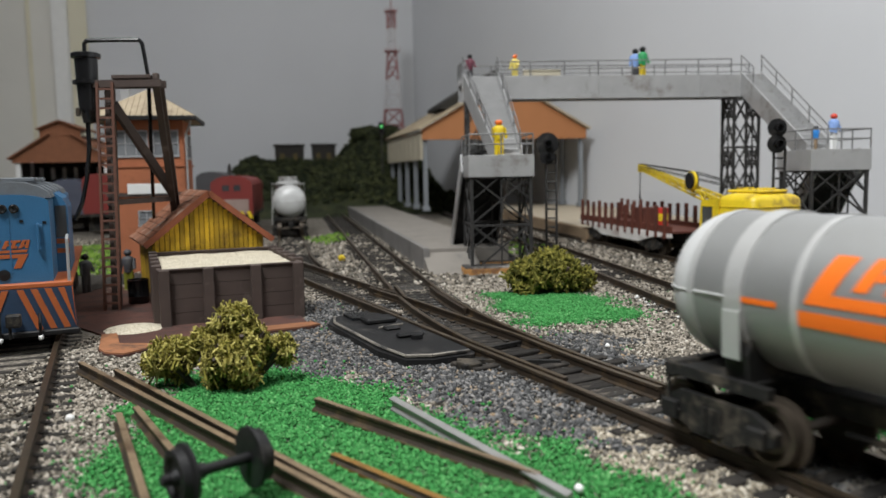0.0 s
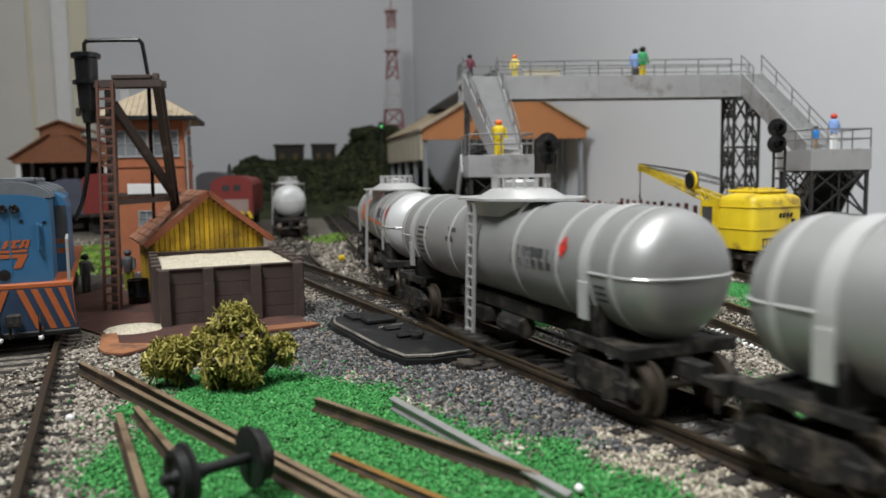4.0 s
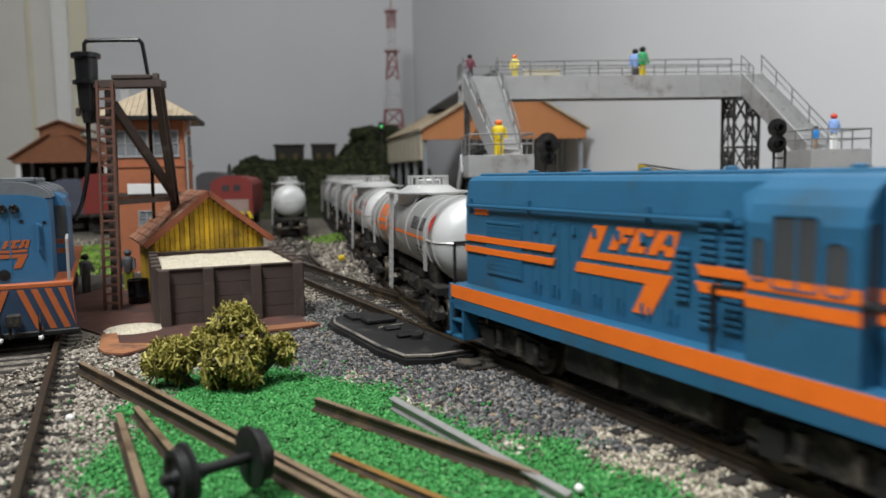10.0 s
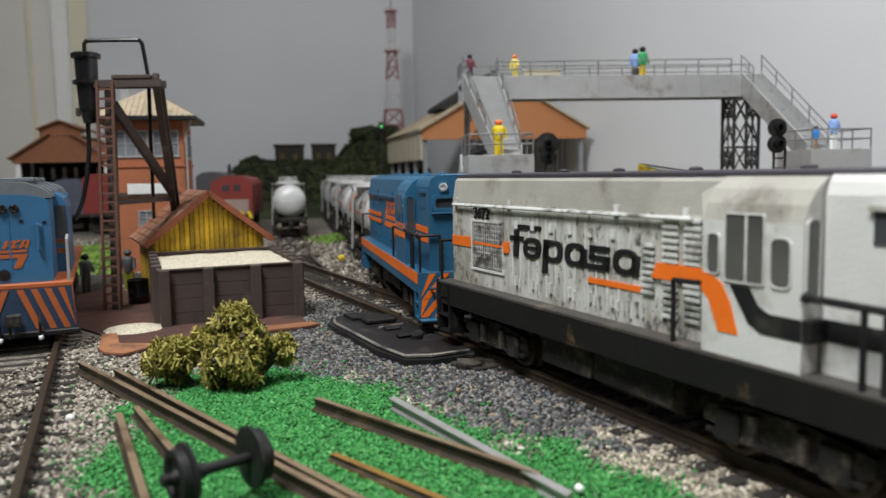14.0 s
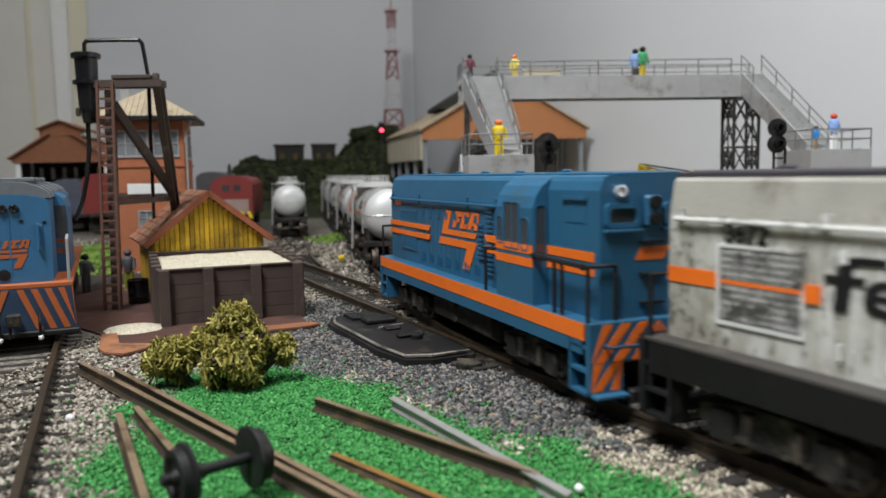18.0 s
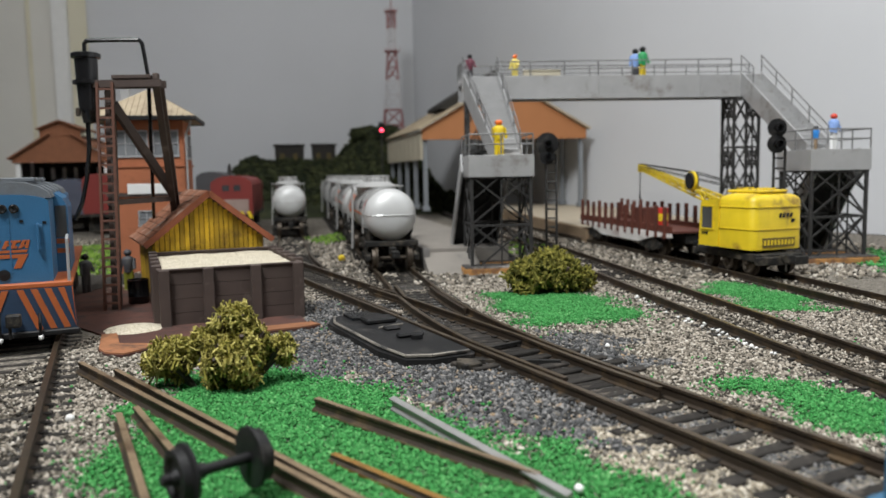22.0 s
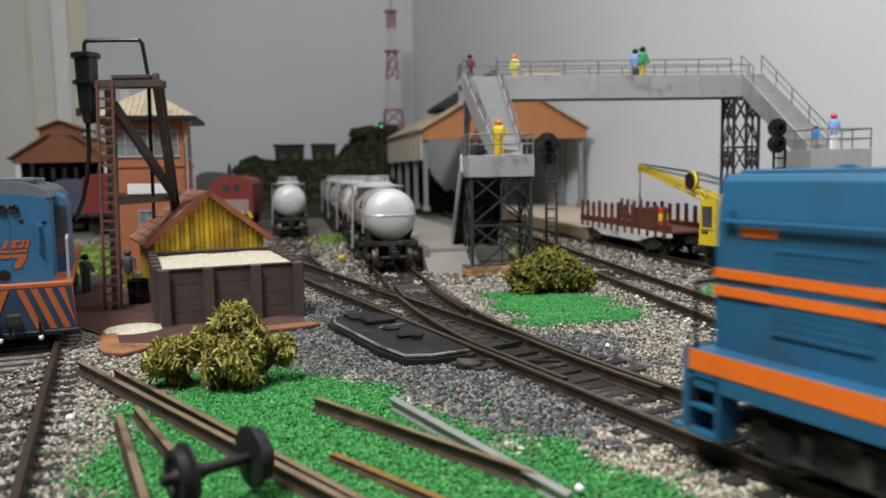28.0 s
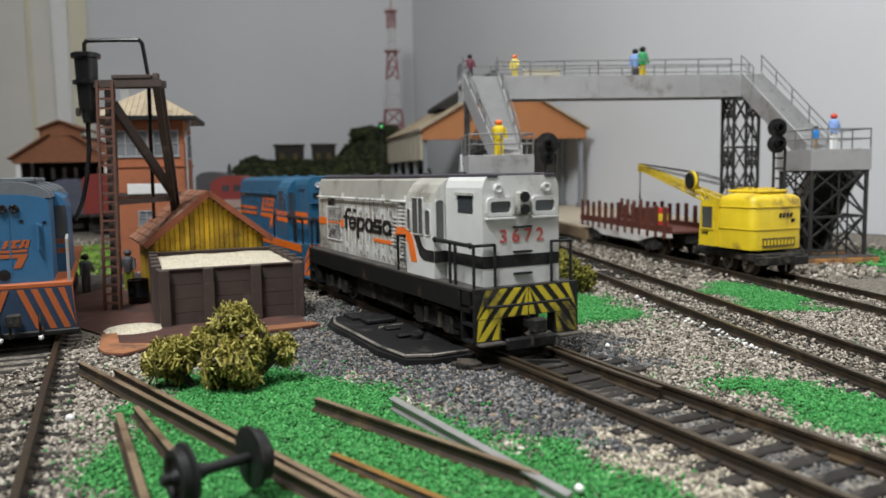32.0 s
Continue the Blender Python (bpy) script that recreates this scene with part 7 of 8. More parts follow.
for x in (9, BX + 15.5):
    lattice("pier", x + 3, x + 19, 97, 113, 0, DZ - 10, 3, fb)
    bm = B()
    box(bm, x - 4, x + 24, 92, 118, -2, 0.8, 0.3)
    part("footing", bm, M_FOOT, fb)


def light_signal(label, x, y, z, h, discs):
    t = thing("light_signal", label, "signal", x, y, z, group="round signals")
    bm = B()
    rod(bm, (-2.6, 0.6, 0), (-2.6, 0.6, h), 0.75, 8)
    part("mast", bm, M_LATTICE, t)
    bm = B()
    rod(bm, (3.0, 0.6, 0), (3.0, 0.6, h), 0.7, 6)
    for k in range(int(h / 5)):
        rod(bm, (-2.6, 0.6, 3 + k * 5), (3.0, 0.6, 3 + k * 5), 0.5, 5)
    part("ladder", bm, M_LATTICE, t)
    for zz, r in discs:
        bm = B()
        lathe(bm, [(r, 0.5), (r, -0.6), (r * 0.5, -0.8), (0.2, -0.8)], 24, (-2.2, -1.6, zz), "y")
        d = part("target_disc", bm, M_BLACK, t)
        bm = B()
        lathe(bm, [(2.0, -0.8), (2.1, -4.0), (1.6, -4.0), (1.5, -1.5), (0.1, -1.4)], 14, (-2.2, -1.6, zz), "y")
        part("lens_hood", bm, M_GLOSSBLACK, d)
        bm = B()
        box(bm, -4.4, 0.6, -1.0, 4.0, zz - 2.4, zz + 2.4, 0.6)
        part("lamp_case", bm, M_BLACK, d)
    bm = B()
    box(bm, -3, 7, -3, 4, -1.2, 0.6, 0.3)
    part("base", bm, M_FOOT, t)
    return t


light_signal("round black signal on a dark ladder mast", 60, 420, -3, 58, [(63.5, 6.2), (56.5, 4.2)])
light_signal("double round black signal beside the wall bridge", 167.5, 380, -3, 58, [(67.8, 4.6), (60.0, 4.6)])


def figurine(name_label, x, y, z, h, rz, low, mid, top, arms=True):
    """A painted model figure as one plain mesh."""
    bm = B()
    s = h / 20.0

    def add(lo, hi, idx, fn):
        n0 = len(bm.faces)
        fn()
        bm.faces.ensure_lookup_table()
        for f in bm.faces[n0:]:
            f.material_index = idx
    add(0, 0, 0, lambda: (rod(bm, (-1.1 * s, 0, 0), (-0.8 * s, 0, 9.5 * s), 0.95 * s, 8, 1.25 * s), rod(bm, (1.1 * s, 0, 0), (0.8 * s, 0, 9.5 * s), 0.95 * s, 8, 1.25 * s)))
    add(0, 0, 1, lambda: lathe(bm, [(1.7 * s, 9 * s), (1.9 * s, 11 * s), (2.5 * s, 15 * s), (1.9 * s, 16.2 * s), (0.8 * s, 16.8 * s)], 10))
    if arms:
        add(0, 0, 1, lambda: (rod(bm, (-2.4 * s, 0, 15.4 * s), (-3.0 * s, -0.8 * s, 9.5 * s), 0.75 * s, 6), rod(bm, (2.4 * s, 0, 15.4 * s), (2.8 * s, -1.8 * s, 10.5 * s), 0.75 * s, 6)))
    add(0, 0, 2, lambda: bmesh.ops.create_icosphere(bm, subdivisions=2, radius=1.65 * s, matrix=Matrix.Translation((0, 0, 18.2 * s))))
    ob = part("figurine", bm, low, smooth=True)
    ob.data.materials.append(mid)
    ob.data.materials.append(top)
    bulk = 1.35 if mid is M_YELLOW else 1.15
    ob.data.transform(Matrix.Diagonal((bulk, bulk, 1, 1)))
    ob.matrix_world = pose(x * MM, y * MM, z * MM, 0, 0, rz)
    return tagged(ob, name_label, "figurine", group="painted model figures")


figurine("painted figurine in dark red on the footbridge", 18.5, 470, 100, 17, 20, M_DARKGREY, M_MAROON, M_BLACK)
figurine("painted figurine in yellow with orange cap on the footbridge", 46, 474, 100, 17, -30, M_YELLOW2, M_YELLOW2, M_ORANGE)
figurine("painted figurine in green and yellow on the footbridge", 126, 482, 100, 21.5, 40, M_YELLOW, M_GREEN, M_BLACK)
figurine("painted figurine in light blue on the footbridge", 122.5, 486, 100, 21, 10, M_DARKGREY, M_SKYBLUE, M_BLACK)
figurine("painted figurine in yellow overalls with orange helmet on the landing", 28.5, 378, 53.9, 17.6, 160, M_YELLOW, M_YELLOW, M_ORANGE)
figurine("painted figurine in white and blue with red hair on the landing", 201, 394, 54, 18.5, 30, M_WHITEPAINT, M_SKYBLUE, M_REDHAIR)
figurine("small painted figurine in bright blue on the landing", 192, 394, 54, 12.5, 70, M_OCHRE, M_BRIGHTBLUE, M_DARKGREY)
figurine("dark painted figurine standing beside the parked locomotive", -154, 326, -3, 17.5, 70, M_DARKGREY, M_DARKGREY, M_BLACK)
figurine("painted figurine in grey and green behind the ladder", -138, 332, -3, 18.5, 10, M_OLIVE, M_DARKGREY, M_DARKGREY)

# ---- crane and flat wagon ----
cr = thing("rail_crane", "yellow rail crane with lattice boom", "crane", 140.0, 337, 0, 90 + 10)
bm = B()
box(bm, -16, 34, -11, 11, 5.5, 9.0, 0.4)
ch = part("chassis", bm, M_CHASSIS, cr)
for x in (-8, 8, 24):
    wheelset(ch, x, 4.4)
bm = B()
box(bm, -18.5, -16, -12, 12, 4.5, 8, 0.3)
part("buffer_beam", bm, M_CHASSIS, cr)
bm = B()
box(bm, 34, 36.5, -12, 12, 4.5, 8, 0.3)
part("buffer_beam", bm, M_CHASSIS, cr)
coupler(cr, -17, -1)
coupler(cr, 35, 1)
bm = B()
lathe(bm, [(9, 9), (9, 10.5), (7, 10.6)], 24, (4, 0, 0))
part("turntable", bm, M_CHASSIS, cr)
bm = B()
last = None
for inset, z in ((0, 10.4), (0, 31.2), (0.6, 32.6), (1.8, 33.6), (4.0, 34.4), (7.0, 34.7)):
    ring = [bm.verts.new((*p, z)) for p in rounded(-11 + inset, 12 - inset, -14 + inset, 14 - inset, 3.6, 5)]
    if last:
        for k in range(len(ring)):
            bm.faces.new((last[k], last[(k + 1) % len(ring)], ring[(k + 1) % len(ring)], ring[k]))
    else:
        bm.faces.new(ring[::-1])
    last = ring
bm.faces.new(last)
body = part("house", bm, M_YELLOW, cr, smooth=True)
bm = B()
prism(bm, [(10, 10.6), (23, 10.6), (22, 29.6), (21, 31.2), (10, 32)], "y", 2.5, 14.2)
cabc = part("cab", bm, M_YELLOW, cr)
bm = B()
box(bm, 13.6, 20.6, 14.2, 14.4, 18.6, 28.4, 0.05)
part("window", bm, M_CABGLASS, cabc)
bm = B()
for q in ((13, 21.2, 18, 18.6), (13, 21.2, 28.4, 29), (13, 13.6, 18.6, 28.4), (20.6, 21.2, 18.6, 28.4)):
    box(bm, q[0], q[1], 14.2, 14.7, q[2], q[3])
part("window_frame", bm, M_YELLOW, cabc)
bm = B()
box(bm, -11.35, -11, -9, 9, 11.5, 15.5, 0.1)
plate = part("rear_plate", bm, M_DARKYEL, body, "dark worn plate across the back")
for k in range(9):
    bm = B()
    box(bm, -11.5, -11.35, -8 + k * 1.9, -6.9 + k * 1.9, 12.4, 14.6)
    part("lettering_bar", bm, M_YELLOW, plate)
for z in (19.0, 28.5):
    bm = B()
    band_ring(bm, rounded(-11.35, 12.35, -14.35, 14.35, 3.9, 5), rounded(-10.8, 11.8, -13.8, 13.8, 3.4, 5), "z", z, z + 0.35)
    part("body_rib", bm, M_YELLOW, body)
bm = B()
for y0 in (-7, -5, -3, -1):
    prism(bm, [(y0, 24.0), (y0 + 1.2, 24.0), (y0 + 0.6, 26), (y0 - 0.6, 26)], "x", -11.25, -11)
prism(bm, [(-8, 21.8), (-6.5, 21.8), (-7, 23.4), (-9, 23.4)], "x", -11.25, -11)
part("maker_mark", bm, M_BLACK, body, "black maker's mark")
bm = B()
box(bm, -8, 12, -8, 8, 34.6, 36.0, 0.5)
for x in (-6, -2, 6, 10):
    box(bm, x, x + 1.5, -3, 3, 36, 36.8, 0.2)
part("roof_hatch", bm, M_YELLOW, body)
bm = B()
for k in range(3):
    prism(bm, [(17.0 + k * 1.5, 15.6), (18.0 + k * 1.5, 15.6), (17.7 + k * 1.5, 17.2), (16.7 + k * 1.5, 17.2)], "y", 14.2, 14.4)
part("maker_mark", bm, M_BLACK, cabc, "black maker's mark")
SLEW = Matrix.Translation((0.003, 0, 0)) @ Matrix.Rotation(radians(11), 4, "Z") @ Matrix.Translation((-0.003, 0, 0))
for ob in (body, cabc):
    ob.matrix_local = SLEW
bm = B()
b0, b1 = Vector((16, -1, 26)), Vector((124, -1, 47))
for yy in (-3.2, 3.2):
    for zz in (-2.2, 2.2):
        beam(bm, b0 + Vector((0, yy, zz)), b1 + Vector((0, yy * 0.35, zz * 0.5)), 0.9, 0.9)
for k in range(22):
    f0, f1 = k / 22, (k + 1) / 22
    pa, pb = b0.lerp(b1, f0), b0.lerp(b1, f1)
    sa, sb_ = 1 - 0.6 * f0, 1 - 0.6 * f1
    for yy in (-3.2, 3.2):
        sgn = 1 if k % 2 else -1
        beam(bm, pa + Vector((0, yy * sa, 2.2 * sgn * sa)), pb + Vector((0, yy * sb_, -2.2 * sgn * sb_)), 0.7, 0.6)
    sgn = 1 if k % 2 else -1
    beam(bm, pa + Vector((0, 3.2 * sgn * sa, 2.2 * sa)), pb + Vector((0, -3.2 * sgn * sb_, 2.2 * sb_)), 0.6, 0.5)
boom = part("boom", bm, M_YELLOW, cr)
bm = B()
lathe(bm, [(0.6, -1.6), (4.0, -1.8), (4.2, -1.0), (3.4, 0), (4.2, 1.0), (4.0, 1.8), (0.6, 1.6)], 22, (56, 2.2, 39.5), "y")
part("rope_wheel", bm, M_BLACK, boom, smooth=True)
bm = B()
lathe(bm, [(4.4, -0.7), (4.9, -0.7), (4.9, 0.7), (4.4, 0.7)], 22, (56, 2.2, 39.5), "y")
part("wheel_guard", bm, M_YELLOW, boom)
bm = B()
for yy in (-2, 1.5):
    rod(bm, (4, yy, 36), (56, yy, 43.5), 0.3, 5)
    rod(bm, (56, yy, 43.5), (123, yy * 0.5, 49), 0.3, 5)
    rod(bm, (6, yy, 35), (120, yy, 47.5), 0.25, 5)
part("rope", bm, M_BLACK, cr, "dark hoisting ropes")
bm = B()
lathe(bm, [(0.4, -1), (2.6, -1), (2.6, 1), (0.4, 1)], 14, (124, -1, 46.5), "y")
part("tip_sheave", bm, M_YELLOW, boom)
bm = B()
rod(bm, (125, -1, 46), (125, -1, 31), 0.3, 5)
pipe(bm, [(125, -1, 31), (125.6, -1, 29.6), (125, -1, 28.4), (124, -1, 28.8)], 0.5, 6)
part("hook", bm, M_BLACK, cr)

fl = thing("flat_wagon", "brown stake flat wagon with white-edged frame", "flat wagon", 130.2, 392, 0, 90 + 10)
FLN = 132.0
bm = B()
prism(bm, [(0, 12.5), (FLN, 12.5), (FLN, 10.4), (FLN - 18, 10.0), (FLN - 40, 5.6), (40, 5.6), (18, 10.0), (0, 10.4)], "y", 12.6, 13.8)
part("side_sill", bm, M_WORNWHITE, fl, "chipped white fish-belly side sill")
bm = B()
prism(bm, [(0, 12.5), (FLN, 12.5), (FLN, 10.4), (FLN - 18, 10.0), (FLN - 40, 5.6), (40, 5.6), (18, 10.0), (0, 10.4)], "y", -13.8, -12.6)
part("side_sill", bm, M_WORNWHITE, fl)
for k in range(24):
    bm = B()
    x = 0.2 + k * FLN / 24
    box(bm, x, x + FLN / 24 - 0.4, -13.6, 13.6, 12.5, 13.6, 0.1)
    part("deck_plank", bm, M_STAKE, fl)
bm = B()
box(bm, 2, FLN - 2, -4, 4, 7, 12.4)
part("centre_sill", bm, M_CHASSIS, fl)
for x in (26, FLN - 26):
    freight_bogie(fl, x)
for sy in (-1, 1):
    for k in range(13):
        x = 6 + k * (FLN - 12) / 12
        bm = B()
        box(bm, x - 0.9, x + 0.9, min(sy * 13.0, sy * 14.8), max(sy * 13.0, sy * 14.8), 9.5, 26.0 + 0.6 * math.sin(k * 2.3), 0.2)
        part("stake", bm, M_STAKE, fl)
    bm = B()
    box(bm, 0, FLN, min(sy * 12.6, sy * 13.4), max(sy * 12.6, sy * 13.4), 13.6, 16.2, 0.1)
    part("side_rail", bm, M_STAKE, fl)
for k in range(3):
    bm = B()
    x = 30 + k * 34
    box(bm, x, x + 7, 13.8, 14.1, 8.0, 12.2, 0.1)
    part("panel", bm, M_WORNWHITE, fl)
coupler(fl, 0, -1)
coupler(fl, FLN, 1)
ld = thing("load_crate", "brown crate with red and yellow drum on the flat wagon", "crate", 126, 416, 13.6, 90 + 10)
bm = B()
box(bm, 24, 36, -5, 6, 0, 10, 0.3)
part("crate_body", bm, M_STAKE, ld)
bm = B()
lathe(bm, [(3.8, 0), (3.8, 4)], 16, (2, 6, 0))
part("drum_bottom", bm, M_RED, ld)
bm = B()
lathe(bm, [(3.8, 4), (3.8, 8)], 16, (2, 6, 0))
part("drum_middle", bm, M_YELLOW, ld)
bm = B()
lathe(bm, [(3.8, 8), (3.8, 11), (0.2, 11.2)], 16, (2, 6, 0))
part("drum_top", bm, M_RED, ld)
# ---- grass, ballast and sleepers ----


def inside(poly, x, y):
    c = np.zeros(len(x), bool)
    n = len(poly)
    for i in range(n):
        (xa, ya), (xb, yb) = poly[i], poly[(i + 1) % n]
        hit = ((ya > y) != (yb > y)) & (x < (xb - xa) * (y - ya) / (yb - ya + 1e-9) + xa)
        c ^= hit
    return c


def wavy(x, y, k):
    """A ragged shift of places, to break the outlines of patches."""
    return (x + 4.0 * np.sin(y * 0.21 + k) + 2.2 * np.sin(x * 0.53 + k * 2) + 1.2 * np.sin(y * 1.3), y + 4.0 * np.sin(x * 0.19 + k * 3) + 2.2 * np.sin(y * 0.47 + x * 0.3) + 1.2 * np.sin(x * 1.7))


GREEN = [
    [(-50, 95), (-56, 116), (-61, 136), (-63, 153), (-68, 178), (-64, 190), (-52, 180), (-40, 188), (-25, 178), (-12, 163), (1, 144), (11, 134), (20, 132), (24, 125), (28, 115), (30, 104), (27, 92)],
    [(19, 305), (34, 311), (51, 301), (62, 280), (62, 252), (49, 239), (31, 240), (23, 272)],
    [(108, 325), (123, 318), (132, 291), (131, 260), (123, 251), (109, 263)],
    [(63, 172), (75, 172), (92, 155), (96, 120), (84, 116), (73, 138), (69, 154)],
    [(-105, 580), (-88, 647), (-70, 572), (-82, 538)],
    [(206, 381), (250, 440), (255, 350), (199, 330)],
    [(40, 440), (70, 470), (60, 560), (48, 520)],
    [(-230, 380), (-180, 360), (-150, 460), (-190, 560), (-300, 560)],
]


def in_green(x, y):
    g = np.zeros(len(x), bool)
    for i, q in enumerate(GREEN):
        wx, wy = wavy(x, y, i)
        g |= inside(q, wx, wy)
    return g


def off_track(x, y, lines):
    """How far each place lies from the nearest of the tracks' middle lines."""
    best = np.full(len(x), 1e9)
    for line in lines:
        for p in line.p:
            if -50 < p.y < 700:
                best = np.minimum(best, np.hypot(x - p.x, y - p.y))
    return best


def ground_z(x, y):
    return np.array([-3.2 + noise.noise((a * 0.03, b * 0.03, 0)) * 0.5 + noise.noise((a * 0.15, b * 0.15, 3)) * 0.25 for a, b in zip(x, y)])


def scatter(name, label, category, x, y, size, mat, lift=0.25, flat=0.75, seed=1):
    """One mesh of small uneven lumps lying on the ground."""
    rng = np.random.default_rng(seed)
    n = len(x)
    base = np.array([(1, 0, 0), (-1, 0, 0), (0, 1, 0), (0, -1, 0), (0, 0, 1), (0, 0, -1)], float)
    base = np.vstack([base, [(0.65, 0.65, 0.5), (-0.65, 0.6, 0.45)]])[:6]
    s = rng.uniform(0.6, 1.35, (n, 1, 1)) * size
    v = base[None] * s * rng.uniform(0.65, 1.2, (n, 6, 1))
    v[:, :, 2] *= flat
    v += rng.normal(0, 0.20, (n, 6, 3)) * s
    an = rng.uniform(0, math.tau, n)
    tl = rng.uniform(-0.7, 0.7, n)
    c, sn = np.cos(an)[:, None], np.sin(an)[:, None]
    vx, vy, vz = v[:, :, 0], v[:, :, 1], v[:, :, 2]
    ct, stl = np.cos(tl)[:, None], np.sin(tl)[:, None]
    vy, vz = vy * ct - vz * stl, vy * stl + vz * ct
    v = np.stack([vx * c - vy * sn, vx * sn + vy * c, vz], -1)
    z = ground_z(x, y) + lift * size * rng.uniform(0.2, 1.6, n)
    v = (v + np.stack([x, y, z], -1)[:, None, :]).reshape(-1, 3) * MM
    f = np.array([(0, 2, 4), (2, 1, 4), (1, 3, 4), (3, 0, 4), (2, 0, 5), (1, 2, 5), (3, 1, 5), (0, 3, 5)])
    f = (f[None] + np.arange(n)[:, None, None] * 6).reshape(-1, 3)
    me = bpy.data.meshes.new(name)
    me.vertices.add(len(v))
    me.vertices.foreach_set("co", v.ravel())
    me.loops.add(len(f) * 3)
    me.loops.foreach_set("vertex_index", f.ravel().astype(np.int32))
    me.polygons.add(len(f))
    me.polygons.foreach_set("loop_start", np.arange(0, len(f) * 3, 3, dtype=np.int32))
    me.update()
    me.validate()
    me.materials.append(mat)
    return tagged(new(name, me), label, category, kind="stuff")


def random_places(n, x0, x1, y0, y1, seed):
    rng = np.random.default_rng(seed)
    return rng.uniform(x0, x1, n), rng.uniform(y0, y1, n)


def in_view(x, y, spare=8):
    """The part of the board that can be seen over its front edge."""
    return (np.abs(x) < 0.60 * y + spare) & (y > 88)


TRACKS = [MAIN, SHUNT, YARD2, YARD3, LOCO_ROAD, FAR_ROAD]
DARK = [(-75, 262), (-37, 300), (-18, 240), (20, 226), (34, 232), (54, 212), (52, 184), (40, 176), (36, 148), (25, 132), (9, 136), (-6, 160), (-20, 180), (-44, 186), (-66, 196)]
BEIGE = [(20, 130), (35, 149), (43, 147), (52, 130), (72, 98), (37, 98), (33, 116)]

# near ballast
x, y = random_places(170000, -110, 165, 88, 330, 21)
keep = in_view(x, y) & ((y < 200) | (np.random.default_rng(5).random(len(x)) < 0.62))
x, y = x[keep], y[keep]
d = off_track(x, y, TRACKS)
green = in_green(x, y)
wx, wy = wavy(x, y, 9)
dark = inside(DARK, wx, wy)
beige = inside(BEIGE, wx, wy) & ~dark
built = inside(PAVED, x, y) | inside(SHADED, x, y)
on_rails = np.zeros(len(x), bool)
free = ~green & ~built & (d > 8.5)
rare = np.random.default_rng(6).random(len(x)) < 0.8
between = ~built & (d <= 8.5) & (d > 0.5) & rare & (np.abs(d - 8.9) > 1.6)
scatter("dark_ballast", "dark grey crushed ballast beside the turnout", "ballast", x[free & dark], y[free & dark], 0.62, M_STONE_DARK, seed=31)
scatter("beige_ballast", "beige crushed ballast beside the track", "ballast", x[free & beige], y[free & beige], 0.46, M_STONE_BEIGE, seed=32)
rest = free & ~dark & ~beige
scatter("mixed_ballast", "mixed grey and beige crushed ballast", "ballast", x[rest], y[rest], 0.56, M_STONE_LIGHT, seed=33)
yard = ~built & (off_track(x, y, [YARD2, YARD3, LOCO_ROAD]) <= 7.6) & (d > 0.1) & (np.random.default_rng(7).random(len(x)) < 0.75)
between &= ~yard
scatter("yard_ballast", "mixed ballast half covering the sleepers of the yard", "ballast", x[yard], y[yard], 0.55, M_STONE_LIGHT, 1.3, 0.7, seed=39)
scatter("track_ballast", "small dark ballast between the sleepers", "ballast", x[between], y[between], 0.5, M_STONE_DARK, 0.0, 0.6, seed=34)
# far ballast, coarser spacing
x, y = random_places(22000, -330, 260, 325, 620, 22)
keep = in_view(x, y) & (off_track(x, y, TRACKS) > 8) & ~in_green(x, y) & ~inside(SHADED, x, y)
x, y = x[keep], y[keep]
scatter("far_ballast", "mixed grey ballast of the far yard", "ballast", x, y, 1.15, M_STONE_LIGHT, seed=35)
# turf
x, y = random_places(360000, -80, 140, 88, 330, 23)
rag = np.random.default_rng(41).normal(0, 2.2, (2, len(x)))
keep = in_view(x, y) & in_green(x + rag[0], y + rag[1]) & (off_track(x, y, TRACKS) > 12)
x, y = x[keep], y[keep]
scatter("turf", "bright green foam turf", "grass", x, y, 0.37, M_GRASS, 1.3, 0.95, seed=36)
x, y = random_places(26000, -320, 260, 330, 660, 24)
keep = in_green(x, y) & (off_track(x, y, TRACKS) > 10) & ~inside(SHADED, x, y)
x, y = x[keep], y[keep]
scatter("far_turf", "yellow-green foam turf in the far yard", "grass", x[x < 80], y[x < 80], 1.2, M_GRASSFAR, 0.6, 0.7, seed=37)
scatter("far_turf", "green foam turf by the wall", "grass", x[x >= 80], y[x >= 80], 1.2, M_GRASS, 0.6, 0.7, seed=40)
# pale chips of plaster along the near rail of the yard track
rng = np.random.default_rng(51)
spots = [YARD2.at(v)[0] for v in rng.normal(112, 26, 46)]
x, y = np.array([p.x for p in spots]) - rng.uniform(11.0, 14.5, 46), np.array([p.y for p in spots]) + rng.normal(0, 1.5, 46)
scatter("plaster_chips", "white plaster chips along the yard track", "chips", x, y, 0.85, M_WHITEPAINT, 0.9, 0.6, seed=52)
# stray tufts on the ballast, thick along the edges of the turf and thin farther off
x, y = random_places(60000, -90, 120, 92, 300, 25)
rag = np.random.default_rng(42).normal(0, 7.5, (2, len(x)))
edge = in_green(x + rag[0], y + rag[1]) & (np.random.default_rng(43).random(len(x)) < 0.30)
patch = (np.sin(x * 0.21) * np.sin(y * 0.17 + 1) > 0.45) & (np.random.default_rng(44).random(len(x)) < 0.03)
keep = in_view(x, y) & ~in_green(x, y) & ~inside(PAVED, x, y) & (off_track(x, y, TRACKS) > 10) & (edge | patch)
x, y = x[keep], y[keep]
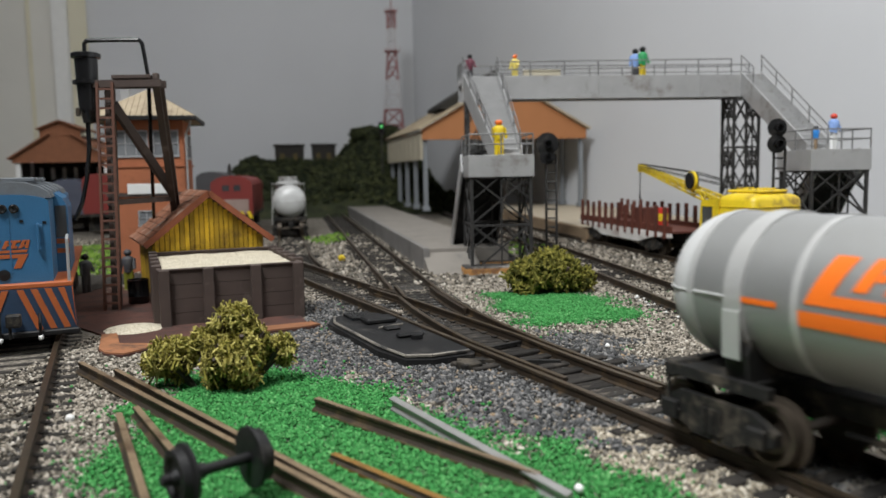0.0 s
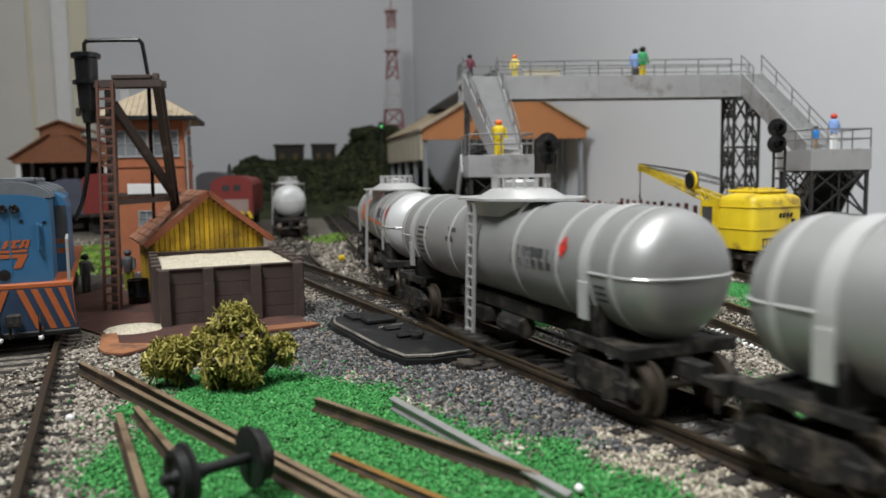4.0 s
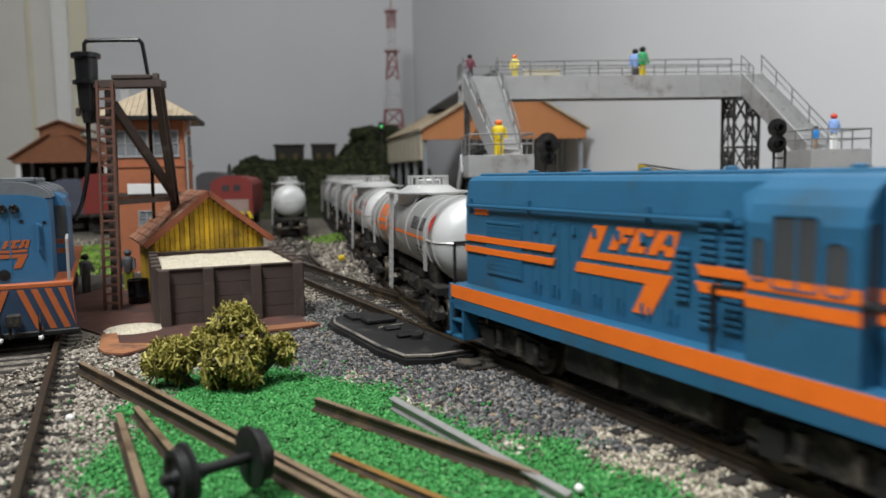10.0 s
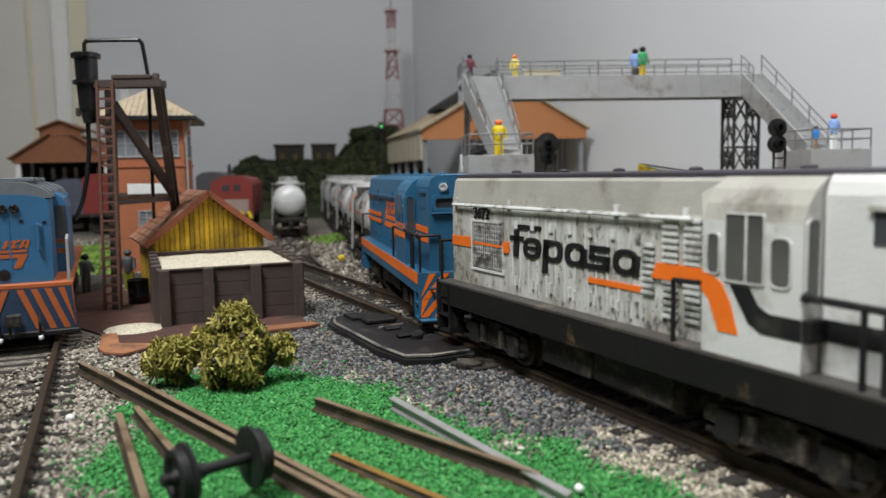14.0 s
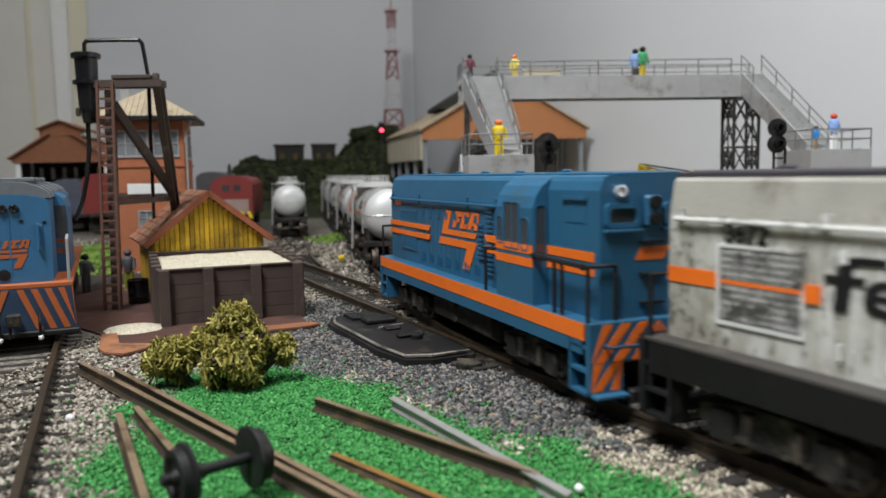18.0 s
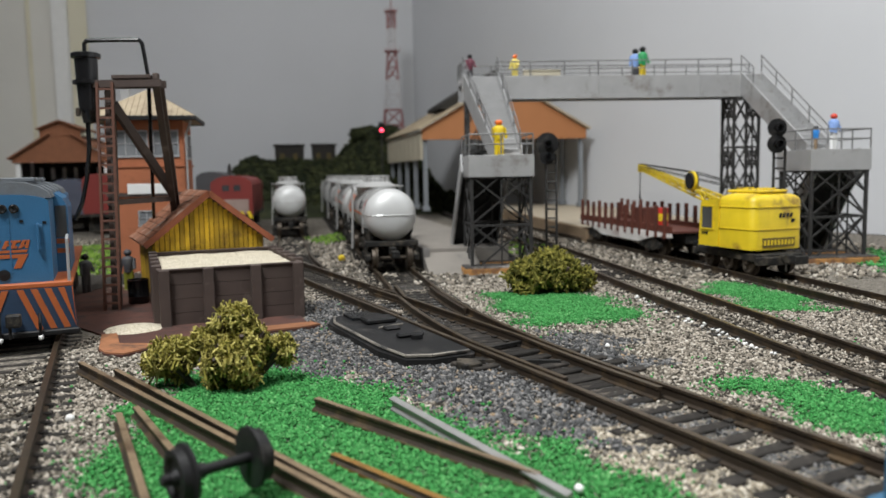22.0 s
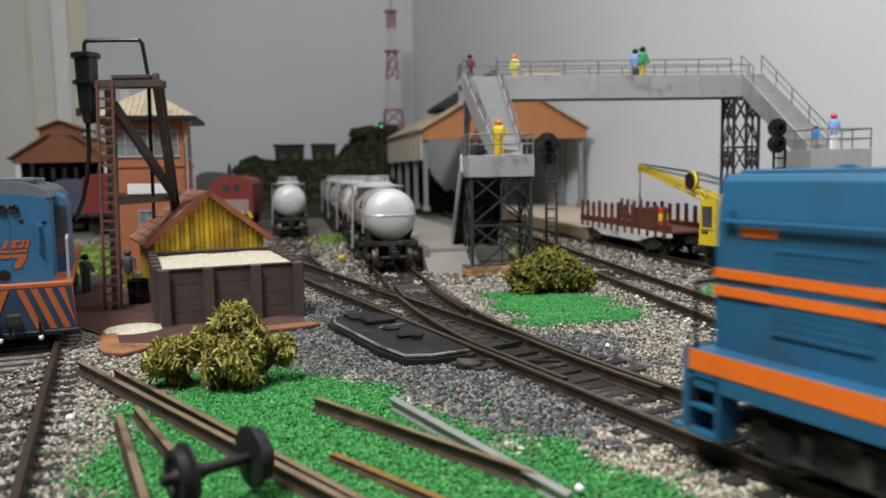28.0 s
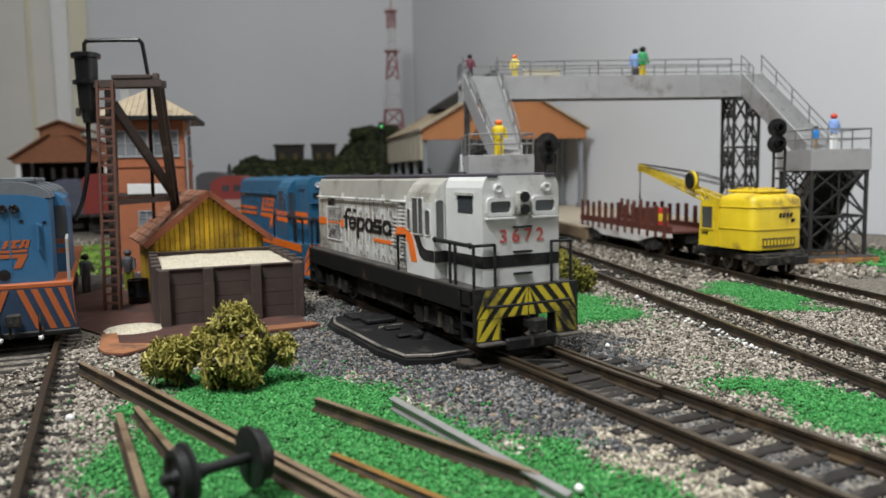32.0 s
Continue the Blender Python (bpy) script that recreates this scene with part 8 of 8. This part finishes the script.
scatter("stray_turf", "stray tufts of green turf on the ballast", "grass", x, y, 0.45, M_GRASS, 1.1, 0.9, seed=38)

for t, line, s0, s1, near, gap in TIES:
    k = s0 + gap / 2
    while k < s1:
        p, a = line.at(k)
        ob = new("sleeper", TIE)
        ob.parent = t
        ob.matrix_local = pose(p.x * MM, p.y * MM, 0, 0, 0, a)
        k += gap

# ---- movement ----
# how far the train stands along its line: seconds and millimetres of the white locomotive
SHUNTING = [(0, -1008), (0.5, -984), (1, -958), (1.5, -925), (2, -885), (2.5, -841), (3, -799), (3.5, -756.5), (4.5, -672), (5.5, -586), (6, -542.5), (6.5, -500), (7, -456.5), (7.5, -411), (8, -364),
            (8.5, -314.5), (9, -261.3), (9.5, -208.4), (10, -164), (10.5, -132.7), (11, -104), (11.5, -74), (12, -43), (12.5, -17), (13, -10.4), (14, -7.4), (15.3, -7.4)]
LEAVING = [(16.0, -8), (16.5, -11.1), (16.75, -17), (17, -28.3), (17.5, -55.5), (18, -90.5), (18.5, -125), (19, -164), (19.5, -202), (20, -238.5), (20.5, -268), (21, -281.5), (21.4, -283.6), (27.2, -283.6)]
RETURNING = [(27.7, -272), (28, -249), (28.3, -218.5), (28.6, -182.6), (29, -142), (29.3, -111.7), (29.6, -83.2), (30, -44.2), (30.3, -20.1), (30.6, 3.6), (31, 37.4), (31.2, 50.8), (31.5, 69.5), (31.8, 97), (32, 107.8)]
BLUE_AHEAD, LAST_AHEAD, PITCH = 148.0, 288.5, 155.0


def roll_wheels(ob, rows):
    """Turns the wheelsets under a vehicle by the way it goes, in steps of less than a quarter turn."""
    for w, r in ROLLING:
        if w.parent.parent is not ob:
            continue
        out = [(rows[0][0], 0.0)]
        for (ta, sa), (tb, sb) in zip(rows, rows[1:]):
            n = max(1, int(abs(sb - sa) / r / 1.2) + 1)
            for k in range(1, n + 1):
                out.append((ta + (tb - ta) * k / n, sa + (sb - sa) * k / n - rows[0][1]))
        base = w.matrix_local.translation
        keys, seen = [], set()
        for t, s in out:
            if frame(t) not in seen:
                seen.add(frame(t))
                keys.append((t, Matrix.Translation(base) @ Matrix.Rotation(s / r, 4, "Y")))
        walk(w, keys)


def motions():
    loco_rows = SHUNTING + LEAVING + RETURNING
    stay = [(32.0, SHUNTING[-1][1])]
    for k, wagon in enumerate(TANKS):
        ahead = LAST_AHEAD + (4 - k) * PITCH
        rows = [(t, s + ahead) for t, s in SHUNTING + stay]
        walk(wagon, [(t, ride(MAIN, s, 55, 55)) for t, s in rows])
        roll_wheels(wagon, rows)
    for ob, ahead in ((BLUE, BLUE_AHEAD), (WHITE, 0.0)):
        rows = [(t, s + ahead) for t, s in loco_rows]
        walk(ob, [(t, ride(MAIN if t < 24 else SHUNT, s, 34, 50)) for t, s in rows])
        roll_wheels(ob, rows)
    # the added shutter of the far signal uncovers the lower lens while the road is closed
    walk(ADDED_SHUTTER, [(0, pose(0, -0.0012, 0.0)), (15.0, pose(0, -0.0012, 0.0)), (15.6, pose(0, -0.0012, 0.0052)), (26.2, pose(0, -0.0012, 0.0052)), (26.8, pose(0, -0.0012, 0.0)), (32, pose(0, -0.0012, 0.0))])


motions()
